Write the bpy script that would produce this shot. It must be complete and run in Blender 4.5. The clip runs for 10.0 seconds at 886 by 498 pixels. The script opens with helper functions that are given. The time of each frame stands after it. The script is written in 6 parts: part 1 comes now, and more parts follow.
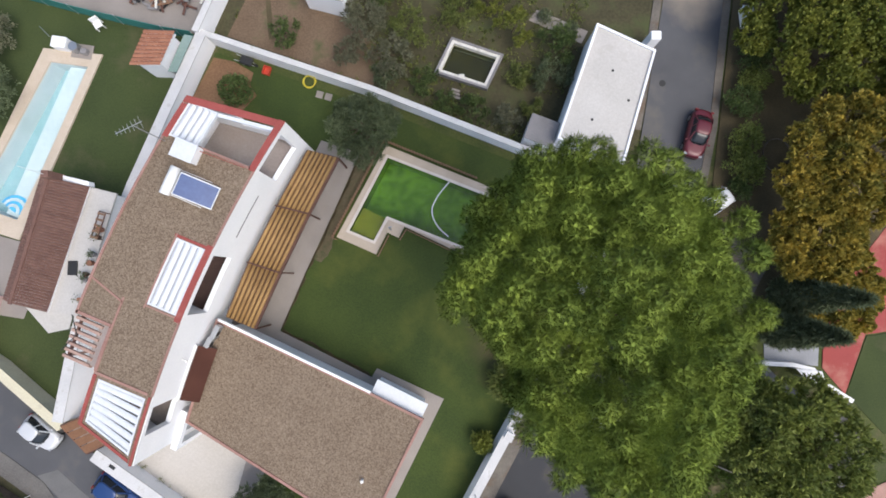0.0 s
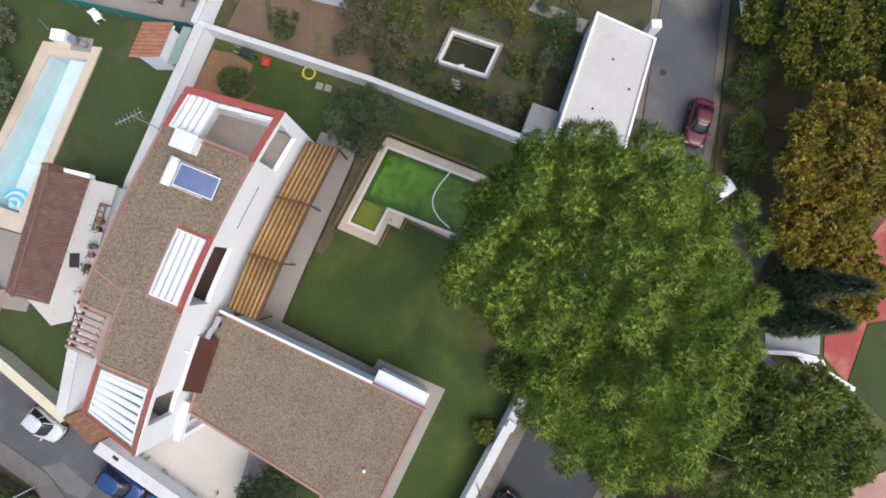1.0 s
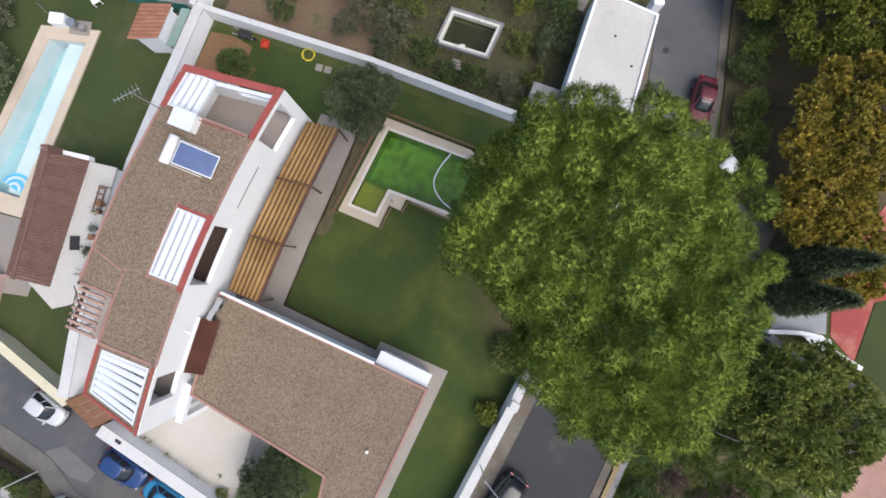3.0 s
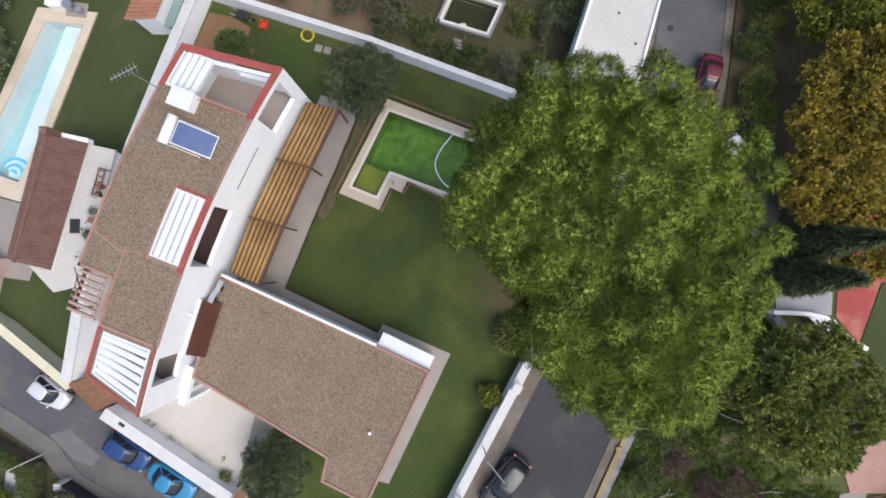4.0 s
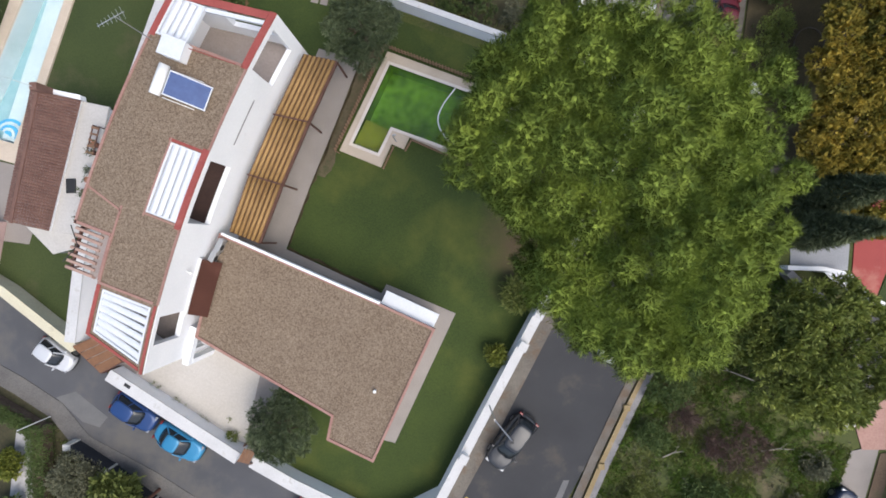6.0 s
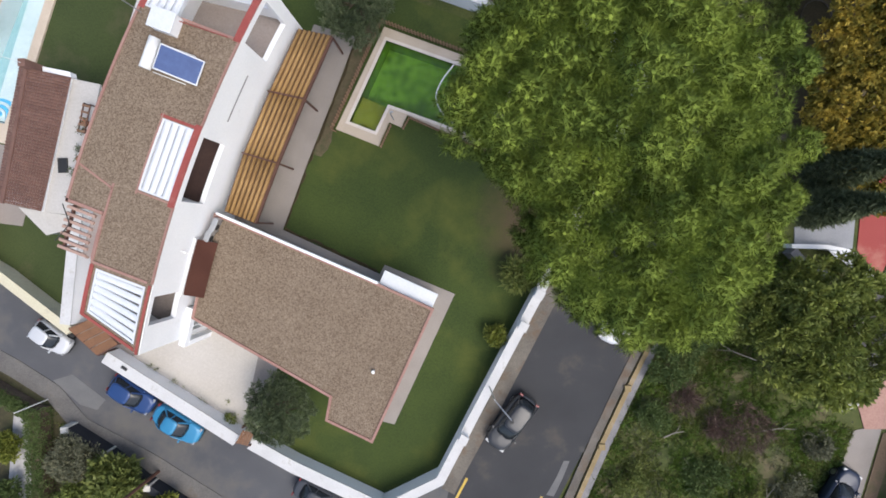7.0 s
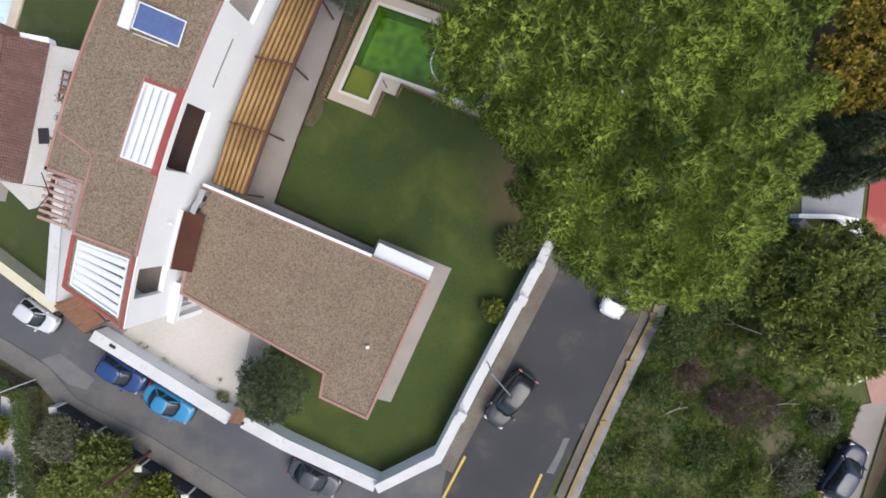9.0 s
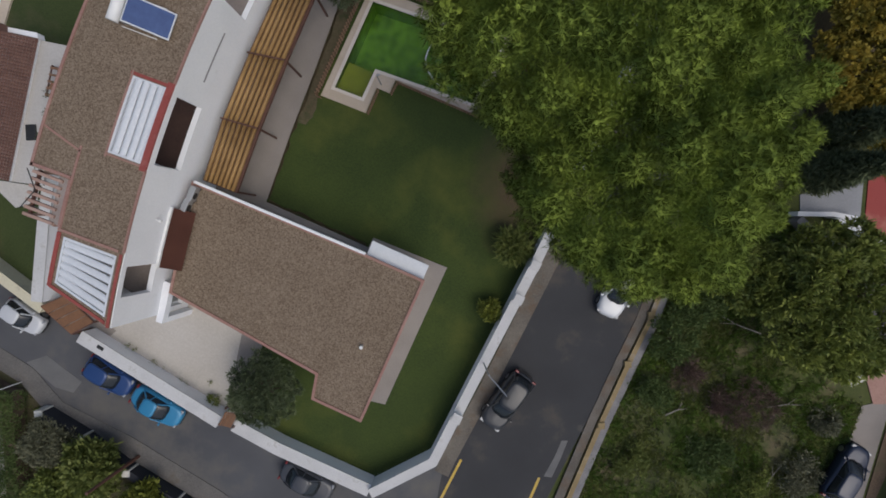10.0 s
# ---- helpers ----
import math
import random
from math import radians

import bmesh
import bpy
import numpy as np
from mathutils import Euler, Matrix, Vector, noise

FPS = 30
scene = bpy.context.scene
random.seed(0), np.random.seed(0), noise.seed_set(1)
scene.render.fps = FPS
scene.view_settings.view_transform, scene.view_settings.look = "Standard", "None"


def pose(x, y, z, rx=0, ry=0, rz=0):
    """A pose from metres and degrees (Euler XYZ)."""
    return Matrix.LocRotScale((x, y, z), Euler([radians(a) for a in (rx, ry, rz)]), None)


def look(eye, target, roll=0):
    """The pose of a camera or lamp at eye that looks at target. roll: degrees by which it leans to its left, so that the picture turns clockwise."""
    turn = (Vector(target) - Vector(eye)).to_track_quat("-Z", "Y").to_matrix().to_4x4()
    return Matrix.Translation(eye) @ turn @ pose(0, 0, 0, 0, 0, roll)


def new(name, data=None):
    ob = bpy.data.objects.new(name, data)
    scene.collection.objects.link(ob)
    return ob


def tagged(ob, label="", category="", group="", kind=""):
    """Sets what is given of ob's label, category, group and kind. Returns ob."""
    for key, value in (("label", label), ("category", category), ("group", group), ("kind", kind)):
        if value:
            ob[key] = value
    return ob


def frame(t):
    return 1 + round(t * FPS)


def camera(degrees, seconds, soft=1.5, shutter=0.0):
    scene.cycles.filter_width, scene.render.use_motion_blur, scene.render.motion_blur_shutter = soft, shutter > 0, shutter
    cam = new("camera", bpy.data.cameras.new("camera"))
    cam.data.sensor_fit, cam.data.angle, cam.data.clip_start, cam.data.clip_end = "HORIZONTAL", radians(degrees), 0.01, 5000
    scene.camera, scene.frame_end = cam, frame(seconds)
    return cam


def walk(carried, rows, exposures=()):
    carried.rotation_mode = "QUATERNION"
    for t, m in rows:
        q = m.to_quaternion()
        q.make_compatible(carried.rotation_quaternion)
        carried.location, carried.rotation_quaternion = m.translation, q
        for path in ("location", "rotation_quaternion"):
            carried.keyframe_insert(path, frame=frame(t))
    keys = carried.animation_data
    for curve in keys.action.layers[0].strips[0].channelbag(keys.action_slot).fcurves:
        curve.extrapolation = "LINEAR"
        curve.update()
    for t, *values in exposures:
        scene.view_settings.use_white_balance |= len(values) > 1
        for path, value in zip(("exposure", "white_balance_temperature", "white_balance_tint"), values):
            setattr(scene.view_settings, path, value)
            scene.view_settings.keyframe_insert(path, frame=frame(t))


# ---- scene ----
# Camera: seconds, eye in metres, turn in degrees (looking almost straight down).
cam = camera(84.6, 10.0, soft=1.7)
ROWS = [
    (0.0, 0.474, 0.365, 34.163, 3.617, -0.121, 0.483),
    (0.5, 0.499, 0.165, 34.148, 3.406, -0.026, 0.316),
    (1.0, 0.507, -0.044, 34.140, 3.219, 0.042, 0.165),
    (1.5, 0.528, -0.301, 34.088, 3.203, 0.096, 0.065),
    (2.0, 0.556, -0.582, 34.022, 3.237, 0.178, -0.027),
    (2.5, 0.563, -0.856, 33.937, 3.176, 0.266, -0.126),
    (4.0, 0.610, -1.827, 33.567, 2.016, 0.693, -0.509),
    (4.5, 0.642, -2.125, 33.405, 1.303, 0.879, -0.678),
    (5.0, 0.657, -2.469, 33.225, 0.740, 1.065, -0.816),
    (5.5, 0.691, -2.778, 33.014, 0.040, 1.294, -0.965),
    (7.0, 0.815, -3.768, 32.359, -1.866, 1.494, -1.355),
    (7.5, 0.863, -4.078, 32.137, -2.308, 1.479, -1.443),
    (8.0, 0.911, -4.373, 31.909, -2.682, 1.507, -1.529),
    (8.5, 0.945, -4.650, 31.688, -2.973, 1.494, -1.645),
    (9.0, 1.005, -4.928, 31.444, -3.001, 1.471, -1.725),
    (9.5, 1.013, -5.233, 31.225, -2.566, 1.252, -1.815),
    (10.0, 1.085, -5.480, 30.995, -2.156, 1.106, -1.779),
]
walk(cam, [(t, pose(*row)) for t, *row in ROWS], [(0.0, 0.0), (9.5, 0.0), (9.6, -0.1), (10.0, -1.0)])

# ---- light ----
world = bpy.data.worlds.new("sky")
scene.world = world
world.use_nodes = True
wn = world.node_tree
sky = wn.nodes.new("ShaderNodeTexSky")
sky.sky_type, sky.sun_disc = "NISHITA", False
sky.sun_elevation, sky.sun_rotation = radians(60), radians(133)
sky.air_density, sky.dust_density, sky.ozone_density = 1.0, 3.0, 1.0
wn.links.new(sky.outputs[0], wn.nodes["Background"].inputs[0])
wn.nodes["Background"].inputs[1].default_value = 0.215

sun_data = bpy.data.lights.new("sun", "SUN")
sun_data.energy, sun_data.angle, sun_data.color = 2.28, radians(45), (1.0, 0.97, 0.93)
sun = new("sun", sun_data)
sun.matrix_world = look((13.5, -12.6, 32), (0, 0, 0))


# ---- materials ----
def nodes_of(name):
    m = bpy.data.materials.new(name)
    m.use_nodes = True
    t = m.node_tree
    return m, t.nodes, t.links, t.nodes["Principled BSDF"]


def surface(name, low, high, rough=0.85, fine=12.0, broad=0.6, bump=0.3, metal=0.0, vary=0.0, stain=None, stain_size=0.35, stain_cut=0.55, island=False):
    """Two colours mixed by fine and broad noise at real size, with relief, wear stains and a shift from piece to piece."""
    m, n, l, p = nodes_of(name)
    co = n.new("ShaderNodeTexCoord")
    a, b = n.new("ShaderNodeTexNoise"), n.new("ShaderNodeTexNoise")
    a.inputs["Scale"].default_value, a.inputs["Detail"].default_value = fine, 6
    b.inputs["Scale"].default_value, b.inputs["Detail"].default_value = broad, 4
    for k in (a, b):
        l.new(co.outputs["Object"], k.inputs["Vector"])
    add = n.new("ShaderNodeMath")
    add.operation = "ADD"
    l.new(a.outputs["Fac"], add.inputs[0])
    l.new(b.outputs["Fac"], add.inputs[1])
    last = add.outputs[0]
    if vary:
        info, mul = n.new("ShaderNodeNewGeometry" if island else "ShaderNodeObjectInfo"), n.new("ShaderNodeMath")
        mul.operation, mul.inputs[1].default_value = "MULTIPLY_ADD", vary
        l.new(info.outputs["Random Per Island" if island else "Random"], mul.inputs[0])
        l.new(last, mul.inputs[2])
        last = mul.outputs[0]
    span = n.new("ShaderNodeMapRange")
    span.inputs[1].default_value, span.inputs[2].default_value = 0.65, 1.35 + vary
    l.new(last, span.inputs[0])
    mix = n.new("ShaderNodeMix")
    mix.data_type = "RGBA"
    mix.inputs[6].default_value, mix.inputs[7].default_value = (*low, 1), (*high, 1)
    l.new(span.outputs[0], mix.inputs[0])
    colour = mix.outputs[2]
    if stain:
        s, cut, mix2 = n.new("ShaderNodeTexNoise"), n.new("ShaderNodeMapRange"), n.new("ShaderNodeMix")
        s.inputs["Scale"].default_value, s.inputs["Detail"].default_value = stain_size, 7
        s.inputs["Roughness"].default_value = 0.65
        l.new(co.outputs["Object"], s.inputs["Vector"])
        cut.inputs[1].default_value, cut.inputs[2].default_value = stain_cut, stain_cut + 0.18
        l.new(s.outputs["Fac"], cut.inputs[0])
        mix2.data_type = "RGBA"
        mix2.inputs[7].default_value = (*stain, 1)
        l.new(cut.outputs[0], mix2.inputs[0])
        l.new(colour, mix2.inputs[6])
        colour = mix2.outputs[2]
    l.new(colour, p.inputs["Base Color"])
    p.inputs["Roughness"].default_value, p.inputs["Metallic"].default_value = rough, metal
    if bump:
        bm_ = n.new("ShaderNodeBump")
        bm_.inputs["Strength"].default_value, bm_.inputs["Distance"].default_value = bump, 0.03
        l.new(a.outputs["Fac"], bm_.inputs["Height"])
        l.new(bm_.outputs[0], p.inputs["Normal"])
    return m


def gravel(name, dark, mid, light, size=14.0):
    """Loose stones: a cell pattern with a colour for each stone and rounded relief."""
    m, n, l, p = nodes_of(name)
    co, v, big = n.new("ShaderNodeTexCoord"), n.new("ShaderNodeTexVoronoi"), n.new("ShaderNodeTexNoise")
    v.inputs["Scale"].default_value, big.inputs["Scale"].default_value = size, 0.5
    l.new(co.outputs["Object"], v.inputs["Vector"])
    l.new(co.outputs["Object"], big.inputs["Vector"])
    sep, add = n.new("ShaderNodeSeparateColor"), n.new("ShaderNodeMath")
    l.new(v.outputs["Color"], sep.inputs[0])
    add.operation, add.inputs[1].default_value = "MULTIPLY_ADD", 0.75
    off = n.new("ShaderNodeMath")
    off.operation, off.inputs[1].default_value = "MULTIPLY", 0.25
    l.new(big.outputs["Fac"], off.inputs[0])
    l.new(sep.outputs[0], add.inputs[0])
    l.new(off.outputs[0], add.inputs[2])
    r = n.new("ShaderNodeValToRGB")
    e = r.color_ramp.elements
    e[0].position, e[0].color, e[1].position, e[1].color = 0.08, (*dark, 1), 0.92, (*light, 1)
    k = e.new(0.5)
    k.color = (*mid, 1)
    l.new(add.outputs[0], r.inputs[0])
    l.new(r.outputs[0], p.inputs["Base Color"])
    p.inputs["Roughness"].default_value = 0.95
    b = n.new("ShaderNodeBump")
    b.invert = True
    b.inputs["Strength"].default_value, b.inputs["Distance"].default_value = 0.5, 0.04
    l.new(v.outputs["Distance"], b.inputs["Height"])
    l.new(b.outputs[0], p.inputs["Normal"])
    return m


def foliage(name, dark, light, rough=0.6, through_light=0.25, spray=0.0):
    """Leaves: each island takes its own shade; a little light passes through."""
    m, n, l, p = nodes_of(name)
    g, mix = n.new("ShaderNodeNewGeometry"), n.new("ShaderNodeMix")
    co, big, add = n.new("ShaderNodeTexCoord"), n.new("ShaderNodeTexNoise"), n.new("ShaderNodeMath")
    big.inputs["Scale"].default_value = 0.45
    l.new(co.outputs["Object"], big.inputs["Vector"])
    add.operation, add.inputs[1].default_value = "MULTIPLY_ADD", 0.55
    off = n.new("ShaderNodeMath")
    off.operation, off.inputs[1].default_value = "MULTIPLY_ADD", 1.3
    off.inputs[2].default_value = -0.4
    l.new(big.outputs["Fac"], off.inputs[0])
    l.new(g.outputs["Random Per Island"], add.inputs[0])
    l.new(off.outputs[0], add.inputs[2])
    last = add.outputs[0]
    if spray:
        tiny, more = n.new("ShaderNodeTexNoise"), n.new("ShaderNodeMath")
        tiny.inputs["Scale"].default_value, tiny.inputs["Detail"].default_value = spray, 1
        l.new(co.outputs["Object"], tiny.inputs["Vector"])
        shift = n.new("ShaderNodeMath")
        shift.operation, shift.inputs[1].default_value, shift.inputs[2].default_value = "MULTIPLY_ADD", 1.5, -0.75
        l.new(tiny.outputs["Fac"], shift.inputs[0])
        l.new(last, more.inputs[0])
        l.new(shift.outputs[0], more.inputs[1])
        last = more.outputs[0]
    hold = n.new("ShaderNodeClamp")
    l.new(last, hold.inputs[0])
    mix.data_type = "RGBA"
    mix.inputs[6].default_value, mix.inputs[7].default_value = (*dark, 1), (*light, 1)
    l.new(hold.outputs[0], mix.inputs[0])
    l.new(mix.outputs[2], p.inputs["Base Color"])
    p.inputs["Roughness"].default_value = rough
    p.inputs["Specular IOR Level"].default_value = 0.3
    t, ms = n.new("ShaderNodeBsdfTranslucent"), n.new("ShaderNodeMixShader")
    l.new(mix.outputs[2], t.inputs[0])
    ms.inputs[0].default_value = through_light
    l.new(p.outputs[0], ms.inputs[1])
    l.new(t.outputs[0], ms.inputs[2])
    l.new(ms.outputs[0], n["Material Output"].inputs[0])
    return m


def plain(name, colour, rough=0.5, metal=0.0, coat=0.0):
    m, n, l, p = nodes_of(name)
    p.inputs["Base Color"].default_value = (*colour, 1)
    p.inputs["Roughness"].default_value, p.inputs["Metallic"].default_value = rough, metal
    p.inputs["Coat Weight"].default_value = coat
    return m


WHITE = surface("white_render", (0.75, 0.76, 0.775), (0.83, 0.835, 0.845), 0.8, 9, 0.5, 0.12, stain=(0.55, 0.54, 0.5), stain_size=0.9, stain_cut=0.66)
# Wall tops are coloured darker than the faces to offset the stronger light on them.
COPING = surface("white_coping", (0.47, 0.465, 0.455), (0.61, 0.605, 0.595), 0.75, 14, 0.8, 0.25, stain=(0.36, 0.34, 0.3), stain_size=1.6, stain_cut=0.58)
RED = surface("red_trim", (0.25, 0.05, 0.042), (0.32, 0.075, 0.062), 0.8, 10, 0.8, 0.15, stain=(0.36, 0.15, 0.12), stain_size=1.5, stain_cut=0.6)
PINK = surface("faded_red_edge", (0.26, 0.13, 0.105), (0.36, 0.22, 0.18), 0.85, 12, 1.0, 0.2)
GRAVEL = gravel("roof_gravel", (0.118, 0.082, 0.052), (0.182, 0.135, 0.092), (0.272, 0.212, 0.155), 17.0)
GRASS = surface("lawn_soil", (0.022, 0.04, 0.006), (0.05, 0.073, 0.011), 0.95, 9, 0.28, 0.6, stain=(0.078, 0.092, 0.015), stain_size=0.16, stain_cut=0.5)
def worn_under(m, centre, reach, colour):
    """A worn or strewn patch that thins out with the distance from its middle."""
    n, l, p = m.node_tree.nodes, m.node_tree.links, m.node_tree.nodes["Principled BSDF"]
    co, dist, no, add, cut, mix = (n.new(k) for k in ("ShaderNodeTexCoord", "ShaderNodeVectorMath", "ShaderNodeTexNoise", "ShaderNodeMath", "ShaderNodeMapRange", "ShaderNodeMix"))
    dist.operation, dist.inputs[1].default_value = "DISTANCE", centre
    no.inputs["Scale"].default_value, no.inputs["Detail"].default_value = 0.7, 5
    l.new(co.outputs["Object"], dist.inputs[0])
    l.new(co.outputs["Object"], no.inputs["Vector"])
    add.operation, add.inputs[1].default_value = "MULTIPLY_ADD", 3.0
    l.new(no.outputs["Fac"], add.inputs[0])
    l.new(dist.outputs["Value"], add.inputs[2])
    cut.inputs[1].default_value, cut.inputs[2].default_value = reach + 3.0, reach
    l.new(add.outputs[0], cut.inputs[0])
    mix.data_type = "RGBA"
    mix.inputs[7].default_value = (*colour, 1)
    l.new(cut.outputs[0], mix.inputs[0])
    l.new(p.inputs["Base Color"].links[0].from_socket, mix.inputs[6])
    l.new(mix.outputs[2], p.inputs["Base Color"])


worn_under(GRASS, (7.0, -3.0, 0), 3.7, (0.085, 0.06, 0.03))
GRASS_W = surface("far_lawn_soil", (0.026, 0.042, 0.009), (0.052, 0.07, 0.017), 0.95, 9, 0.3, 0.6, stain=(0.085, 0.08, 0.035), stain_size=0.2, stain_cut=0.55)
WILD = surface("wasteland_soil", (0.032, 0.05, 0.01), (0.09, 0.1, 0.026), 0.95, 11, 0.5, 0.9, stain=(0.15, 0.115, 0.07), stain_size=0.3, stain_cut=0.53)
KITCHEN = surface("garden_soil", (0.03, 0.03, 0.012), (0.078, 0.066, 0.032), 0.95, 5, 0.3, 0.8, stain=(0.06, 0.075, 0.025), stain_size=0.3, stain_cut=0.5)
DIRT = surface("bare_soil", (0.1, 0.066, 0.04), (0.18, 0.125, 0.08), 0.95, 8, 0.5, 0.7, stain=(0.06, 0.075, 0.025), stain_size=0.5, stain_cut=0.55)
REDSOIL = surface("red_soil", (0.12, 0.066, 0.034), (0.23, 0.13, 0.068), 0.95, 9, 0.6, 0.7, stain=(0.06, 0.075, 0.025), stain_size=0.6, stain_cut=0.57)
LITTER = surface("needle_litter", (0.055, 0.043, 0.02), (0.115, 0.09, 0.045), 0.95, 16, 0.6, 0.6)
ASPHALT = surface("asphalt", (0.058, 0.059, 0.065), (0.1, 0.101, 0.106), 0.85, 40, 0.3, 0.3, stain=(0.13, 0.118, 0.1), stain_size=0.15, stain_cut=0.52)
worn_under(ASPHALT, (18.6, 21.6, 0), 1.7, (0.27, 0.225, 0.175))
worn_under(ASPHALT, (16.2, 14.6, 0), -0.6, (0.19, 0.165, 0.135))
PATCH = surface("asphalt_patch", (0.11, 0.11, 0.11), (0.17, 0.165, 0.16), 0.9, 30, 0.8, 0.3)
VERGE = surface("stony_verge", (0.08, 0.07, 0.058), (0.18, 0.16, 0.135), 0.95, 16, 0.7, 0.7, stain=(0.125, 0.085, 0.055), stain_size=0.8, stain_cut=0.5)
CONCRETE = surface("concrete_path", (0.2, 0.176, 0.155), (0.305, 0.272, 0.245), 0.85, 18, 0.5, 0.25, vary=0.15)
PAVE = surface("pale_court_concrete", (0.43, 0.395, 0.345), (0.54, 0.505, 0.455), 0.85, 10, 0.3, 0.2, stain=(0.33, 0.28, 0.22), stain_size=0.8, stain_cut=0.66)
STONE = surface("pool_coping_stone", (0.42, 0.34, 0.25), (0.58, 0.49, 0.39), 0.8, 14, 1.0, 0.25, vary=0.25)
TERRACE = surface("terrace_tile", (0.25, 0.205, 0.185), (0.35, 0.305, 0.275), 0.7, 8, 0.8, 0.15, vary=0.2)
SLAB = surface("carport_roof_concrete", (0.42, 0.4, 0.37), (0.53, 0.51, 0.48), 0.85, 9, 0.3, 0.2, stain=(0.4, 0.37, 0.33), stain_size=0.5, stain_cut=0.58)
WOOD = surface("pergola_timber", (0.2, 0.11, 0.035), (0.4, 0.245, 0.09), 0.65, 22, 1.5, 0.3, vary=0.3)
BEAM = surface("dark_stained_beam", (0.07, 0.03, 0.02), (0.13, 0.06, 0.04), 0.6, 20, 1.5, 0.2)
GATEWOOD = surface("gate_boards", (0.12, 0.055, 0.025), (0.25, 0.12, 0.055), 0.6, 20, 2.0, 0.3, vary=0.3)
PICKET = surface("weathered_pickets", (0.16, 0.085, 0.05), (0.3, 0.18, 0.11), 0.85, 30, 3.0, 0.3, vary=0.4)
SLAT = surface("white_louvre", (0.58, 0.61, 0.64), (0.68, 0.7, 0.72), 0.5, 8, 0.8, 0.05)
AWNING = surface("brown_awning_cloth", (0.1, 0.035, 0.022), (0.15, 0.055, 0.035), 0.85, 60, 0.6, 0.1)
DARK = surface("dark_floor", (0.04, 0.02, 0.016), (0.075, 0.04, 0.03), 0.6, 12, 1.0, 0.1)
TILE = surface("clay_roof_tile", (0.21, 0.085, 0.05), (0.36, 0.165, 0.1), 0.85, 14, 1.5, 0.3, vary=0.5, island=True)
TILE_DULL = surface("old_roof_tile", (0.1, 0.05, 0.038), (0.215, 0.12, 0.092), 0.9, 14, 1.5, 0.3, vary=0.5, island=True)
BARK = surface("bark", (0.06, 0.04, 0.028), (0.16, 0.115, 0.08), 0.95, 10, 2.0, 0.9)
PIPE = plain("white_plastic", (0.78, 0.78, 0.76), 0.4)
METAL = plain("galvanised_metal", (0.45, 0.46, 0.47), 0.4, 0.8)
TYRE = plain("tyre_rubber", (0.015, 0.015, 0.016), 0.8)
RIM = plain("alloy_rim", (0.4, 0.41, 0.42), 0.35, 0.9)
CARGLASS = plain("car_glass", (0.014, 0.018, 0.022), 0.22, 0.0, 0.0)
TRIM = plain("black_trim", (0.02, 0.02, 0.02), 0.6)
LAMP = plain("headlamp_lens", (0.3, 0.31, 0.32), 0.2, 0.0, 0.6)
TAIL = plain("tail_lamp", (0.18, 0.015, 0.015), 0.35, 0.0, 0.3)
YELLOW = surface("yellow_road_paint", (0.45, 0.3, 0.05), (0.62, 0.44, 0.1), 0.8, 12, 2.0, 0.1, stain=(0.25, 0.2, 0.12), stain_size=2.0)
OCHRE = surface("ochre_wall_cap", (0.2, 0.145, 0.065), (0.31, 0.235, 0.12), 0.85, 12, 1.0, 0.2, stain=(0.33, 0.3, 0.27), stain_size=1.0)
GREYWALL = surface("grey_block_wall", (0.15, 0.143, 0.145), (0.27, 0.258, 0.255), 0.9, 14, 1.0, 0.4)
PINE = foliage("pine_needles", (0.1, 0.155, 0.025), (0.3, 0.388, 0.062), 0.75, 0.13, 1.6)
OLIVE = foliage("olive_leaves", (0.042, 0.062, 0.03), (0.2, 0.24, 0.125))
YELLOWING = foliage("yellowing_leaves", (0.085, 0.105, 0.02), (0.54, 0.4, 0.07))
MIXEDLEAF = foliage("turning_leaves", (0.075, 0.108, 0.018), (0.27, 0.28, 0.05))
LOQUAT = foliage("broad_leaves", (0.06, 0.09, 0.024), (0.31, 0.35, 0.08))
CYPRESS = foliage("cypress_leaves", (0.055, 0.075, 0.04), (0.2, 0.235, 0.125))
SHRUB = foliage("shrub_leaves", (0.041, 0.0738, 0.0205), (0.148, 0.197, 0.0615))
GREYSHRUB = foliage("dusty_shrub_leaves", (0.082, 0.0861, 0.0492), (0.246, 0.246, 0.156))
DRYSHRUB = foliage("dry_brown_leaves", (0.06, 0.036, 0.032), (0.27, 0.185, 0.15))
WEEDS = foliage("weeds", (0.076, 0.108, 0.024), (0.24, 0.265, 0.076))


# ---- mesh helpers ----
def mesh_from(name, verts, faces, mats, smooth=False):
    me = bpy.data.meshes.new(name)
    me.from_pydata([tuple(v) for v in verts], [], faces)
    for m in mats if isinstance(mats, (list, tuple)) else [mats]:
        me.materials.append(m)
    if smooth:
        me.polygons.foreach_set("use_smooth", [True] * len(me.polygons))
    me.update()
    return me


def part(name, bm, material, parent=None, label="", smooth=False):
    """Link a bmesh as one mesh object under a thing."""
    me = bpy.data.meshes.new(name)
    bmesh.ops.recalc_face_normals(bm, faces=bm.faces)
    bm.to_mesh(me)
    bm.free()
    me.materials.append(material)
    if smooth:
        me.polygons.foreach_set("use_smooth", [True] * len(me.polygons))
    ob = new(name, me)
    ob.parent = parent
    if label:
        tagged(ob, label)
    return ob


def thing(name, at, label, category, group="", turn=0.0, kind=""):
    ob = new(name)
    ob.empty_display_size = 0.2
    ob.matrix_world = pose(*at, 0, 0, turn)
    return tagged(ob, label, category, group, kind)


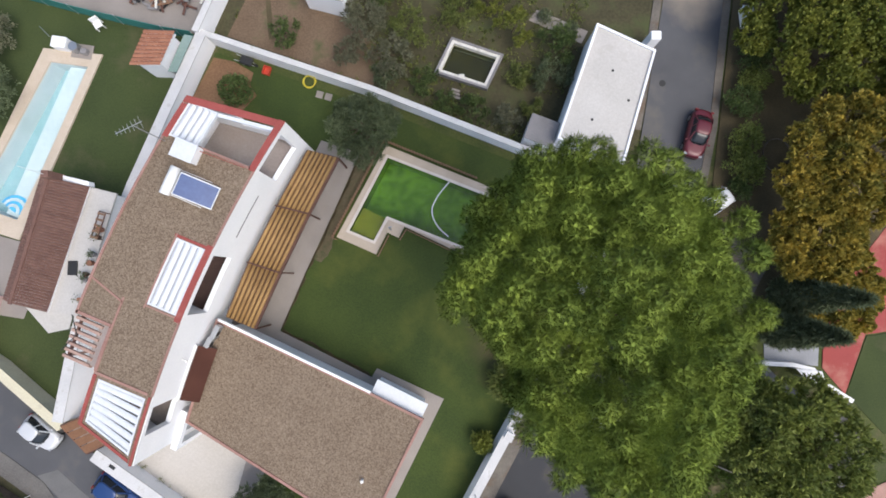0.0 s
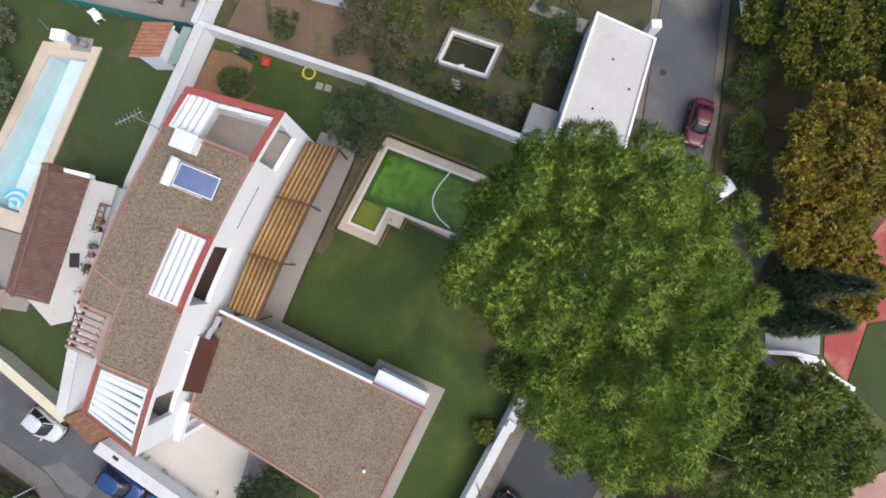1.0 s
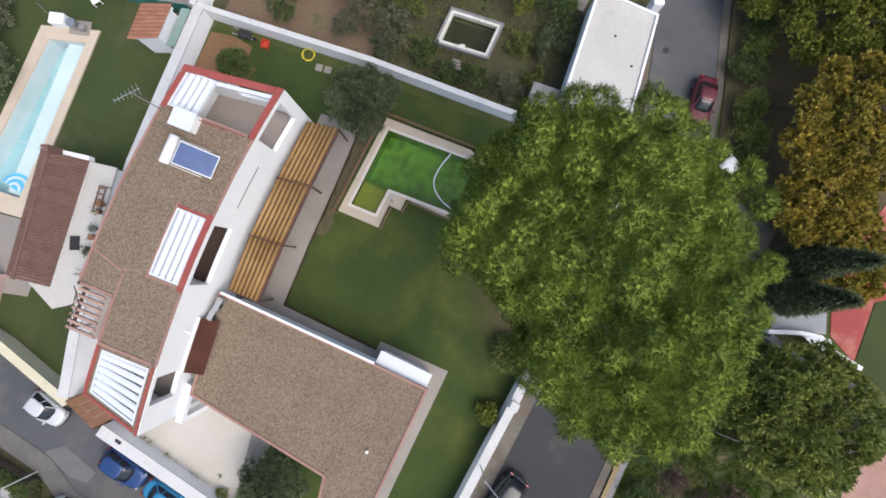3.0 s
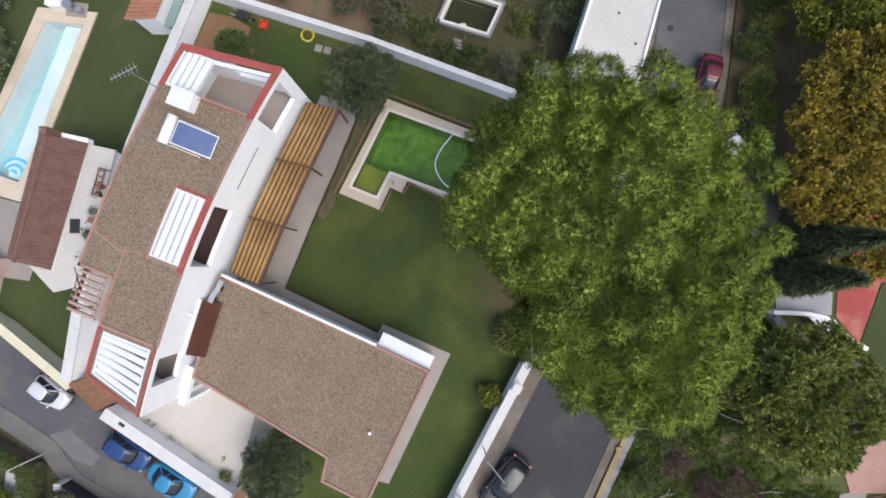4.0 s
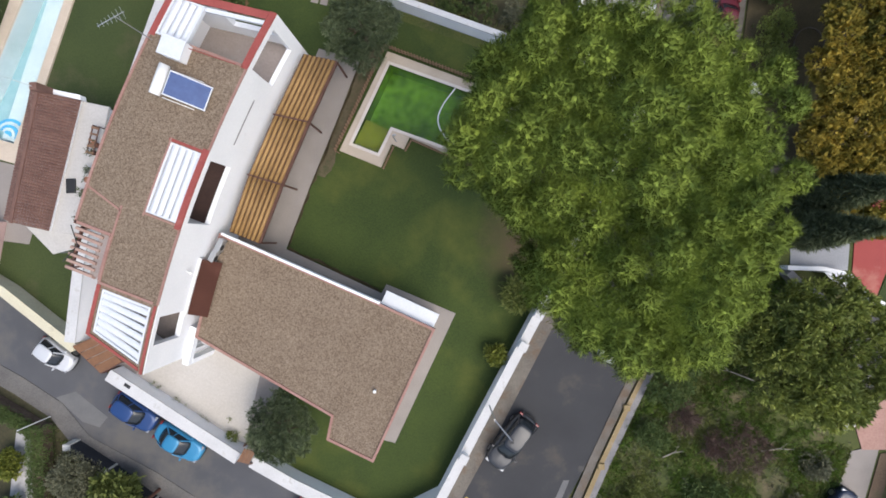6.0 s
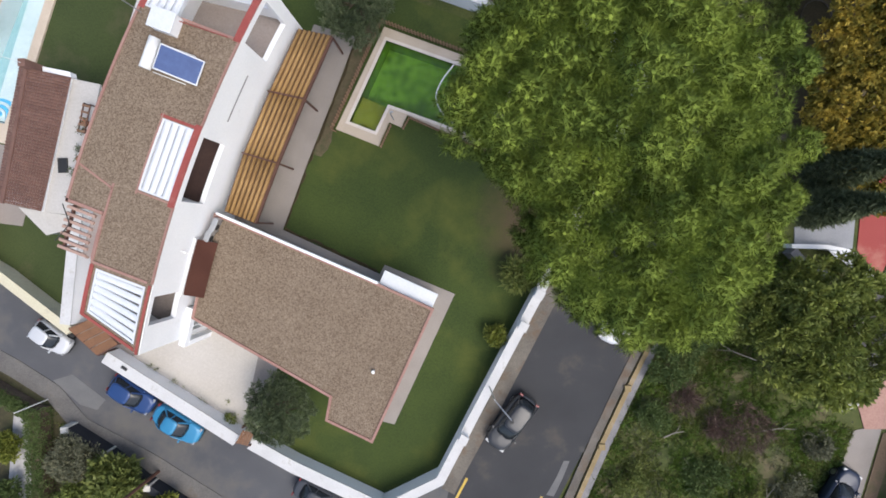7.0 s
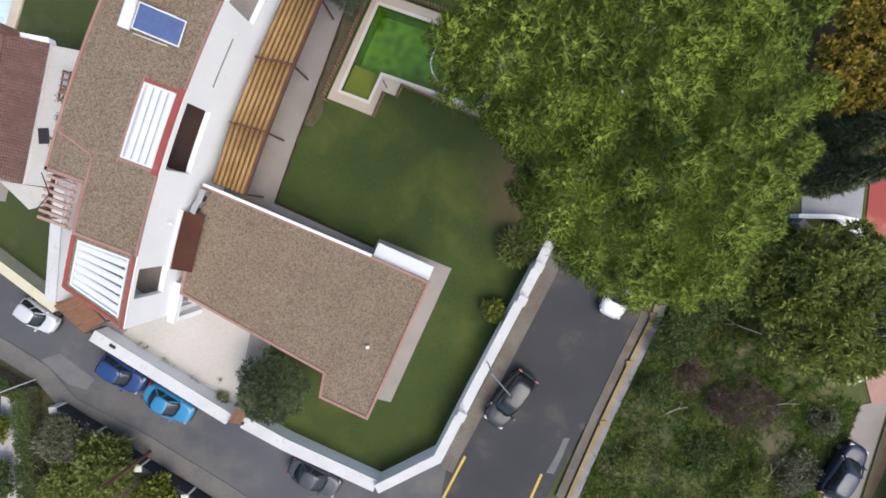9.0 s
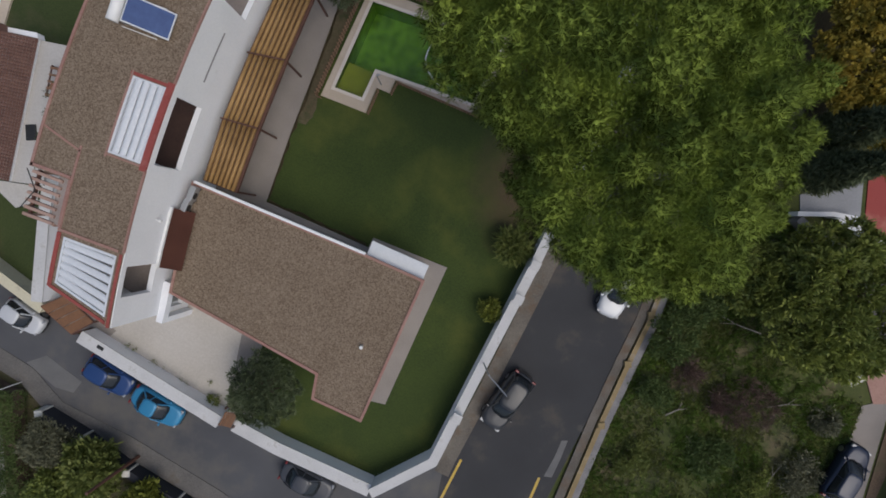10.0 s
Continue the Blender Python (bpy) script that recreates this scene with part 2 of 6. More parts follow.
def box(bm, a, b, bevel=0.0):
    """An upright box from corner a to corner b."""
    r = bmesh.ops.create_cube(bm, size=1.0, matrix=Matrix.LocRotScale(((Vector(a) + Vector(b)) / 2), None, Vector(b) - Vector(a)))
    if bevel:
        edges = list({e for v in r["verts"] for e in v.link_edges})
        bmesh.ops.bevel(bm, geom=edges, offset=bevel, segments=1, affect="EDGES")
    return bm


def boxed(a, b, bevel=0.0):
    return box(bmesh.new(), a, b, bevel)


def prism(pts, z0, z1, bm=None, bevel=0.0):
    """A closed slab over an outline of (x, y), from z0 to z1; holes are left to the caller."""
    bm = bm or bmesh.new()
    low = [bm.verts.new((x, y, z0)) for x, y in pts]
    f = bm.faces.new(low)
    r = bmesh.ops.extrude_face_region(bm, geom=[f])
    up = [v for v in r["geom"] if isinstance(v, bmesh.types.BMVert)]
    bmesh.ops.translate(bm, verts=up, vec=(0, 0, z1 - z0))
    if bevel:
        top = {v for v in up}
        edges = [e for e in bm.edges if e.verts[0] in top and e.verts[1] in top]
        bmesh.ops.bevel(bm, geom=edges, offset=bevel, segments=1, affect="EDGES")
    return bm


def strip(line, width, z0, z1, side=0.0, bm=None):
    """A wall or kerb along a line of (x, y), mitred at its bends. side shifts it to the line's left."""
    bm = bm or bmesh.new()
    p = [Vector((x, y)) for x, y in line]
    offs = []
    for i in range(len(p)):
        d0 = (p[i] - p[i - 1]).normalized() if i else (p[1] - p[0]).normalized()
        d1 = (p[i + 1] - p[i]).normalized() if i < len(p) - 1 else d0
        n0, n1 = Vector((-d0.y, d0.x)), Vector((-d1.y, d1.x))
        m = (n0 + n1).normalized()
        offs.append(m / max(0.4, m.dot(n0)))
    left = [p[i] + offs[i] * (side + width / 2) for i in range(len(p))]
    right = [p[i] + offs[i] * (side - width / 2) for i in range(len(p))]
    rows = [[bm.verts.new((q.x, q.y, z)) for q in row] for row, z in ((left, z0), (left, z1), (right, z1), (right, z0))]
    for i in range(len(p) - 1):
        for a in range(4):
            b = (a + 1) % 4
            bm.faces.new((rows[a][i], rows[a][i + 1], rows[b][i + 1], rows[b][i]))
    for i in (0, len(p) - 1):
        bm.faces.new([rows[a][i] for a in range(4)])
    return bm


def tube(bm, a, b, r0, r1=None, n=10):
    a, b = Vector(a), Vector(b)
    d = b - a
    m = Matrix.Translation((a + b) / 2) @ d.to_track_quat("Z", "Y").to_matrix().to_4x4()
    bmesh.ops.create_cone(bm, cap_ends=True, segments=n, radius1=r0, radius2=r0 if r1 is None else r1, depth=d.length, matrix=m)
    return bm


def sheet(name, pts, z, material, label, category="ground", grid=0.0, rough=0.0):
    """A flat piece of the setting with a little thickness below it."""
    bm = prism(pts, z - 0.05, z)
    bmesh.ops.triangulate(bm, faces=[f for f in bm.faces if len(f.verts) > 4])
    ob = part(name, bm, material)
    return tagged(ob, label, category, "", "structure")


def inside(x, y, poly):
    c, j = False, len(poly) - 1
    for i in range(len(poly)):
        (xi, yi), (xj, yj) = poly[i], poly[j]
        if (yi > y) != (yj > y) and x < (xj - xi) * (y - yi) / (yj - yi) + xi:
            c = not c
        j = i
    return c


# ---- plants ----
def leaf_mesh(name, centres, radii, per, length, width, material, rng, up=0.35, outward=None):
    """Sprays of small folded leaves round many centres, as one mesh."""
    centres, radii = np.asarray(centres, float), np.asarray(radii, float)
    n = len(centres) * per
    c, r = np.repeat(centres, per, 0), np.repeat(radii, per)
    d = rng.normal(size=(n, 3))
    d[:, 2] += up
    if outward is not None:
        d += 0.9 * np.repeat(outward, per, 0)
    d /= np.linalg.norm(d, axis=1)[:, None]
    base = c + d * (r * rng.uniform(0.25, 0.85, n))[:, None]
    turn = rng.normal(size=(n, 3))
    side = np.cross(d, turn)
    side /= np.linalg.norm(side, axis=1)[:, None] + 1e-9
    along = d * 0.7 + 0.6 * rng.normal(size=(n, 3)) * 0.6
    along /= np.linalg.norm(along, axis=1)[:, None]
    L = (length * rng.uniform(0.6, 1.3, n))[:, None]
    W = (width * rng.uniform(0.7, 1.3, n))[:, None]
    v = np.stack([base, base + along * L * 0.5 + side * W, base + along * L, base + along * L * 0.5 - side * W], 1).reshape(-1, 3)
    me = bpy.data.meshes.new(name)
    me.vertices.add(4 * n)
    me.vertices.foreach_set("co", v.ravel())
    me.loops.add(4 * n)
    me.loops.foreach_set("vertex_index", np.arange(4 * n))
    me.polygons.add(n)
    me.polygons.foreach_set("loop_start", np.arange(0, 4 * n, 4))
    me.polygons.foreach_set("loop_total", np.full(n, 4))
    me.materials.append(material)
    me.update()
    me.validate()
    return me


def puff_mesh(name, centres, radii, outward, material, rng, needles=125, length=0.66, width=0.009):
    """Rounded puffs of needles: a small uneven core set all round with short needles, shaded along the bough that it sits on."""
    centres, radii = np.asarray(centres, float), np.asarray(radii, float)
    k = len(centres)
    bm = bmesh.new()
    bmesh.ops.create_icosphere(bm, subdivisions=1, radius=1.0)
    ball_v = np.array([v.co[:] for v in bm.verts])
    ball_f = np.array([[v.index for v in f.verts] for f in bm.faces])
    bm.free()
    nv, nf = len(ball_v), len(ball_f)
    core = centres[:, None, :] + ball_v[None] * (radii[:, None] * 0.3 * (1 + 0.25 * rng.normal(size=(k, nv))))[..., None]
    core_n = np.broadcast_to(ball_v[None], (k, nv, 3))
    d = rng.normal(size=(k, needles, 3))
    d[..., 2] += 0.25
    d /= np.linalg.norm(d, axis=2)[..., None]
    side = np.cross(d, rng.normal(size=d.shape))
    side /= np.linalg.norm(side, axis=2)[..., None] + 1e-9
    R = radii[:, None, None]
    root = centres[:, None, :] + d * R * 0.3
    tip = root + (d + 0.55 * rng.normal(size=d.shape)) * R * length * rng.uniform(0.7, 1.2, (k, needles, 1))
    mid = root * 0.45 + tip * 0.55
    blade = np.stack([root, mid + side * width, tip, mid - side * width], 2).reshape(-1, 3)
    blade_n = np.repeat(d.reshape(-1, 3), 4, 0)
    verts = np.concatenate([core.reshape(-1, 3), blade])
    way = np.concatenate([core_n.reshape(-1, 3), blade_n]) + np.array((0, 0, 0.35)) + 0.25 * rng.normal(size=(len(verts), 3))
    bough = np.concatenate([np.repeat(outward, nv, 0), np.repeat(outward, 4 * needles, 0)])
    way = 0.75 * way + 0.65 * bough
    way /= np.linalg.norm(way, axis=1)[:, None] + 1e-6
    tri = (ball_f[None] + (np.arange(k) * nv)[:, None, None]).reshape(-1)
    quads = k * needles
    quad = k * nv + np.arange(4 * quads)
    sizes = np.concatenate([np.full(k * nf, 3), np.full(quads, 4)])
    me = bpy.data.meshes.new(name)
    me.vertices.add(len(verts))
    me.vertices.foreach_set("co", verts.ravel())
    me.loops.add(len(tri) + len(quad))
    me.loops.foreach_set("vertex_index", np.concatenate([tri, quad]).astype(np.int32))
    me.polygons.add(len(sizes))
    me.polygons.foreach_set("loop_start", np.concatenate([[0], np.cumsum(sizes)[:-1]]).astype(np.int32))
    me.polygons.foreach_set("loop_total", sizes.astype(np.int32))
    me.materials.append(material)
    me.update()
    me.validate()
    me.polygons.foreach_set("use_smooth", [True] * len(sizes))
    me.normals_split_custom_set_from_vertices(way.tolist())
    return me


def tuft_mesh(name, centres, radii, material, rng, spikes=26, outward=None, width=0.16, least=0.65, stray=0.0):
    """Rounded tufts of needles: in each, narrow blades burst from one point, joined so that a tuft is one island."""
    centres, radii = np.asarray(centres, float), np.asarray(radii, float)
    k = len(centres)
    d = rng.normal(size=(k, spikes, 3))
    d[..., 2] += 0.5
    if outward is not None:
        d += 0.8 * outward[:, None, :]
    d /= np.linalg.norm(d, axis=2)[..., None]
    side = np.cross(d, rng.normal(size=d.shape))
    side /= np.linalg.norm(side, axis=2)[..., None] + 1e-9
    L = (radii[:, None] * rng.uniform(least, 1.15, (k, spikes)))[..., None]
    mid = centres[:, None, :] + d * L * 0.6
    tip = centres[:, None, :] + (d + stray * rng.normal(size=d.shape)) * L
    w = width * L
    verts = np.concatenate([centres[:, None, :], np.stack([mid + side * w, tip, mid - side * w], 2).reshape(k, -1, 3)], 1)
    per = 1 + 3 * spikes
    o = (np.arange(k) * per)[:, None]
    s = 1 + 3 * np.arange(spikes)[None, :]
    quad = np.stack([np.broadcast_to(o, (k, spikes)), o + s, o + s + 1, o + s + 2], -1).reshape(-1)
    n = k * spikes
    me = bpy.data.meshes.new(name)
    me.vertices.add(k * per)
    me.vertices.foreach_set("co", verts.reshape(-1))
    me.loops.add(4 * n)
    me.loops.foreach_set("vertex_index", quad.astype(np.int32))
    me.polygons.add(n)
    me.polygons.foreach_set("loop_start", np.arange(0, 4 * n, 4))
    me.polygons.foreach_set("loop_total", np.full(n, 4))
    me.materials.append(material)
    me.update()
    me.validate()
    return me


def lobes_shell(lobes, count, rng, depth=0.35, low=-0.35):
    """Points near the outer skin of several round lobes (x, y, z, rx, rz), not inside another lobe; with outward ways."""
    pts, outs = [], []
    weights = np.array([l[3] ** 2 for l in lobes])
    weights = weights / weights.sum()
    while len(pts) < count:
        i = rng.choice(len(lobes), p=weights)
        x, y, z, r, h = lobes[i]
        d = rng.normal(size=3)
        d /= np.linalg.norm(d)
        if d[2] < low:
            continue
        f = 1 - depth * rng.random() ** 2
        q = np.array((x + d[0] * r * f, y + d[1] * r * f, z + d[2] * h * f))
        if any(((q[0] - a) / c) ** 2 + ((q[1] - b) / c) ** 2 + ((q[2] - e) / g) ** 2 < 0.72 for j, (a, b, e, c, g) in enumerate(lobes) if j != i):
            continue
        pts.append(q)
        outs.append(d)
    return np.array(pts), np.array(outs)


def trunk_part(parent, base, top, r, limbs, rng, name="trunk"):
    """A tapered, slightly bent trunk with limbs reaching to the given places."""
    bm = bmesh.new()
    base, top = Vector(base), Vector(top)
    last, steps = base, 5
    for i in range(1, steps + 1):
        f = i / steps
        q = base.lerp(top, f) + Vector((rng.normal() * r * 0.4, rng.normal() * r * 0.4, 0)) * (f < 1)
        tube(bm, last, q, r * (1 - 0.55 * (i - 1) / steps), r * (1 - 0.55 * f), 10)
        last = q
    for q in limbs:
        q = Vector(q)
        start = base.lerp(top, rng.uniform(0.55, 0.95))
        mid = start.lerp(q, 0.5) + Vector((0, 0, -0.06 * (q - start).length))
        tube(bm, start, mid, r * 0.4, r * 0.26, 7)
        tube(bm, mid, q, r * 0.26, r * 0.08, 6)
    return part(name, bm, BARK, parent, smooth=True)

# ---- the setting: ground, streets, plots ----

STREET = [(-60, 13.5), (-29.6, -5.8), (-24.8, -9.8), (-23.0, -12.0), (-14.6, -17.2), (-10.2, -18.9), (-4.3, -21.8), (0.1, -20.4), (6.3, -9.0), (11.4, 0.8), (14.0, 7.3),
          (14.7, 11.2), (16.4, 20.9), (20.5, 45), (26, 45), (21.3, 21), (20.0, 11.2), (18.5, 5), (16.2, -3), (12.65, -11.76), (7.4, -21.6), (3, -30), (-2, -42),
          (-10, -42), (-9.0, -27), (-14.8, -22.6), (-20.3, -19.0), (-24.7, -16.5), (-26.7, -14.3), (-29.4, -12.5), (-60, 5)]
sheet("road", STREET, 0.0, ASPHALT, "worn grey asphalt street with pale patches", "road")

# The side street's darker grey has the pine's shade put into its colour.
SHADEASPHALT = surface("tree_shaded_asphalt", (0.025, 0.0255, 0.0275), (0.047, 0.0475, 0.05), 0.85, 40, 0.3, 0.3, stain=(0.085, 0.07, 0.055), stain_size=0.3, stain_cut=0.54)
sheet("road_side_street", [(-0.6, -23.6), (0.1, -20.4), (6.3, -9.0), (11.4, 0.8), (13.4, 5.8), (18.7, 5.6), (16.2, -3), (12.65, -11.76), (7.4, -21.6), (5.8, -24.6)], 0.004, SHADEASPHALT, "side street asphalt with the pine's shade in its dark colour", "road")
GARDEN = [(-16.0, 16.6), (-4.4, 12.6), (5.5, 8.8), (13.1, 6.0), (6.0, -8.0), (-0.4, -19.6), (-4.3, -21.5), (-10.1, -18.7), (-23.6, -9.8), (-23.2, -3), (-20.4, 6.4)]
POOL_IN = [(-3.45, 9.0), (-6.08, 3.75), (-4.33, 3.02), (-3.42, 4.76), (2.6, 2.42), (4.5, 5.95)]
POOL_OUT = [(-3.55, 9.85), (-6.95, 3.3), (-4.15, 2.1), (-3.4, 3.65), (-2.6, 3.28), (-2.2, 4.07), (2.95, 1.65), (5.4, 6.3)]


def slab(outline, holes, z0, z1):
    """A slab with openings through it."""
    bm = bmesh.new()
    edges = []
    for loop in (outline, *holes):
        vs = [bm.verts.new((x, y, z1)) for x, y in loop]
        edges += [bm.edges.new((vs[i], vs[(i + 1) % len(vs)])) for i in range(len(vs))]
    bmesh.ops.triangle_fill(bm, use_beauty=True, use_dissolve=False, edges=edges)
    r = bmesh.ops.extrude_face_region(bm, geom=list(bm.faces))
    bmesh.ops.translate(bm, verts=[v for v in r["geom"] if isinstance(v, bmesh.types.BMVert)], vec=(0, 0, z0 - z1))
    return bm


W_POOL_IN = [(-27.75, 15.75), (-25.05, 15.4), (-28.0, 7.6), (-29.4, 4.3), (-32.7, 5.4), (-30.75, 9.2)]
CISTERN_IN = [(1.25, 17.2), (4.2, 16.2), (3.35, 14.35), (0.35, 15.3)]
tagged(part("ground", slab([(-400, -400), (400, -400), (400, 400), (-400, 400)], [POOL_IN, W_POOL_IN, CISTERN_IN], -0.4, -0.12), WILD), "rough green and brown open ground", "ground", "", "structure")
tagged(part("lawn", slab(GARDEN, [POOL_IN], -0.1, 0.02), GRASS), "short green lawn, browner towards the pine", "lawn", "", "structure")
N_PLOT = [(-15.6, 17.6), (-4.4, 13.6), (5.8, 9.7), (13.8, 6.8), (14.6, 11.2), (16.4, 20.9), (20.4, 45), (-30, 45), (-24, 30)]
tagged(part("north_plot", slab(N_PLOT, [CISTERN_IN], -0.1, -0.03), KITCHEN), "neglected kitchen garden of bare soil and weeds", "ground", "", "structure")
W_PLOT = [(-16.8, 17.6), (-20.9, 6.4), (-23.9, -3), (-24.3, -9.4), (-29.3, -5.7), (-60, 13.6), (-60, 40), (-26, 22)]
tagged(part("west_plot", slab(W_PLOT, [W_POOL_IN], -0.1, -0.02), GRASS_W), "mown lawn of the neighbouring plot", "lawn", "", "structure")
E_PLOT = [(13.4, -11.6), (17.0, -3), (19.3, 5), (20.9, 11.2), (22.2, 21), (27, 45), (70, 45), (70, -50), (4, -50), (4, -30), (8.3, -22)]
sheet("east_plot", E_PLOT, -0.06, WILD, "overgrown plot of weeds and bare earth", "ground")

# ---- the house: a bent frame, s along it from its north end, w across it from the east front ----
ORIGIN, ALONG, ACROSS = Vector((-8.43, 9.17)), Vector((-0.376, -0.927)), Vector((-0.927, 0.376))


def H(s, w):
    f = min(max(s / 20.5, 0), 1)
    q = ORIGIN + ALONG * s + ACROSS * (w + 3.4 * f * (1 - f))
    return q.x, q.y


def run(s0, s1, w, step=1.0):
    n = max(1, round(abs(s1 - s0) / step))
    return [H(s0 + (s1 - s0) * i / n, w) for i in range(n + 1)]


def bay(s0, s1, w0, w1, z0, z1, bm=None):
    """A block that follows the bend of the house."""
    return prism(run(s0, s1, w0) + run(s1, s0, w1), z0, z1, bm)


house = thing("house", (*H(10, 2.7), 0), "white two-storey flat-roofed house with gravel roof and red trim", "house")


def house_part(name, bm, material, label="", parent=None):
    ob = part(name, bm, material)
    ob.parent = parent or house
    ob.matrix_parent_inverse = house.matrix_world.inverted()
    if label:
        tagged(ob, label)
    return ob


ROOF = 7.15
# ground floor and upper walls of the east front, with their openings
house_part("ground_floor_wall", bay(0.0, 18.8, 0.0, 0.3, 0, 3.4), WHITE)
bm = bay(18.8, 20.5, 0.0, 0.3, 0, 0.8)
bay(18.8, 20.5, 0.0, 0.3, 2.6, 3.4, bm), bay(20.2, 20.5, 0.0, 0.3, 0.8, 2.6, bm)
house_part("porch_wall", bm, WHITE)
house_part("porch_canopy", bay(18.5, 20.9, -0.4, 0.0, 2.75, 3.25), WHITE)
house_part("porch_pier", bay(18.5, 18.85, -0.4, 0.0, 0, 2.75), WHITE)
house_part("porch_pier", bay(20.55, 20.9, -0.4, 0.0, 0, 2.75), WHITE)


def front(name, s0, s1, sill, head):
    """A stretch of upper front with one opening: parapet below, lintel above."""
    house_part(name + "_parapet", bay(s0, s1, 0.0, 0.3, 3.4, sill), WHITE)
    house_part(name + "_lintel", bay(s0, s1, 0.0, 0.3, head, ROOF - 0.005), WHITE)


for a, b in ((0.0, 0.7), (3.1, 8.5), (12.1, 17.4), (19.0, 20.5)):
    house_part("upper_front_wall", bay(a, b, 0.0, 0.3, 3.4, ROOF - 0.005), WHITE)
front("terrace", 0.7, 3.1, 3.9, 6.75)
front("balcony", 8.5, 12.1, 4.4, 6.75)
front("south_terrace", 17.4, 19.0, 4.3, 6.8)
house_part("front_slit", bay(4.4, 7.2, -0.03, 0.02, 5.08, 5.17), GREYWALL, "narrow grey ledge on the front")


def cross(w0, w1, s, thick, z0, z1, shear=0.0, bm=None):
    """A wall across the house at s."""
    return prism([H(s + shear * w0, w0), H(s + shear * w1, w1), H(s + shear * w1 + thick, w1), H(s + shear * w0 + thick, w0)], z0, z1, bm)


bm = cross(0.3, 5.6, 0.0, 0.3, 0, 4.7, 0.13)
cross(0.3, 0.8, 0.0, 0.3, 4.7, ROOF - 0.005, 0.13, bm), cross(3.3, 5.6, 0.0, 0.3, 4.7, ROOF - 0.005, 0.13, bm), cross(0.8, 3.3, 0.0, 0.3, 6.8, ROOF - 0.005, 0.13, bm)
house_part("north_wall", bm, WHITE)
house_part("west_wall", bay(0.7, 14.2, 5.3, 5.6, 0, ROOF - 0.005), WHITE)
house_part("west_wall", bay(14.2, 19.6, 3.2, 3.5, 0, ROOF - 0.005), WHITE)
house_part("annex_south_wall", cross(3.5, 5.6, 13.9, 0.3, 0, ROOF - 0.3), WHITE)
house_part("south_wall", cross(0.3, 3.2, 20.2, 0.3, 0, ROOF - 0.005, -0.27), WHITE)
house_part("terrace_back_wall", cross(0.3, 5.3, 3.15, 0.3, 3.4, ROOF - 0.05), WHITE)
house_part("south_terrace_back_wall", cross(0.3, 3.2, 16.7, 0.25, 3.4, ROOF - 0.05), WHITE)
house_part("balcony_back_wall", bay(8.1, 12.4, 2.15, 2.4, 3.4, ROOF - 0.05), WHITE)
house_part("balcony_side_wall", cross(0.3, 2.15, 8.1, 0.2, 3.4, ROOF - 0.05), WHITE)
house_part("balcony_side_wall", cross(0.3, 2.15, 12.25, 0.2, 3.4, ROOF - 0.05), WHITE)
house_part("upper_floor", bay(0.3, 20.2, 0.3, 3.2, 3.1, 3.4), CONCRETE)
house_part("upper_floor", bay(0.9, 13.9, 3.2, 5.3, 3.1, 3.4), CONCRETE)
house_part("terrace_floor", bay(0.62, 3.15, 0.3, 5.3, 3.404, 3.46), TERRACE)
house_part("south_terrace_floor", bay(16.95, 19.6, 0.3, 3.2, 3.404, 3.46), TERRACE)
house_part("balcony_floor", bay(8.3, 12.25, 0.3, 2.15, 3.404, 3.6), DARK)

hole_n = [H(0.5, 0.35), H(0.98, 5.35), *run(3.2, 3.2, 5.35)[:1], H(3.2, 0.35)]
hole_k = run(8.3, 12.25, 0.35) + run(12.25, 8.3, 2.1)
hole_s = [H(16.95, 0.35), H(16.95, 3.15), H(19.3, 3.15), H(20.1, 0.35)]
outline = run(0.0, 20.5, 0.05) + [H(19.6, 3.4), H(16.7, 3.4)] + run(16.6, 14.2, 3.45) + run(14.2, 0.74, 5.55)
house_part("roof", slab(outline, [hole_n, hole_k, hole_s], ROOF - 0.004, ROOF + 0.07), GRAVEL, "flat roof of pale brown gravel")

# ---- the boundary walls ----
def boundary(name, line, label, height=1.9, width=0.28, z0=-0.1):
    ob = part(name, strip(line, width, z0, height), WHITE)
    tagged(ob, label, "wall", "", "structure")
    cap = part("coping", strip(line, width + 0.1, height, height + 0.07), COPING, ob)
    return ob


boundary("wall_north", [(-16.7, 17.5), (-4.5, 13.5), (5.8, 9.5), (13.3, 6.5)], "white rendered garden wall", 1.3)
boundary("wall_east", [(13.3, 6.3), (5.85, -8.0), (2.0, -15.0), (-0.55, -19.7), (-4.5, -21.6)], "white rendered garden wall along the street", 1.5, 0.5)
boundary("wall_south", [(-4.6, -21.55), (-10.3, -18.75), (-12.95, -17.2)], "white rendered garden wall along the street", 1.2, 0.7)
boundary("wall_forecourt", [(-13.87, -17.0), (-22.4, -11.35)], "white rendered forecourt wall", 1.2, 0.7)
boundary("wall_west", [(-16.3, 17.2), (-18.5, 11.8), (-20.6, 6.5), (-22.6, 0.5), (-22.95, -1.4)], "white rendered party wall", 1.5, 0.6)

boundary("wall_side_yard", [(-22.98, -1.55), (-23.5, -4.2), (-24.2, -9.0)], "white rendered wall beside the side passage", 2.1, 0.6)

# ---- garage wing ----
GAR = [(-13.65, -2.2), (-3.71, -6.75), (-0.56, -8.26), (-4.5, -16.35), (-7.35, -14.93), (-7.04, -13.5), (-15.3, -8.55)]
garage = thing("garage_wing", (-7, -9, 0), "single-storey white wing with gravel roof beside the house", "garage")


def wing_part(name, bm, material, label=""):
    ob = part(name, bm, material)
    ob.parent = garage
    ob.matrix_parent_inverse = garage.matrix_world.inverted()
    return tagged(ob, label) if label else ob


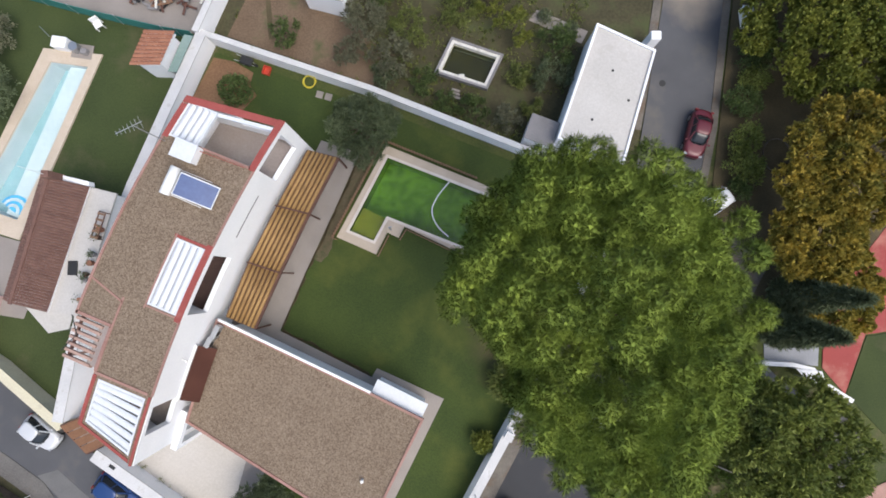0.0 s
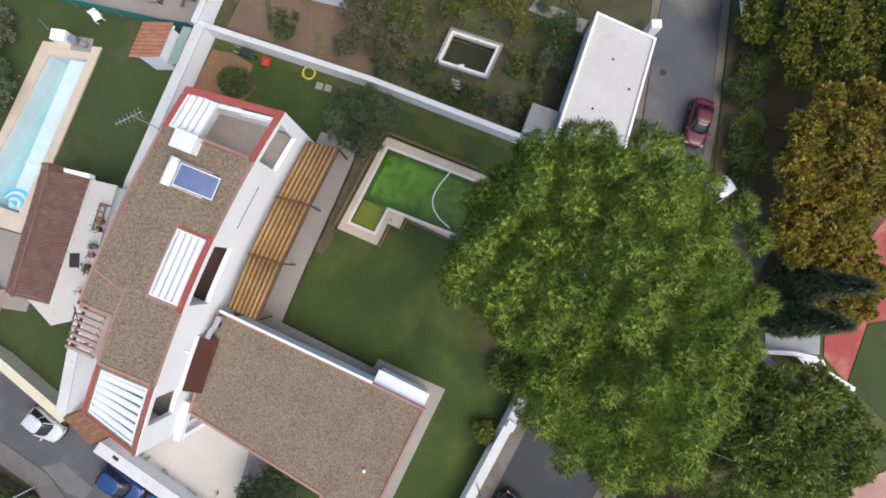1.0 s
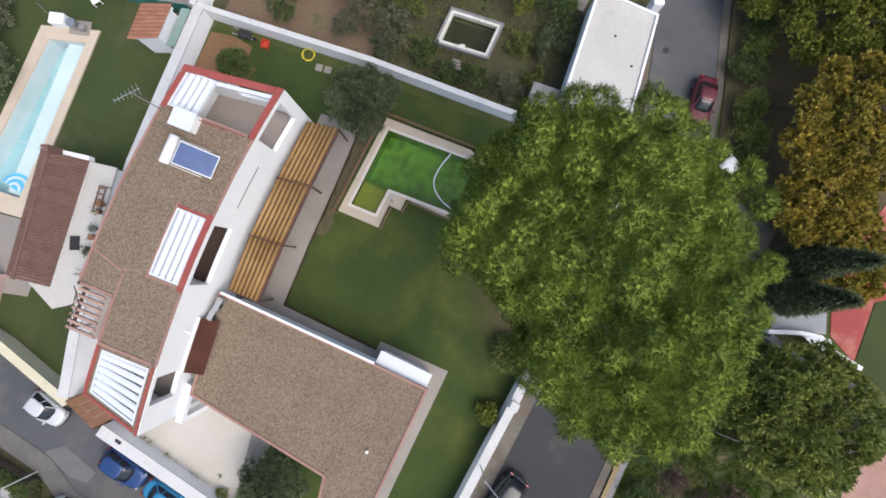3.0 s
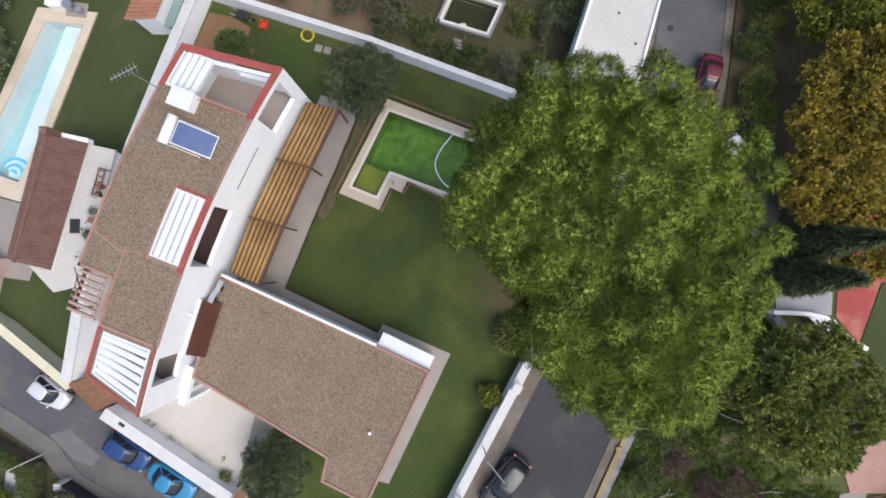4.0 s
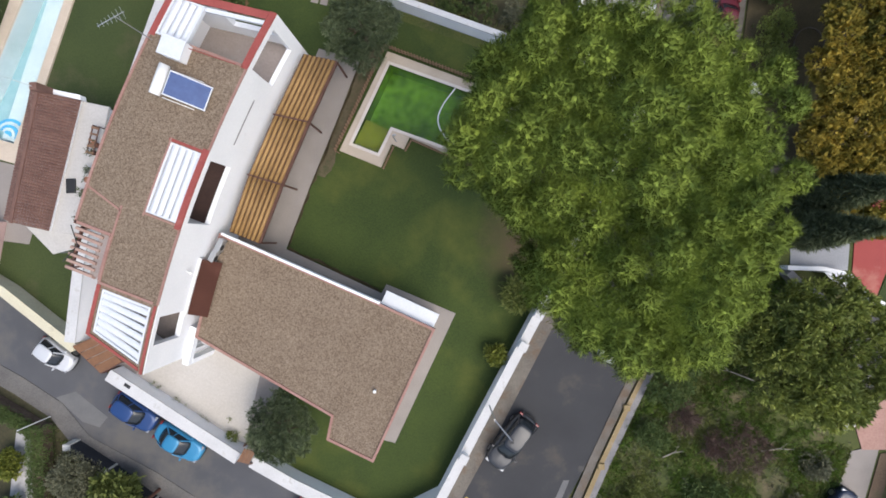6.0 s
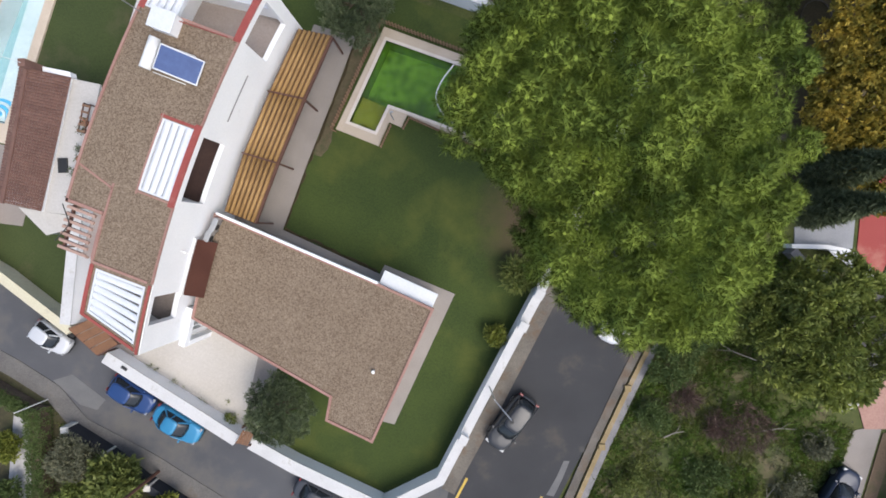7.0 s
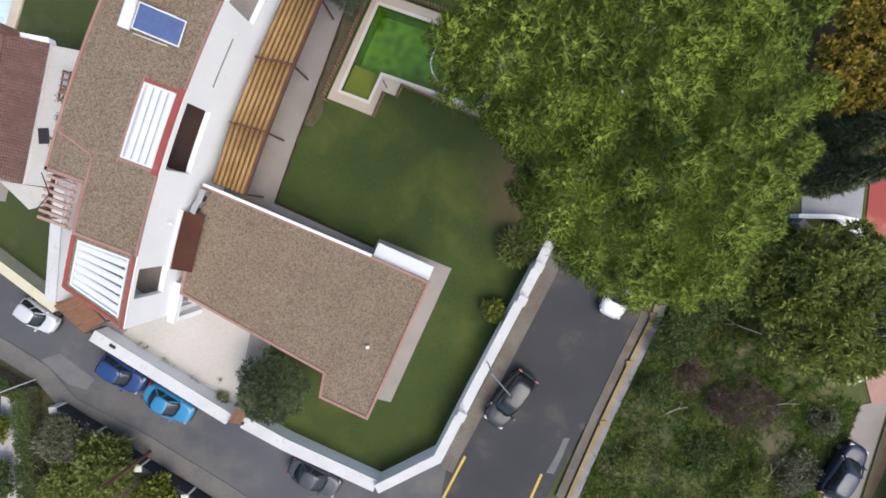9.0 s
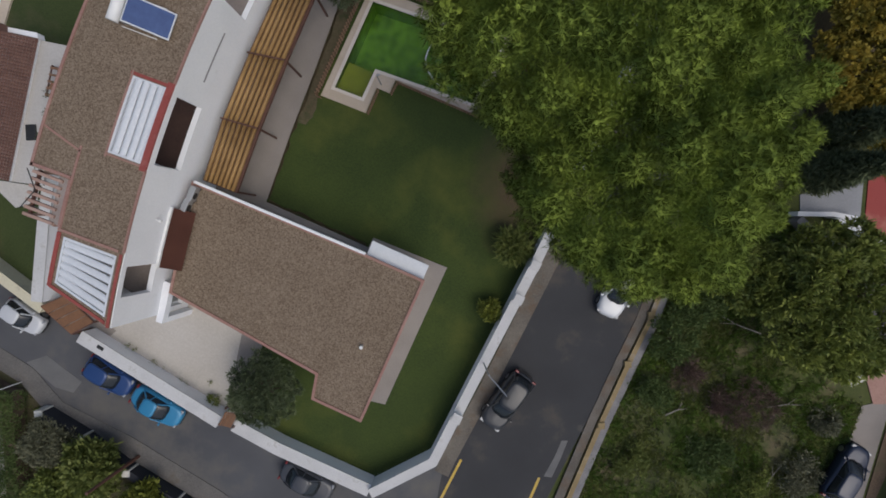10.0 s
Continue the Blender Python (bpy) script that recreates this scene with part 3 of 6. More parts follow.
def shrink(poly, d):
    p = [Vector(q) for q in poly]
    out = []
    area = sum(p[i - 1].x * p[i].y - p[i].x * p[i - 1].y for i in range(len(p)))
    sg = 1 if area > 0 else -1
    for i in range(len(p)):
        a, b = (p[i] - p[i - 1]).normalized(), (p[(i + 1) % len(p)] - p[i]).normalized()
        n0, n1 = Vector((-a.y, a.x)) * sg, Vector((-b.y, b.x)) * sg
        m = (n0 + n1).normalized()
        q = p[i] + m * (d / max(0.35, m.dot(n0)))
        out.append((q.x, q.y))
    return out


wing_part("wall", slab(shrink(GAR, 0.42), [shrink(GAR, 0.7)], 0, 3.25), WHITE)
wing_part("eave", slab(shrink(GAR, 0.03), [shrink(GAR, 0.72)], 3.05, 3.253), WHITE)
wing_part("roof", prism(shrink(GAR, 0.12), 3.26, 3.4), GRAVEL, "flat gravel roof")
wing_part("roof_edge", slab(GAR, [shrink(GAR, 0.16)], 3.255, 3.47), PINK, "faded red brick edging")
wing_part("parapet", strip([(-13.5, -2.24), (-3.9, -6.64)], 0.15, 3.256, 3.52, 0.0), WHITE, "white parapet along the garden side")

# ---- the pool ----
pool = thing("swimming_pool", (-1, 6, 0), "L-shaped garden pool with stone coping and green water", "pool")


def pool_part(name, bm, material, label=""):
    ob = part(name, bm, material)
    ob.parent = pool
    ob.matrix_parent_inverse = pool.matrix_world.inverted()
    return tagged(ob, label) if label else ob


def water(name, colour, rough=0.06):
    m, n, l, p = nodes_of(name)
    p.inputs["Base Color"].default_value = (*colour, 1)
    p.inputs["Roughness"].default_value, p.inputs["Transmission Weight"].default_value, p.inputs["IOR"].default_value = rough, 1.0, 1.33
    co, t, b = n.new("ShaderNodeTexCoord"), n.new("ShaderNodeTexNoise"), n.new("ShaderNodeBump")
    t.inputs["Scale"].default_value = 2.5
    b.inputs["Strength"].default_value, b.inputs["Distance"].default_value = 0.12, 0.03
    l.new(co.outputs["Object"], t.inputs["Vector"])
    l.new(t.outputs["Fac"], b.inputs["Height"])
    l.new(b.outputs[0], p.inputs["Normal"])
    return m


POND = surface("algae_pool_floor", (0.035, 0.085, 0.008), (0.17, 0.34, 0.03), 0.8, 2, 0.22, 0.1)
SHALLOW = surface("algae_step", (0.1, 0.105, 0.008), (0.17, 0.165, 0.014), 0.8, 3, 0.5, 0.1)
pool_part("coping", slab(POOL_OUT, [POOL_IN], -0.05, 0.14), STONE)
BULLNOSE = surface("pale_pool_edge", (0.56, 0.5, 0.42), (0.7, 0.64, 0.56), 0.7, 14, 1.0, 0.15)
pool_part("inner_edge", slab(shrink(POOL_IN, -0.16), [shrink(POOL_IN, 0.03)], 0.1, 0.165), BULLNOSE, "pale rounded inner edge of the coping")
pool_part("basin_wall", slab(shrink(POOL_IN, -0.2), [POOL_IN], -1.6, -0.06), POND)
pool_part("basin_floor", prism(shrink(POOL_IN, -0.1), -1.7, -1.6), POND)
pool_part("step", prism([(-6.03, 3.77), (-4.36, 3.09), (-3.55, 4.65), (-5.15, 5.45)], -1.5, -0.28), SHALLOW)
pool_part("water", prism(shrink(POOL_IN, 0.01), -0.1, -0.09), water("green_pool_water", (0.84, 0.96, 0.62))).visible_shadow = False

# ---- the great pine ----
rng = np.random.default_rng(7)
PINE_FOOT = (7.4, -1.2)
pine = thing("stone_pine", (*PINE_FOOT, 0), "huge old stone pine with a broad rounded crown", "tree")
CROWN_RIM = [(0.3, 0.1), (1.0, 1.5), (1.8, 3.5), (3.7, 5.2), (4.7, 5.7), (7.8, 5.7), (9.8, 5.2), (12.2, 4.1), (13.3, 1.6), (13.6, -0.6), (13.6, -1.8), (12.6, -4.9), (10.9, -6.9),
             (9.2, -7.9), (6.4, -7.9), (4.2, -6.3), (2.9, -4.3), (3.1, -3.1), (1.7, -1.4)]


def rim_distance(x, y):
    """How far a place lies inside the crown's rim; below 0 outside it."""
    best = 99.0
    for (ax, ay), (bx, by) in zip(CROWN_RIM, CROWN_RIM[1:] + CROWN_RIM[:1]):
        ex, ey = bx - ax, by - ay
        k = min(1.0, max(0.0, ((x - ax) * ex + (y - ay) * ey) / (ex * ex + ey * ey)))
        best = min(best, math.hypot(x - ax - k * ex, y - ay - k * ey))
    return best if inside(x, y, CROWN_RIM) else -best


def crown_top(x, y, d):
    """The height of the crown's skin: a low dome, higher on the garden side."""
    u = 1 - min(max(d, 0.0), 5.0) / 5.0
    return 16.9 - 0.3 * x + 3.5 * math.sqrt(1 - u * u)


def crown_boughs():
    """Rounded boughs over the dome, uneven in height, with two tiers hanging at the rim."""
    out = []
    for k in range(9000):
        x, y = rng.uniform(0, 15), rng.uniform(-8.5, 6.5)
        d = rim_distance(x, y)
        if d > 0.45 and all((x - o[0]) ** 2 + (y - o[1]) ** 2 > 1.2 for o in out):
            low = 1.2 * noise.noise((x * 0.36, y * 0.36, 3.0)) + rng.normal() * 0.5
            out.append((x, y, crown_top(x, y, d) - 0.35 + low, rng.uniform(0.46, 0.66)))
    n = len(CROWN_RIM)
    cx, cy = PINE_FOOT
    for tier, drop, draw in ((0, 0.7, 0.55), (1, 1.9, 0.95)):
        for i in range(n):
            a, b = Vector(CROWN_RIM[i]), Vector(CROWN_RIM[(i + 1) % n])
            m = max(1, round((b - a).length / 1.0))
            for k in range(m):
                p = a.lerp(b, (k + rng.random()) / m)
                p = p + (Vector((cx, cy)) - p).normalized() * (draw + rng.uniform(-0.1, 0.35))
                out.append((p.x, p.y, 16.9 - 0.3 * p.x - drop + rng.normal() * 0.3, rng.uniform(0.5, 0.75)))
    return out


puff, puff_size, puff_way = [], [], []
for x, y, z, r0 in crown_boughs():
    lean, mine = Vector((x - PINE_FOOT[0], y - PINE_FOOT[1], 0)), []
    lean = np.array(lean.normalized() if lean.length > 0.1 else lean) * max(0.0, 1 - rim_distance(x, y) / 3.0)
    for k in range(150):
        e = rng.normal(size=3) + np.array((0, 0, 0.75)) + 0.7 * lean
        e /= np.linalg.norm(e)
        if e[2] > -0.5 and len(mine) < 30 and all(np.dot(e, o) < 0.89 for o in mine):
            mine.append(e)
            puff.append(np.array((x, y, z)) + e * r0 * rng.uniform(0.78, 1.12))
            puff_size.append(rng.uniform(0.18, 0.27))
            puff_way.append(e)
puff = np.array(puff)
foot = np.array((*PINE_FOOT, 0))
new("crown", puff_mesh("crown", puff - foot, np.array(puff_size), np.array(puff_way), PINE, rng)).parent = pine
fill = []
while len(fill) < 3200:
    x, y = rng.uniform(0, 15), rng.uniform(-8.5, 6.5)
    d = rim_distance(x, y)
    if d > 0.6:
        fill.append((x, y, crown_top(x, y, d) - 1.45 - 1.6 * rng.random() ** 1.5))
fill = np.array(fill)
new("inner_needles", leaf_mesh("inner_needles", fill - foot, rng.uniform(0.35, 0.6, len(fill)), 110, 0.13, 0.02, PINE, rng)).parent = pine
trunk_part(pine, (0, 0, -0.1), (0, 0, 12.0), 0.5, [(x - foot[0], y - foot[1], z) for x, y, z in ((2.2, 0.6, 16.2), (4.0, 3.6, 15.8), (7.5, 3.8, 15.0), (11.0, 2.0, 14.0), (12.2, -2.6, 13.2), (10.0, -5.8, 13.8), (6.4, -6.0, 14.6), (4.4, -3.4, 15.6), (6.6, -0.8, 17.0))], rng)

# ---- house details ----
def bar(bm, a, b, width, depth, up=(0, 0, 1)):
    """A square bar from a to b."""
    a, b = Vector(a), Vector(b)
    d = (b - a).normalized()
    side = d.cross(Vector(up)).normalized() * width / 2
    top = side.cross(d).normalized() * depth / 2
    vs = [bm.verts.new(p + i * side + j * top) for p in (a, b) for i, j in ((-1, -1), (1, -1), (1, 1), (-1, 1))]
    for f in ((0, 1, 2, 3), (7, 6, 5, 4), (0, 4, 5, 1), (1, 5, 6, 2), (2, 6, 7, 3), (3, 7, 4, 0)):
        bm.faces.new([vs[i] for i in f])
    return bm


T0, T1 = ROOF, ROOF + 0.12
house_part("roof_edge", bay(3.3, 8.0, 0.0, 0.1, T0, T1), PINK)
house_part("roof_edge", bay(12.5, 16.7, 0.0, 0.1, T0, T1), PINK)
house_part("roof_edge", bay(3.35, 14.2, 5.48, 5.62, ROOF, T1), PINK)
house_part("roof_edge", bay(14.2, 16.6, 3.4, 3.55, ROOF, T1), PINK)
house_part("terrace_trim", bay(0.0, 3.3, 0.01, 0.36, T0, T1), RED)
house_part("terrace_trim", cross(0.37, 5.62, 0.0, 0.42, T0, T1, 0.13), RED)
house_part("terrace_trim", bay(1.2, 3.35, 5.3, 5.62, T0, T1), RED)
house_part("terrace_trim", cross(0.3, 3.6, 3.12, 0.14, ROOF, T1), PINK)
house_part("skylight_trim", bay(8.0, 12.55, 0.02, 0.35, T0, T1), RED)
house_part("skylight_trim", bay(8.05, 12.5, 2.1, 2.19, ROOF, T1), PINK)
house_part("skylight_trim", cross(0.35, 2.24, 8.1, 0.15, ROOF, T1 - 0.003), RED)
house_part("skylight_trim", cross(0.35, 2.2, 12.3, 0.1, ROOF, T1 - 0.003), PINK)
house_part("south_terrace_trim", bay(16.8, 20.5, 0.06, 0.2, T0, T1), RED)
house_part("south_terrace_trim", cross(0.3, 3.5, 20.3, 0.16, T0, T1, -0.27), RED)
house_part("south_terrace_trim", bay(16.8, 19.4, 3.3, 3.5, T0, T1), RED)
house_part("south_terrace_trim", cross(0.3, 3.5, 16.62, 0.14, ROOF, T1), PINK)
house_part("annex_line", cross(3.4, 5.5, 13.6, 0.12, ROOF, T1 - 0.02, -0.29), PINK)
house_part("annex_line", bay(12.4, 16.7, 3.36, 3.48, ROOF, T1 - 0.02), PINK)
house_part("annex_edge", cross(3.5, 5.6, 14.0, 0.16, ROOF - 0.02, T1, 0.0), PINK)
house_part("annex_edge", bay(14.25, 16.6, 3.56, 4.25, ROOF - 0.5, ROOF - 0.2), TERRACE)
house_part("west_terrace", bay(14.2, 16.8, 3.5, 4.7, 0, 3.3), WHITE)


def curved_slat(a, b, width, rise):
    """A broad bowed slat from a to b."""
    bm = bmesh.new()
    a, b = Vector(a), Vector(b)
    side = (b - a).cross(Vector((0, 0, 1))).normalized() * width / 2
    prof = [(-1, 0), (-0.6, 0.75), (0, 1), (0.6, 0.75), (1, 0)]
    prof = prof + [(u * 0.97, v - 0.35) for u, v in reversed(prof)]
    ends = [[bm.verts.new(p + side * u + Vector((0, 0, rise * v))) for u, v in prof] for p in (a, b)]
    n = len(prof)
    for i in range(n):
        bm.faces.new((ends[0][i], ends[0][(i + 1) % n], ends[1][(i + 1) % n], ends[1][i]))
    bm.faces.new(ends[0]), bm.faces.new(ends[1])
    return bm


def louvres(s0, s1, w0, w1, count, z=ROOF - 0.02, fill=0.9):
    """White fixed slats in a white frame over a terrace."""
    frame_ = house_part("louvre_frame", bay(s0, s1, w0, w0 + 0.1, z - 0.15, z + 0.1), SLAT)
    house_part("louvre_frame", bay(s0, s1, w1 - 0.1, w1, z - 0.15, z + 0.1), SLAT)
    house_part("louvre_frame", cross(w0 + 0.1, w1 - 0.1, s0, 0.1, z - 0.15, z + 0.1), SLAT)
    house_part("louvre_frame", cross(w0 + 0.1, w1 - 0.1, s1 - 0.1, 0.1, z - 0.15, z + 0.1), SLAT)
    for i in range(count):
        f = (i + 0.5) / count
        w, wide = w0 + 0.1 + f * (w1 - w0 - 0.2), (w1 - w0 - 0.2) / count * fill
        line = run(s0 + 0.1, s1 - 0.1, w, 4)
        for p, q in zip(line[:-1], line[1:]):
            house_part("slat", curved_slat((*p, z), (*q, z), wide, 0.1), SLAT)


louvres(0.98, 3.2, 3.55, 5.3, 4)
louvres(8.3, 12.25, 0.36, 2.1, 4)
# the south terrace is cut at a slant: its slats fan out a little
for w in (0.36, 3.05):
    house_part("louvre_frame", bay(16.95, 20.05 if w < 1 else 19.3, w, w + 0.1, ROOF - 0.17, ROOF + 0.08), SLAT)
house_part("louvre_frame", cross(0.46, 3.05, 16.95, 0.12, ROOF - 0.17, ROOF + 0.08), SLAT)
house_part("louvre_frame", cross(0.46, 3.05, 20.02, 0.12, ROOF - 0.17, ROOF + 0.08, -0.27), SLAT)
for i in range(6):
    f = (i + 0.5) / 6
    house_part("slat", curved_slat((*H(17.08 + f * 2.84, 0.46), ROOF - 0.02), (*H(17.08 + f * 2.12, 3.05), ROOF - 0.02), 0.35, 0.07), SLAT)
house_part("louvre_frame", prism([H(0.55, 0.4), H(0.98, 3.5), H(1.2, 3.5), H(0.77, 0.4)], ROOF - 0.15, ROOF + 0.05), SLAT)
house_part("terrace_rail", bar(bmesh.new(), (*H(3.3, 0.5), ROOF + 0.35), (*H(3.4, 3.4), ROOF + 0.35), 0.04, 0.04), RED)
house_part("floor_drain", tube(bmesh.new(), (*H(13.4, 1.0), ROOF), (*H(13.4, 1.0), ROOF + 0.03), 0.09), TRIM)

# roof plant
tank_box = thing("water_tank_box", (*H(3.7, 3.7), ROOF), "white boxed water tank on the gravel roof", "tank", turn=-22)
part("body", boxed((-0.62, -0.5, 0.0), (0.62, 0.5, 0.75), 0.03), WHITE, tank_box)
part("lid", boxed((-0.66, -0.54, 0.75), (0.66, 0.54, 0.82), 0.02), SLAT, tank_box)
solar = thing("solar_heater", (*H(5.5, 2.1), ROOF), "blue solar water heater panel with white tank", "solar heater", turn=-22)
SOLAR = surface("solar_glass", (0.055, 0.085, 0.2), (0.075, 0.12, 0.26), 0.25, 4, 0.8, 0.0)


def tilted(bm, tilt):
    bmesh.ops.rotate(bm, verts=bm.verts, cent=(0, 0, 0), matrix=Matrix.Rotation(tilt, 3, "Y"))
    bmesh.ops.translate(bm, verts=bm.verts, vec=(0, 0, 0.55))
    return bm


part("panel", tilted(boxed((-1.0, -0.6, -0.03), (1.05, 0.6, 0.03)), 0.3), SOLAR, solar, "dark blue glazed collector")
for a, b in (((-1.04, -0.66, -0.05), (1.1, -0.6, 0.06)), ((-1.04, 0.6, -0.05), (1.1, 0.66, 0.06)), ((1.05, -0.6, -0.05), (1.1, 0.6, 0.06)), ((-1.04, -0.6, -0.05), (-1.0, 0.6, 0.06))):
    part("panel_frame", tilted(boxed(a, b), 0.3), SLAT, solar)
bm = tube(bmesh.new(), (-1.3, -0.8, 0.95), (-1.3, 0.8, 0.95), 0.27, n=18)
part("cylinder", bm, PIPE, solar, "white insulated cylinder", True)
for x, y, z in ((-1.3, -0.6, 0.7), (-1.3, 0.6, 0.7), (0.95, -0.6, 0.26), (0.95, 0.6, 0.26)):
    part("leg", bar(bmesh.new(), (x, y, 0), (x, y, z), 0.05, 0.05, (1, 0, 0)), METAL, solar)
for y in (-0.75, 0.75):
    part("pipe", tube(bmesh.new(), (-1.45, y, 0.05), (0.4, y * 1.02, 0.05), 0.03), PIPE, solar)

aerial = thing("tv_aerial", (*H(3.6, 5.3), ROOF), "thin metal television aerial on the roof edge", "aerial")
part("mast", tube(bmesh.new(), (0, 0, 0), (-0.25, 0.1, 2.6), 0.025), METAL, aerial)
part("boom", tube(bmesh.new(), (-1.1, -0.35, 2.55), (0.25, 0.3, 2.6), 0.02), METAL, aerial)
for i in range(7):
    f = i / 6
    c = Vector((-1.05 + 1.2 * f, -0.33 + 0.58 * f, 2.56))
    part("element", tube(bmesh.new(), c + Vector((0.06 + 0.1 * f, -0.12 - 0.18 * f, 0)), c - Vector((0.06 + 0.1 * f, -0.12 - 0.18 * f, 0)), 0.012, n=6), METAL, aerial)

awning = thing("awning", (*H(15.8, 0), 4.2), "brown cloth awning on the white front", "awning")


def local(ob, name, bm, material, label="", smooth=False):
    """A part given in world places under a thing."""
    o = part(name, bm, material, None, label, smooth)
    o.parent = ob
    o.matrix_parent_inverse = ob.matrix_world.inverted()
    return o


bm = bmesh.new()
up = [bm.verts.new((*q, 4.25)) for q in run(14.2, 17.6, -0.03)]
dn = [bm.verts.new((*q, 3.64)) for q in run(14.1, 17.5, -1.1)]
for i in range(len(up) - 1):
    bm.faces.new((up[i], dn[i], dn[i + 1], up[i + 1]))
bmesh.ops.solidify(bm, geom=list(bm.faces), thickness=0.03)
local(awning, "cloth", bm, AWNING)
local(awning, "cassette", bay(14.15, 17.65, -0.14, -0.01, 4.25, 4.4), PIPE)
for s in (14.5, 17.2):
    local(awning, "arm", tube(bmesh.new(), (*H(s, -0.02), 4.05), (*H(s - 0.1, -1.0), 3.66), 0.025), METAL)
lantern = thing("wall_lamp", (*H(14.9, -0.02), 5.4), "small white lamp on the wall", "lamp")
part("bracket", tube(bmesh.new(), (0, 0, 0), (0.25, -0.1, 0.02), 0.03), PIPE, lantern)
part("globe", tube(bmesh.new(), (0.27, -0.11, -0.1), (0.27, -0.11, 0.1), 0.07), PIPE, lantern)

# timber pergola along the east front
pergola = thing("pergola", (-9.2, 3.0, 0), "timber pergola with long slats along the house", "pergola")
P_IN = [(-8.42, 8.72), (-10.3, 5.05), (-12.0, 1.4), (-13.3, -2.05)]
P_OUT = [(-6.35, 8.22), (-8.16, 4.53), (-9.9, 0.73), (-11.4, -2.85)]
for k in range(3):
    (a, b), (c, d) = (P_IN[k], P_OUT[k]), (P_IN[k + 1], P_OUT[k + 1])
    for i in range(7):
        f = (i + 0.65) / 7.3
        p, q = Vector(a).lerp(Vector(b), f), Vector(c).lerp(Vector(d), f)
        local(pergola, "slat", tube(bmesh.new(), (p.x, p.y, 2.92), (q.x, q.y, 2.92), 0.112, n=10), WOOD, smooth=True)
    local(pergola, "edge_beam", bar(bmesh.new(), (b[0], b[1], 2.74), (d[0], d[1], 2.74), 0.1, 0.18), BEAM)
# Dark bars added below the slat gaps, in place of the shade under the pergola.
for k in range(3):
    (a, b), (c, d) = (P_IN[k], P_OUT[k]), (P_IN[k + 1], P_OUT[k + 1])
    for i in range(8):
        f = (i + 0.15) / 7.3
        p, q = Vector(a).lerp(Vector(b), f), Vector(c).lerp(Vector(d), f)
        local(pergola, "gap_shade_bar", bar(bmesh.new(), (p.x, p.y, 2.8), (q.x, q.y, 2.8), 0.13, 0.05), BEAM)
for k in (1, 2):
    local(pergola, "tie_beam", bar(bmesh.new(), (*P_IN[k], 3.05), (*P_OUT[k], 3.05), 0.09, 0.08), BEAM)
for k in range(4):
    local(pergola, "cross_beam", bar(bmesh.new(), (*P_IN[k], 2.75), (*P_OUT[k], 2.75), 0.1, 0.2), BEAM)
    x, y = P_OUT[k]
    local(pergola, "post", bar(bmesh.new(), (x, y, 0.05), (x, y, 2.65), 0.1, 0.1, (1, 0, 0)), BEAM)

# small pergola at roof level over the west terrace
west_pergola = thing("west_pergola", (*H(15.4, 4.8), 3.3), "pale pink timber pergola over the side terrace", "pergola")
PALEWOOD = surface("pink_washed_timber", (0.29, 0.175, 0.135), (0.45, 0.31, 0.25), 0.8, 18, 1.0, 0.2, vary=0.3)
for i in range(7):
    s = 14.45 + i * 0.36
    local(west_pergola, "rafter", bar(bmesh.new(), (*H(s, 4.0), 6.98), (*H(s, 5.62), 6.95), 0.15, 0.16), PALEWOOD)
for w in (4.05, 5.4):
    local(west_pergola, "beam", bar(bmesh.new(), (*H(14.3, w), 6.82), (*H(16.75, w), 6.82), 0.12, 0.16), BEAM if w > 5 else PALEWOOD)
for s in (14.4, 16.6):
    local(west_pergola, "post", bar(bmesh.new(), (*H(s, 5.4), 0.0), (*H(s, 5.4), 6.75), 0.12, 0.12, (1, 0, 0)), PALEWOOD)
    local(west_pergola, "post", bar(bmesh.new(), (*H(s, 4.05), 3.3), (*H(s, 4.05), 6.75), 0.12, 0.12, (1, 0, 0)), PALEWOOD)

# ---- paving ----
tagged(part("patio", prism([(-8.2, 10.2), (-5.45, 9.3), (-7.2, 5.1), (-9.0, 1.0), (-10.74, -3.27), (-11.4, -4.0), (-14.2, -2.8), (-12.6, 1.4), (-10.5, 5.2)], -0.05, 0.06), CONCRETE), "grey concrete patio under the pergola", "patio", "", "structure")
tagged(part("garage_path", prism([(-11.2, -3.1), (-10.74, -3.27), (-4.32, -6.38), (-3.96, -5.77), (0.67, -7.82), (-3.6, -16.55), (-4.9, -16.2), (-1.3, -8.7), (-4.2, -7.2), (-11.6, -3.7)], -0.05, 0.055), CONCRETE), "grey concrete path round the garage wing", "path", "", "structure")
tagged(part("forecourt", prism([(-16.3, -8.6), (-12.4, -10.5), (-13.9, -16.5), (-16.1, -15.4), (-21.6, -11.9), (-24.3, -9.9), (-23.4, -5), (-18.6, -5)], -0.05, 0.05), PAVE), "pale stained concrete forecourt", "forecourt", "", "structure")
tagged(part("forecourt_strip", prism([(-12.4, -10.5), (-11.0, -11.2), (-12.7, -16.6), (-13.9, -16.5)], -0.05, 0.046), CONCRETE), "grey concrete strip beside the forecourt", "path", "", "structure")

sheet("side_passage", [(-22.7, -1.6), (-20.4, -1.6), (-20.6, -8.6), (-22.6, -8.8), (-23.9, -8.9), (-23.2, -4.2)], 0.064, CONCRETE, "grey concrete side passage beside the house", "path")
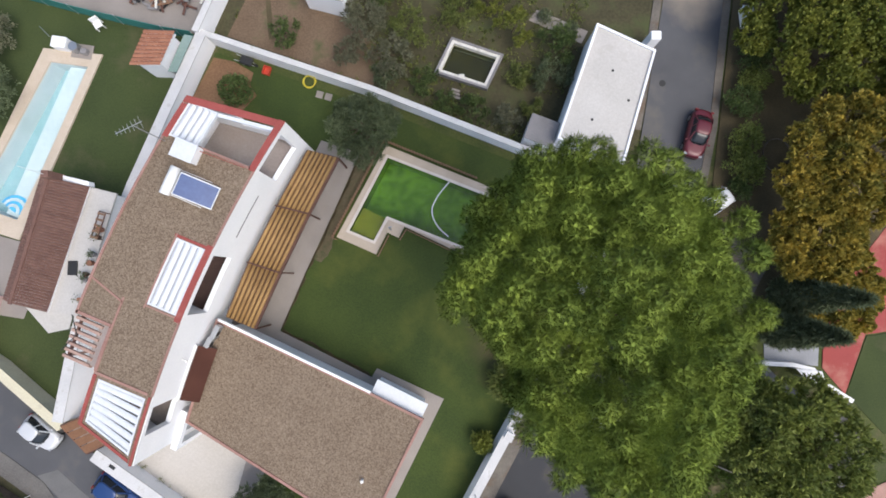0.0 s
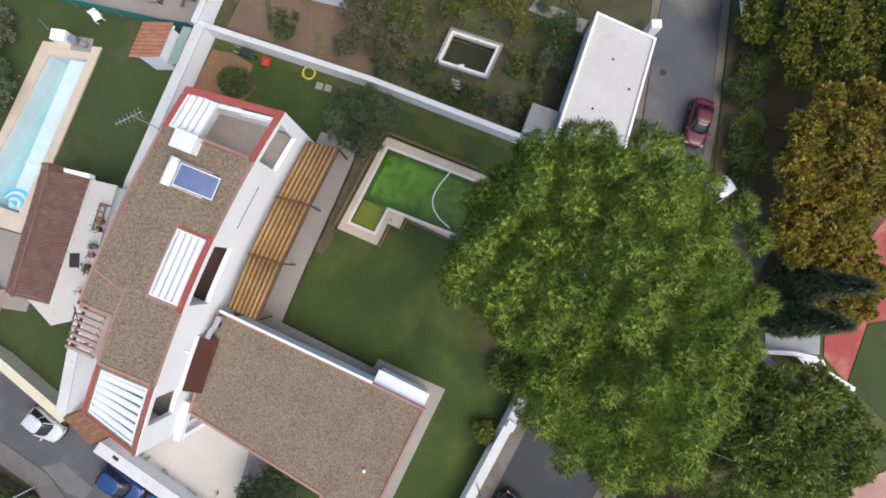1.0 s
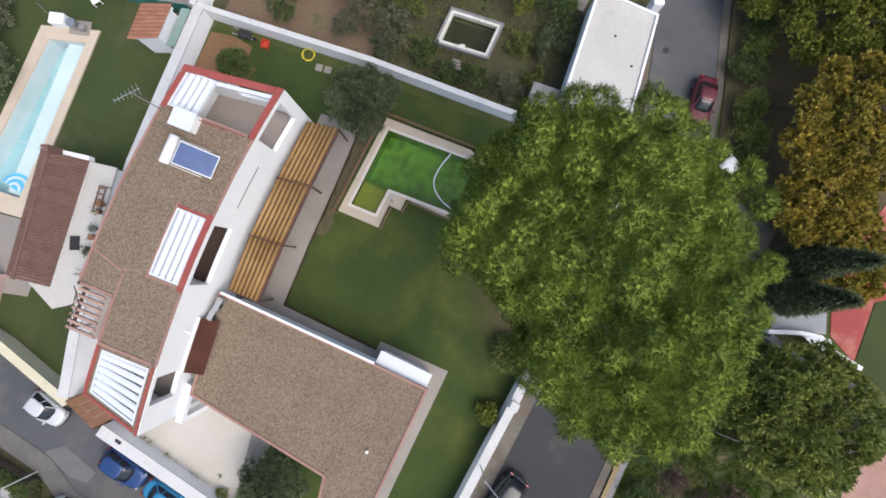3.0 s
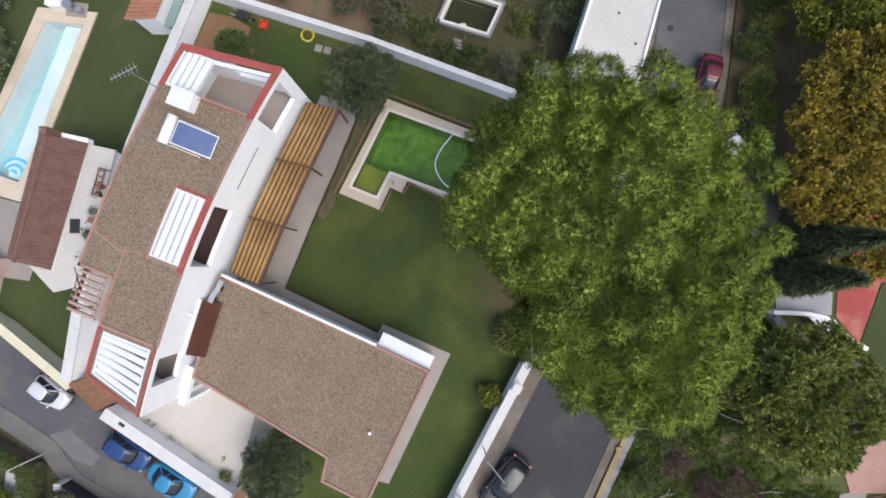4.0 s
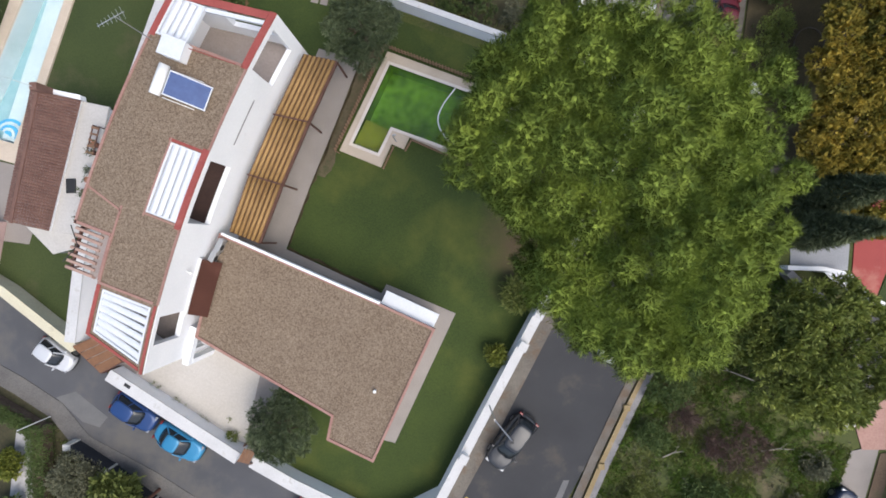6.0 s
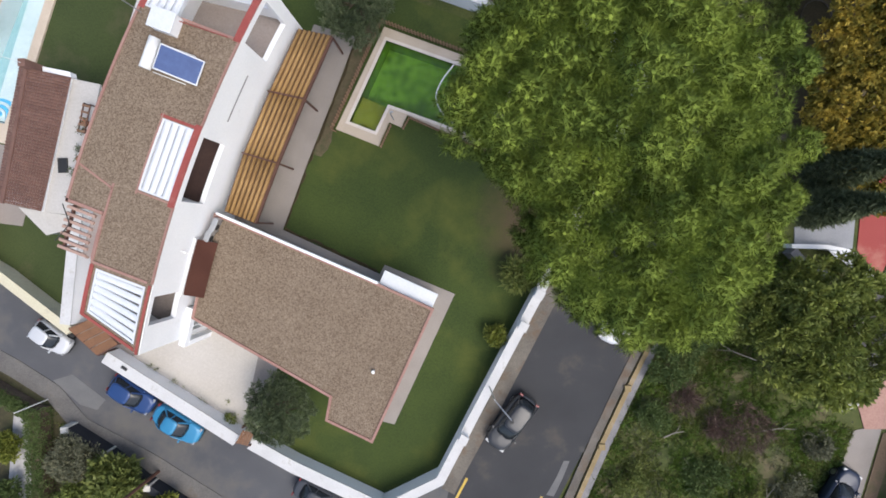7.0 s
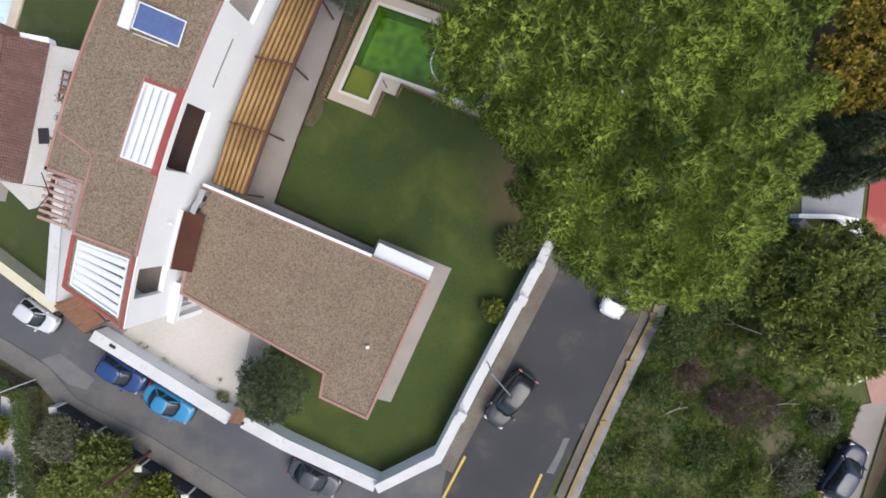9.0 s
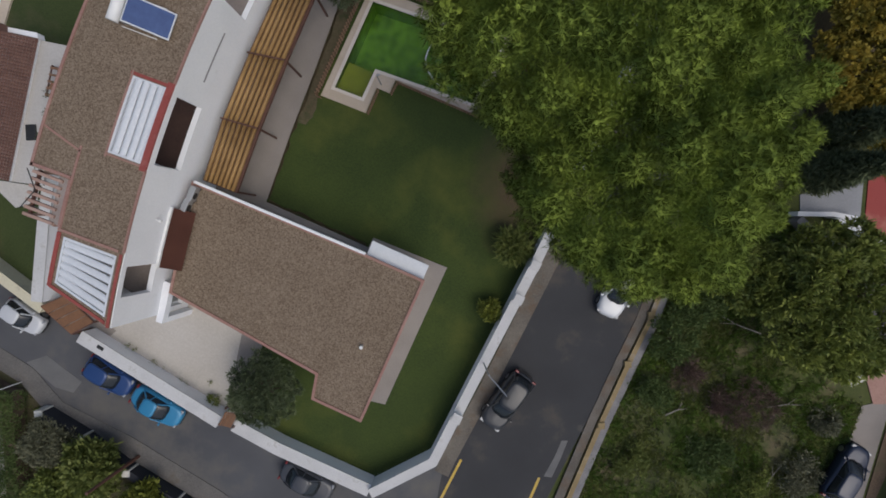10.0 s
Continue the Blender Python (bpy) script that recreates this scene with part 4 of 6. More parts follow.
# gates
big_gate = thing("driveway_gate", (-22.6, -10.6, 0), "brown timber driveway gate with dark frame", "gate")
GA, GB, GC, GD = Vector((-24.3, -9.35)), Vector((-22.5, -11.1)), Vector((-22.75, -8.7)), Vector((-21.1, -10.4))
for i in range(4):
    p, q = GA.lerp(GB, i / 4 + 0.01), GA.lerp(GB, (i + 1) / 4 - 0.01)
    r, t = GC.lerp(GD, (i + 1) / 4 - 0.01), GC.lerp(GD, i / 4 + 0.01)
    local(big_gate, "board", prism([p[:], q[:], r[:], t[:]], 1.72, 1.78), GATEWOOD)
for p, q in ((GA, GB), (GC, GD), (GA, GC), (GB, GD)):
    local(big_gate, "frame_bar", bar(bmesh.new(), (*p, 1.7), (*q, 1.7), 0.08, 0.1), BEAM)
for p in (GA, GB, GC, GD):
    local(big_gate, "post", bar(bmesh.new(), (*p, 0), (*p, 1.68), 0.12, 0.12, (1, 0, 0)), BEAM)
small_gate = thing("garden_gate", (-13.3, -17.0, 0), "small brown timber gate between white walls", "gate")
for i in range(5):
    p = Vector((-13.7, -16.95)).lerp(Vector((-12.95, -17.15)), (i + 0.5) / 5)
    d = Vector((0.42, 0.75)) * 0.55
    local(small_gate, "board", bar(bmesh.new(), (p.x - d.x * 0.2, p.y - d.y * 0.2, 1.55), (p.x + d.x * 1.8, p.y + d.y * 1.8, 1.55), 0.13, 0.05), GATEWOOD)
for x, y in ((-13.75, -17.05), (-12.9, -17.25), (-13.3, -16.05), (-12.45, -16.25)):
    local(small_gate, "post", bar(bmesh.new(), (x, y, 0), (x, y, 1.53), 0.1, 0.1, (1, 0, 0)), BEAM)
mat_ = thing("letter_flap", (-21.1, -12.1, 1.27), "dark letterbox plate on the wall top", "letterbox")
part("plate", boxed((-0.22, -0.1, 0), (0.22, 0.1, 0.05), 0.01), TRIM, mat_)
mat_.rotation_euler.z = radians(-34)

# ---- pool fence and fittings ----
fence = thing("pool_fence", (-3, 6, 0), "low brown picket fence round the pool", "fence")
RAILS = [[(2.9, 7.5), (-3.7, 10.15), (-7.2, 3.25), (-6.9, 3.1)], [(-4.0, 1.95), (-3.25, 3.45)], [(-2.5, 3.1), (-2.05, 3.85), (3.1, 1.45), (3.9, 2.6)]]
for line in RAILS:
    for a, b in zip(line[:-1], line[1:]):
        a, b = Vector(a), Vector(b)
        n = max(1, round((b - a).length / 0.22))
        out = Vector(((b - a).y, -(b - a).x)).normalized()
        for z in (0.2, 0.5):
            local(fence, "rail", bar(bmesh.new(), (a.x, a.y, z), (b.x, b.y, z), 0.04, 0.05), PICKET)
        for i in range(n):
            p = a.lerp(b, (i + 0.5) / n)
            local(fence, "picket", bar(bmesh.new(), (p.x, p.y, 0.0), (p.x + out.x * 0.02, p.y + out.y * 0.02, 0.68 + 0.04 * random.random()), 0.07, 0.035, (out.x, out.y, 0)), PICKET)
hose = thing("pool_hose", (0.2, 5.4, 0), "white floating vacuum hose in the pool", "hose")
cu = bpy.data.curves.new("hose", "CURVE")
cu.dimensions, cu.bevel_depth, cu.bevel_resolution = "3D", 0.045, 3
sp = cu.splines.new("BEZIER")
HP = [(1.0, 7.4), (-0.03, 6.0), (-0.27, 5.2), (0.1, 4.2), (0.9, 3.4)]
sp.bezier_points.add(len(HP) - 1)
for b_, (x, y) in zip(sp.bezier_points, HP):
    b_.co, b_.handle_left_type, b_.handle_right_type = (x - 0.2, y - 5.4, -0.05), "AUTO", "AUTO"
cu.materials.append(PIPE)
new("tube", cu).parent = hose
shower = thing("pool_shower", (-3.1, 3.8, 0.14), "slim grey garden shower at the pool edge", "shower")
part("pole", tube(bmesh.new(), (0, 0, 0), (0, 0, 1.9), 0.035), METAL, shower)
part("head", tube(bmesh.new(), (0, 0, 1.9), (0.2, 0.05, 1.85), 0.05), METAL, shower)


# ---- plants ----
def leafy(name, at, lobes, count, per, leaf, material, label, category, group="", trunk=0.0, seed=1, depth=0.5, low=-0.5, spread=0.22, tufts=False):
    """A tree or shrub: trunk with limbs, and a crown of leaf sprays on several lobes (given from its foot)."""
    r = np.random.default_rng(seed)
    ob = thing(name, at, label, category, group)
    p, o = lobes_shell(lobes, count, r, depth, low)
    p = p + r.normal(size=p.shape) * 0.06
    if tufts:
        me = tuft_mesh("crown", p, r.uniform(0.7, 1.3, len(p)) * spread, material, r, per, o, leaf[1] / max(leaf[0], 0.01))
    else:
        me = leaf_mesh("crown", p, r.uniform(0.7, 1.3, len(p)) * spread, per, leaf[0], leaf[1], material, r, 0.4, o)
    new("crown", me).parent = ob
    if trunk:
        top = max(l[2] for l in lobes)
        trunk_part(ob, (0, 0, -0.1), (0, 0, top * 0.9), trunk, [(l[0] * 0.8, l[1] * 0.8, l[2]) for l in lobes], r)
    else:
        trunk_part(ob, (0, 0, -0.1), (0, 0, lobes[0][2] * 0.7), 0.05, [(l[0] * 0.7, l[1] * 0.7, l[2]) for l in lobes], r, "stem")
    return ob


def ball(r0, h, n, spread, seed, z=None):
    """Lobes for a rounded, uneven crown about r0 wide."""
    r = np.random.default_rng(seed)
    z = h * 0.6 if z is None else z
    out = [(0, 0, z, r0 * 0.72, h * 0.45)]
    for i in range(n):
        a = 6.283 * i / n + r.normal() * 0.25
        d = r0 * spread * r.uniform(0.8, 1.1)
        out.append((math.cos(a) * d, math.sin(a) * d, z * r.uniform(0.75, 1.05), r0 * r.uniform(0.42, 0.56), h * r.uniform(0.28, 0.38)))
    return out


def clumps(r0, h, n, size, seed, z):
    """Lobes for a broken crown: many small clumps set over a dome r0 wide, with hollows between them."""
    r, out = np.random.default_rng(seed), []
    for k in range(4000):
        a, d = r.uniform(0, 6.283), r0 * math.sqrt(r.random()) * 0.92
        x, y = d * math.cos(a), d * math.sin(a)
        if all((x - o[0]) ** 2 + (y - o[1]) ** 2 > (size * 0.95) ** 2 for o in out):
            top = z + (h - z) * math.sqrt(max(0.0, 1 - (d / r0) ** 2)) * r.uniform(0.6, 1.0)
            out.append((x, y, top - size * 0.4, size * r.uniform(0.6, 0.85), size * r.uniform(0.5, 0.75)))
            if len(out) == n:
                break
    return out


leafy("olive_tree", (-4.9, 10.5, 0), clumps(2.2, 3.6, 24, 0.75, 3, 1.6), 1500, 12, (1, 0.075), OLIVE, "bushy grey-green olive tree on the lawn", "tree", "olive trees", 0.16, 3, 0.5, -0.3, 0.27, True)
leafy("olive_tree", (-10.6, -14.7, 0), clumps(2.05, 3.4, 24, 0.72, 4, 1.5), 1500, 12, (1, 0.075), OLIVE, "bushy grey-green olive tree beside the garage wing", "tree", "olive trees", 0.16, 4, 0.5, -0.3, 0.27, True)
leafy("garden_palm", (4.9, -6.6, 0), ball(0.9, 1.2, 6, 0.6, 5), 150, 10, (0.5, 0.05), WEEDS, "spiky light green palm shrub by the wall", "shrub", "", 0.0, 5, 0.6, -0.2, 0.3)
leafy("wall_shrub", (3.3, -10.5, 0), ball(0.6, 1.3, 5, 0.5, 6), 130, 10, (0.22, 0.05), MIXEDLEAF, "yellow-green shrub against the white wall", "shrub", "", 0.0, 6, 0.6, -0.3)
leafy("court_shrub", (-14.7, -16.0, 0), ball(0.4, 0.5, 4, 0.6, 7), 70, 9, (0.12, 0.04), LOQUAT, "low dark shrub at the forecourt wall", "shrub", "", 0.0, 7, 0.6, -0.3)
leafy("corner_shrub", (-14.3, 13.7, 0), ball(1.15, 0.8, 7, 0.45, 8), 260, 10, (0.16, 0.05), SHRUB, "green shrub in the corner bed", "shrub", "", 0.0, 8)
sheet("corner_bed", [(-16.1, 16.2), (-14.6, 15.9), (-13.2, 15.1), (-13.4, 14.2), (-12.9, 13.4), (-13.9, 12.3), (-14.5, 12.4), (-15.2, 11.6), (-16.3, 12.0), (-17.6, 13.0)], 0.03, REDSOIL, "bare reddish soil bed in the corner", "ground")

# small plants and stains along the forecourt
for i, (x, y, r0) in enumerate(((-19.8, -11.8, 0.09), (-19.4, -12.1, 0.12), (-18.1, -13.2, 0.12), (-17.7, -13.5, 0.08), (-16.6, -14.2, 0.13), (-16.2, -14.45, 0.09), (-18.3, -12.9, 0.1), (-14.6, -14.4, 0.1))):
    leafy("court_weed", (x - 0.25, y - 0.4, 0.03), ball(r0, 0.12, 4, 0.7, 400 + i), 9, 6, (0.09, 0.02), WEEDS, "small weed tuft in the forecourt concrete", "weed", "weeds in the forecourt", 0.0, 400 + i, 0.8, -0.2, 0.08)
# plant on the wing's roof and wall
vent = thing("roof_vent", (-4.3, -11.94, 3.4), "short white vent pipe on the gravel roof", "vent")
part("pipe", tube(bmesh.new(), (0, 0, 0), (0, 0, 0.3), 0.07, n=12), PIPE, vent)
part("cap", tube(bmesh.new(), (0, 0, 0.3), (0, 0, 0.36), 0.11, 0.09, 12), PIPE, vent)
for x, y, w_ in ((-13.45, -2.95, 0.42), (-13.85, -3.6, 0.34)):
    ac = thing("air_conditioner", (x, y, 3.4), "grey outdoor air conditioning unit on the roof", "air conditioner", "roof units", 64)
    part("body", boxed((-w_, -0.16, 0.08), (w_, 0.16, 0.62), 0.02), METAL, ac)
    part("grille", tube(bmesh.new(), (-0.08, -0.17, 0.35), (-0.08, -0.162, 0.35), 0.2, n=16), TRIM, ac)
    for u in (-w_ + 0.08, w_ - 0.08):
        part("foot", boxed((u - 0.03, -0.18, 0.0), (u + 0.03, 0.18, 0.08)), TRIM, ac)

# trodden brown ground between the patio and the pool fence
br_ = np.random.default_rng(77)
SIDE_A, SIDE_B = [(-5.4, 9.2), (-6.3, 7.1), (-7.2, 5.0), (-8.0, 3.1), (-8.6, 1.7)], [(-8.0, 1.5), (-7.3, 2.5), (-7.0, 3.6), (-5.9, 5.9), (-4.8, 8.0), (-3.9, 9.9), (-4.4, 10.4)]


def ragged(line, step=0.3, j=0.07):
    out = []
    for a, b in zip(line[:-1], line[1:]):
        n = max(1, int((Vector(b) - Vector(a)).length / step))
        out += [(a[0] + (b[0] - a[0]) * k / n + br_.normal() * j, a[1] + (b[1] - a[1]) * k / n + br_.normal() * j) for k in range(n)]
    return out + [line[-1]]


TRODDEN = surface("trodden_turf", (0.075, 0.06, 0.03), (0.125, 0.1, 0.058), 0.95, 7, 0.5, 0.6, stain=(0.04, 0.055, 0.014), stain_size=0.8, stain_cut=0.5)
sheet("trodden_strip", ragged(SIDE_A) + ragged(SIDE_B), 0.026, TRODDEN, "trodden brown turf between patio and pool", "ground")

# bare ragged soil where the lawn meets the paving
for line in ([(-5.35, 9.3), (-7.1, 5.1), (-8.9, 1.0), (-10.62, -3.1)], [(-10.6, -3.2), (-4.36, -6.24)]):
    er = np.random.default_rng(len(line) + 500)
    pts = []
    for a, b in zip(line[:-1], line[1:]):
        n = int((Vector(b) - Vector(a)).length / 0.35)
        pts += [tuple(Vector(a).lerp(Vector(b), i / n)) for i in range(n)]
    pts.append(line[-1])
    inner_edge = [(x + er.normal() * 0.05, y + er.normal() * 0.05) for x, y in pts]
    nx, ny = (lambda d: (-d.y, d.x))((Vector(pts[-1]) - Vector(pts[0])).normalized())
    outer_edge = [(x + nx * er.uniform(0.04, 0.15), y + ny * er.uniform(0.04, 0.15)) for x, y in inner_edge]
    bm = bmesh.new()
    lo = [bm.verts.new((x - nx * 0.1, y - ny * 0.1, 0.025)) for x, y in inner_edge]
    hi = [bm.verts.new((x, y, 0.03)) for x, y in outer_edge]
    for i in range(len(lo) - 1):
        bm.faces.new((lo[i], lo[i + 1], hi[i + 1], hi[i]))
    bmesh.ops.solidify(bm, geom=list(bm.faces), thickness=0.02)
    tagged(part("lawn_edge", bm, LITTER), "ragged brown soil edge of the lawn", "ground", "", "structure")

sheet("gate_apron", [(-25.2, -9.7), (-22.2, -12.3), (-20.9, -11.3), (-23.5, -8.7)], 0.056, CONCRETE, "grey concrete apron under the driveway gate", "path")
sheet("garden_gate_step", [(-14.1, -17.4), (-12.6, -17.9), (-11.9, -16.4), (-13.3, -15.8)], 0.052, CONCRETE, "grey concrete step under the small gate", "path")
bench_ = thing("garden_store_box", (-2.1, -7.1, 0), "long low white store built against the wing", "store", turn=-25.6)
part("base", boxed((-1.7, -0.6, 0), (1.65, 0.0, 2.95)), WHITE, bench_)
part("top", boxed((-1.8, -0.44, 2.95), (1.75, 0.46, 3.03), 0.02), SLAT, bench_)

# cable over the side pergola
cable = thing("cable", (*H(15.2, 5.7), 7.1), "dark cable sagging across the side pergola", "cable")
local(cable, "run", tube(tube(bmesh.new(), (*H(14.4, 5.85), 7.09), (*H(15.3, 5.2), 7.08), 0.025, n=6), (*H(15.3, 5.2), 7.08), (*H(16.4, 5.75), 7.09), 0.025, n=6), TRIM)

# ---- parked cars ----
def rounded_ring(bm, x0, x1, half, z, crown=0.0, n=28, square=4.0):
    """A ring of a rounded oblong in plan, from x0 to x1, rising by crown towards its middle."""
    cx, rx, out = (x0 + x1) / 2, (x1 - x0) / 2, []
    for i in range(n):
        a = 6.28319 * i / n
        c, d = math.cos(a), math.sin(a)
        k = (abs(c) ** square + abs(d) ** square) ** (-1 / square)
        out.append(bm.verts.new((cx + rx * k * c, half * k * d, z + crown * (1 - abs(k * c) ** 2))))
    return out


def bridge(bm, rings, top=False, bottom=False):
    for a, b in zip(rings[:-1], rings[1:]):
        for i in range(len(a)):
            j = (i + 1) % len(a)
            bm.faces.new((a[i], a[j], b[j], b[i]))
    if top:
        bm.faces.new(rings[-1])
    if bottom:
        bm.faces.new(list(reversed(rings[0])))
    return bm


def car(at, turn, length, width, paint, label, high=1.38, hatch=True, name="car"):
    """A parked car: rounded body, sloping glazed cabin, curved roof, wheels, lamps. It faces its own +x."""
    ob = thing(name, at, label, "car", "parked cars", turn)
    L, W = length, width / 2
    bm = bmesh.new()
    rings = [rounded_ring(bm, -L * a, L * b, W * k, z, c, 28, q) for a, b, k, z, c, q in ((0.47, 0.47, 0.92, 0.2, 0, 4), (0.497, 0.498, 0.99, 0.34, 0, 4.5), (0.5, 0.5, 1.0, 0.55, 0, 4.5), (0.495, 0.49, 0.985, 0.7, 0.03, 4.2), (0.475, 0.455, 0.93, 0.78, 0.07, 3.8), (0.44, 0.4, 0.82, 0.815, 0.09, 3.5))]
    bridge(bm, rings, True, True)
    part("body", bm, paint, ob, "", True)
    back0, back1 = (-0.46, -0.36) if hatch else (-0.37, -0.2)
    front0, front1 = 0.27, 0.06
    levels = ((0.0, 0.8), (0.35, 0.98), (0.75, high - 0.12), (1.0, high - 0.04))
    bm = bmesh.new()
    rings = [rounded_ring(bm, L * (back0 + (back1 - back0) * f), L * (front0 + (front1 - front0) * f), W * (0.87 - 0.19 * f), z, 0.0, 28, 5.0) for f, z in levels]
    bridge(bm, rings, True, True)
    part("glazing", bm, CARGLASS, ob, "dark wraparound glazing", True)
    bm = bmesh.new()
    rings = [rounded_ring(bm, L * (back1 - 0.012), L * (front1 + 0.012), W * 0.695, high - 0.065, 0, 28, 5.0), rounded_ring(bm, L * (back1 - 0.004), L * (front1 + 0.004), W * 0.68, high - 0.02, 0.01, 28, 4.5), rounded_ring(bm, L * (back1 + 0.04), L * (front1 - 0.04), W * 0.55, high + 0.01, 0.02, 28, 4.0)]
    bridge(bm, rings, True, True)
    part("roof", bm, paint, ob, "", True)
    for s in (-1, 1):
        for x0, x1 in ((back0 + 0.02, back1 + 0.015), (front0 - 0.02, front1 - 0.01), (-0.08, -0.1)):
            part("pillar", bar(bmesh.new(), (x0 * L, s * W * 0.875, 0.82), (x1 * L, s * W * 0.695, high - 0.06), 0.07, 0.05, (0, s, 0.3)), paint, ob)
        part("mirror", boxed((0.19 * L, min(s * W * 0.96, s * (W + 0.14)), 0.84), (0.225 * L, max(s * W * 0.96, s * (W + 0.14)), 0.95), 0.02), paint, ob)
        part("headlamp", boxed((0.425 * L, min(s * W * 0.45, s * W * 0.85), 0.6), (0.475 * L, max(s * W * 0.45, s * W * 0.85), 0.73), 0.03), LAMP, ob)
        part("tail_lamp", boxed((-0.485 * L, min(s * W * 0.6, s * W * 0.9), 0.62), (-0.455 * L, max(s * W * 0.6, s * W * 0.9), 0.82), 0.02), TAIL, ob)
        for x in (-0.3, 0.31):
            wheel = part("wheel", tube(bmesh.new(), (x * L, s * (W - 0.2), 0.3), (x * L, s * (W + 0.005), 0.3), 0.3, n=18), TYRE, ob)
            part("rim", tube(bmesh.new(), (x * L, s * (W - 0.02), 0.3), (x * L, s * (W + 0.012), 0.3), 0.19, n=14), RIM, wheel)
    part("bumper", boxed((0.47 * L, -W * 0.6, 0.26), (0.508 * L, W * 0.6, 0.4), 0.02), TRIM, ob)
    part("bumper", boxed((-0.508 * L, -W * 0.65, 0.3), (-0.48 * L, W * 0.65, 0.44), 0.02), TRIM, ob)
    for y in (-0.25, 0.2):
        part("wiper", bar(bmesh.new(), (0.262 * L, y, 0.87), (0.2 * L, y + 0.35, 1.0), 0.02, 0.02), TRIM, ob)
    return ob


def paint(name, c):
    return plain(name, c, 0.4, 0.1, 0.25)


BLUE, CYAN, SILVER = paint("blue_paint", (0.016, 0.05, 0.16)), paint("light_blue_paint", (0.03, 0.21, 0.38)), paint("graphite_paint", (0.055, 0.058, 0.066))
BLACK, WHITEP, MAROON, NAVY = paint("black_paint", (0.028, 0.03, 0.034)), paint("white_paint", (0.56, 0.57, 0.58)), paint("dark_red_paint", (0.1, 0.01, 0.018)), paint("navy_paint", (0.012, 0.02, 0.045))
car((-21.1, -14.05, 0), -36, 3.3, 1.5, BLUE, "blue hatchback parked along the white wall")
car((-18.1, -16.1, 0), -33, 3.5, 1.5, CYAN, "bright light blue car parked along the white wall", 1.36, False)
car((-8.7, -21.2, 0), -30, 3.6, 1.5, SILVER, "dark silver saloon parked at the kerb", 1.36, False)
car((4.2, -16.3, 0), 232, 4.1, 1.7, BLACK, "grey and black hatchback with dark glass parked by the wall")
car((11.35, -9.35, 0), 244, 3.9, 1.65, WHITEP, "white car parked under the pine")
car((-26.4, -10.1, 0), -38, 2.75, 1.35, WHITEP, "small white car at the street wall")
car((18.35, 10.75, 0), 254, 3.5, 1.5, MAROON, "dark red car parked on the narrow street", 1.36, False)
car((15.6, 6.2, 0), 246, 3.6, 1.5, WHITEP, "white car at the street edge")
car((19.1, 5.7, 0), 215, 2.9, 1.5, WHITEP, "white van nose by the verge", 1.7)
car((25.2, -21.4, 0), 58, 3.9, 1.6, NAVY, "dark navy car on the far drive")

# ---- street edges ----
E_EDGE = [(8.2, -23.6), (10.6, -18.2), (12.28, -14.7), (13.75, -11.8), (17.2, -3.0), (19.4, 5.0), (20.7, 11.2), (22.0, 21), (26.6, 45)]
def side_of(line, d):
    out = []
    p = [Vector(q) for q in line]
    for i in range(len(p)):
        t = (p[min(i + 1, len(p) - 1)] - p[max(i - 1, 0)]).normalized()
        out.append((p[i].x - t.y * d, p[i].y + t.x * d))
    return out


tagged(part("street_verge_east", strip(side_of(E_EDGE, 0.95), 0.55, -0.05, 0.05), VERGE), "stony earth verge along the street", "verge", "", "structure")
low_wall = part("wall_street_low", strip(side_of(E_EDGE[:5], 0.1), 0.5, -0.1, 0.12), GREYWALL)
tagged(low_wall, "low grey wall with an ochre cap along the street", "wall", "", "structure")
part("cap", strip(side_of(E_EDGE[:5], 0.42), 0.3, -0.05, 0.16), OCHRE, low_wall, "worn ochre painted cap")
for x, y in ((11.95, -14.3), (10.2, -18.2), (13.5, -11.2)):
    part("pier", boxed((x - 0.22, y - 0.22, 0), (x + 0.22, y + 0.22, 0.26), 0.03), OCHRE, low_wall)
W_EDGE = [(-0.1, -21.2), (0.4, -20.2), (3.0, -15.6), (6.6, -8.9), (11.6, 0.5)]
tagged(part("street_verge_west", strip(W_EDGE, 0.95, -0.05, 0.03), VERGE), "earth and leaf strip below the garden wall", "verge", "", "structure")
N_EDGE = [(14.3, 11.2), (15.2, 16), (16.0, 20.9), (20, 45)]
tagged(part("street_verge_north", strip(N_EDGE, 0.6, -0.05, 0.03), VERGE), "earth strip along the street", "verge", "", "structure")
for line in ([(-0.6, -23.6), (1.2, -20.3)], [(5.2, -23.8), (6.2, -21.6)]):
    tagged(part("road_line", strip(line, 0.16, 0.0, 0.012), YELLOW), "worn yellow painted line", "road marking", "", "structure")
tagged(part("road_patch", prism([(6.5, -21.5), (7.2, -20.3), (7.7, -19.2), (8.1, -19.2), (7.6, -20.4), (7.0, -21.6)], -0.02, 0.012), PATCH), "pale concrete patch in the asphalt", "patch", "", "structure")
S_EDGE = [(-60, 5.6), (-29.4, -12.0), (-26.7, -13.8), (-24.9, -16.1), (-20.3, -18.6), (-14.8, -22.2), (-9.0, -26.5)]
KERB = surface("dusty_kerb", (0.085, 0.08, 0.076), (0.17, 0.16, 0.148), 0.95, 14, 0.6, 0.5, stain=(0.11, 0.085, 0.06), stain_size=0.6, stain_cut=0.58)
tagged(part("street_verge_south", strip(side_of(S_EDGE, -0.4), 1.3, -0.05, 0.04), KERB), "rough grey concrete verge", "verge", "", "structure")
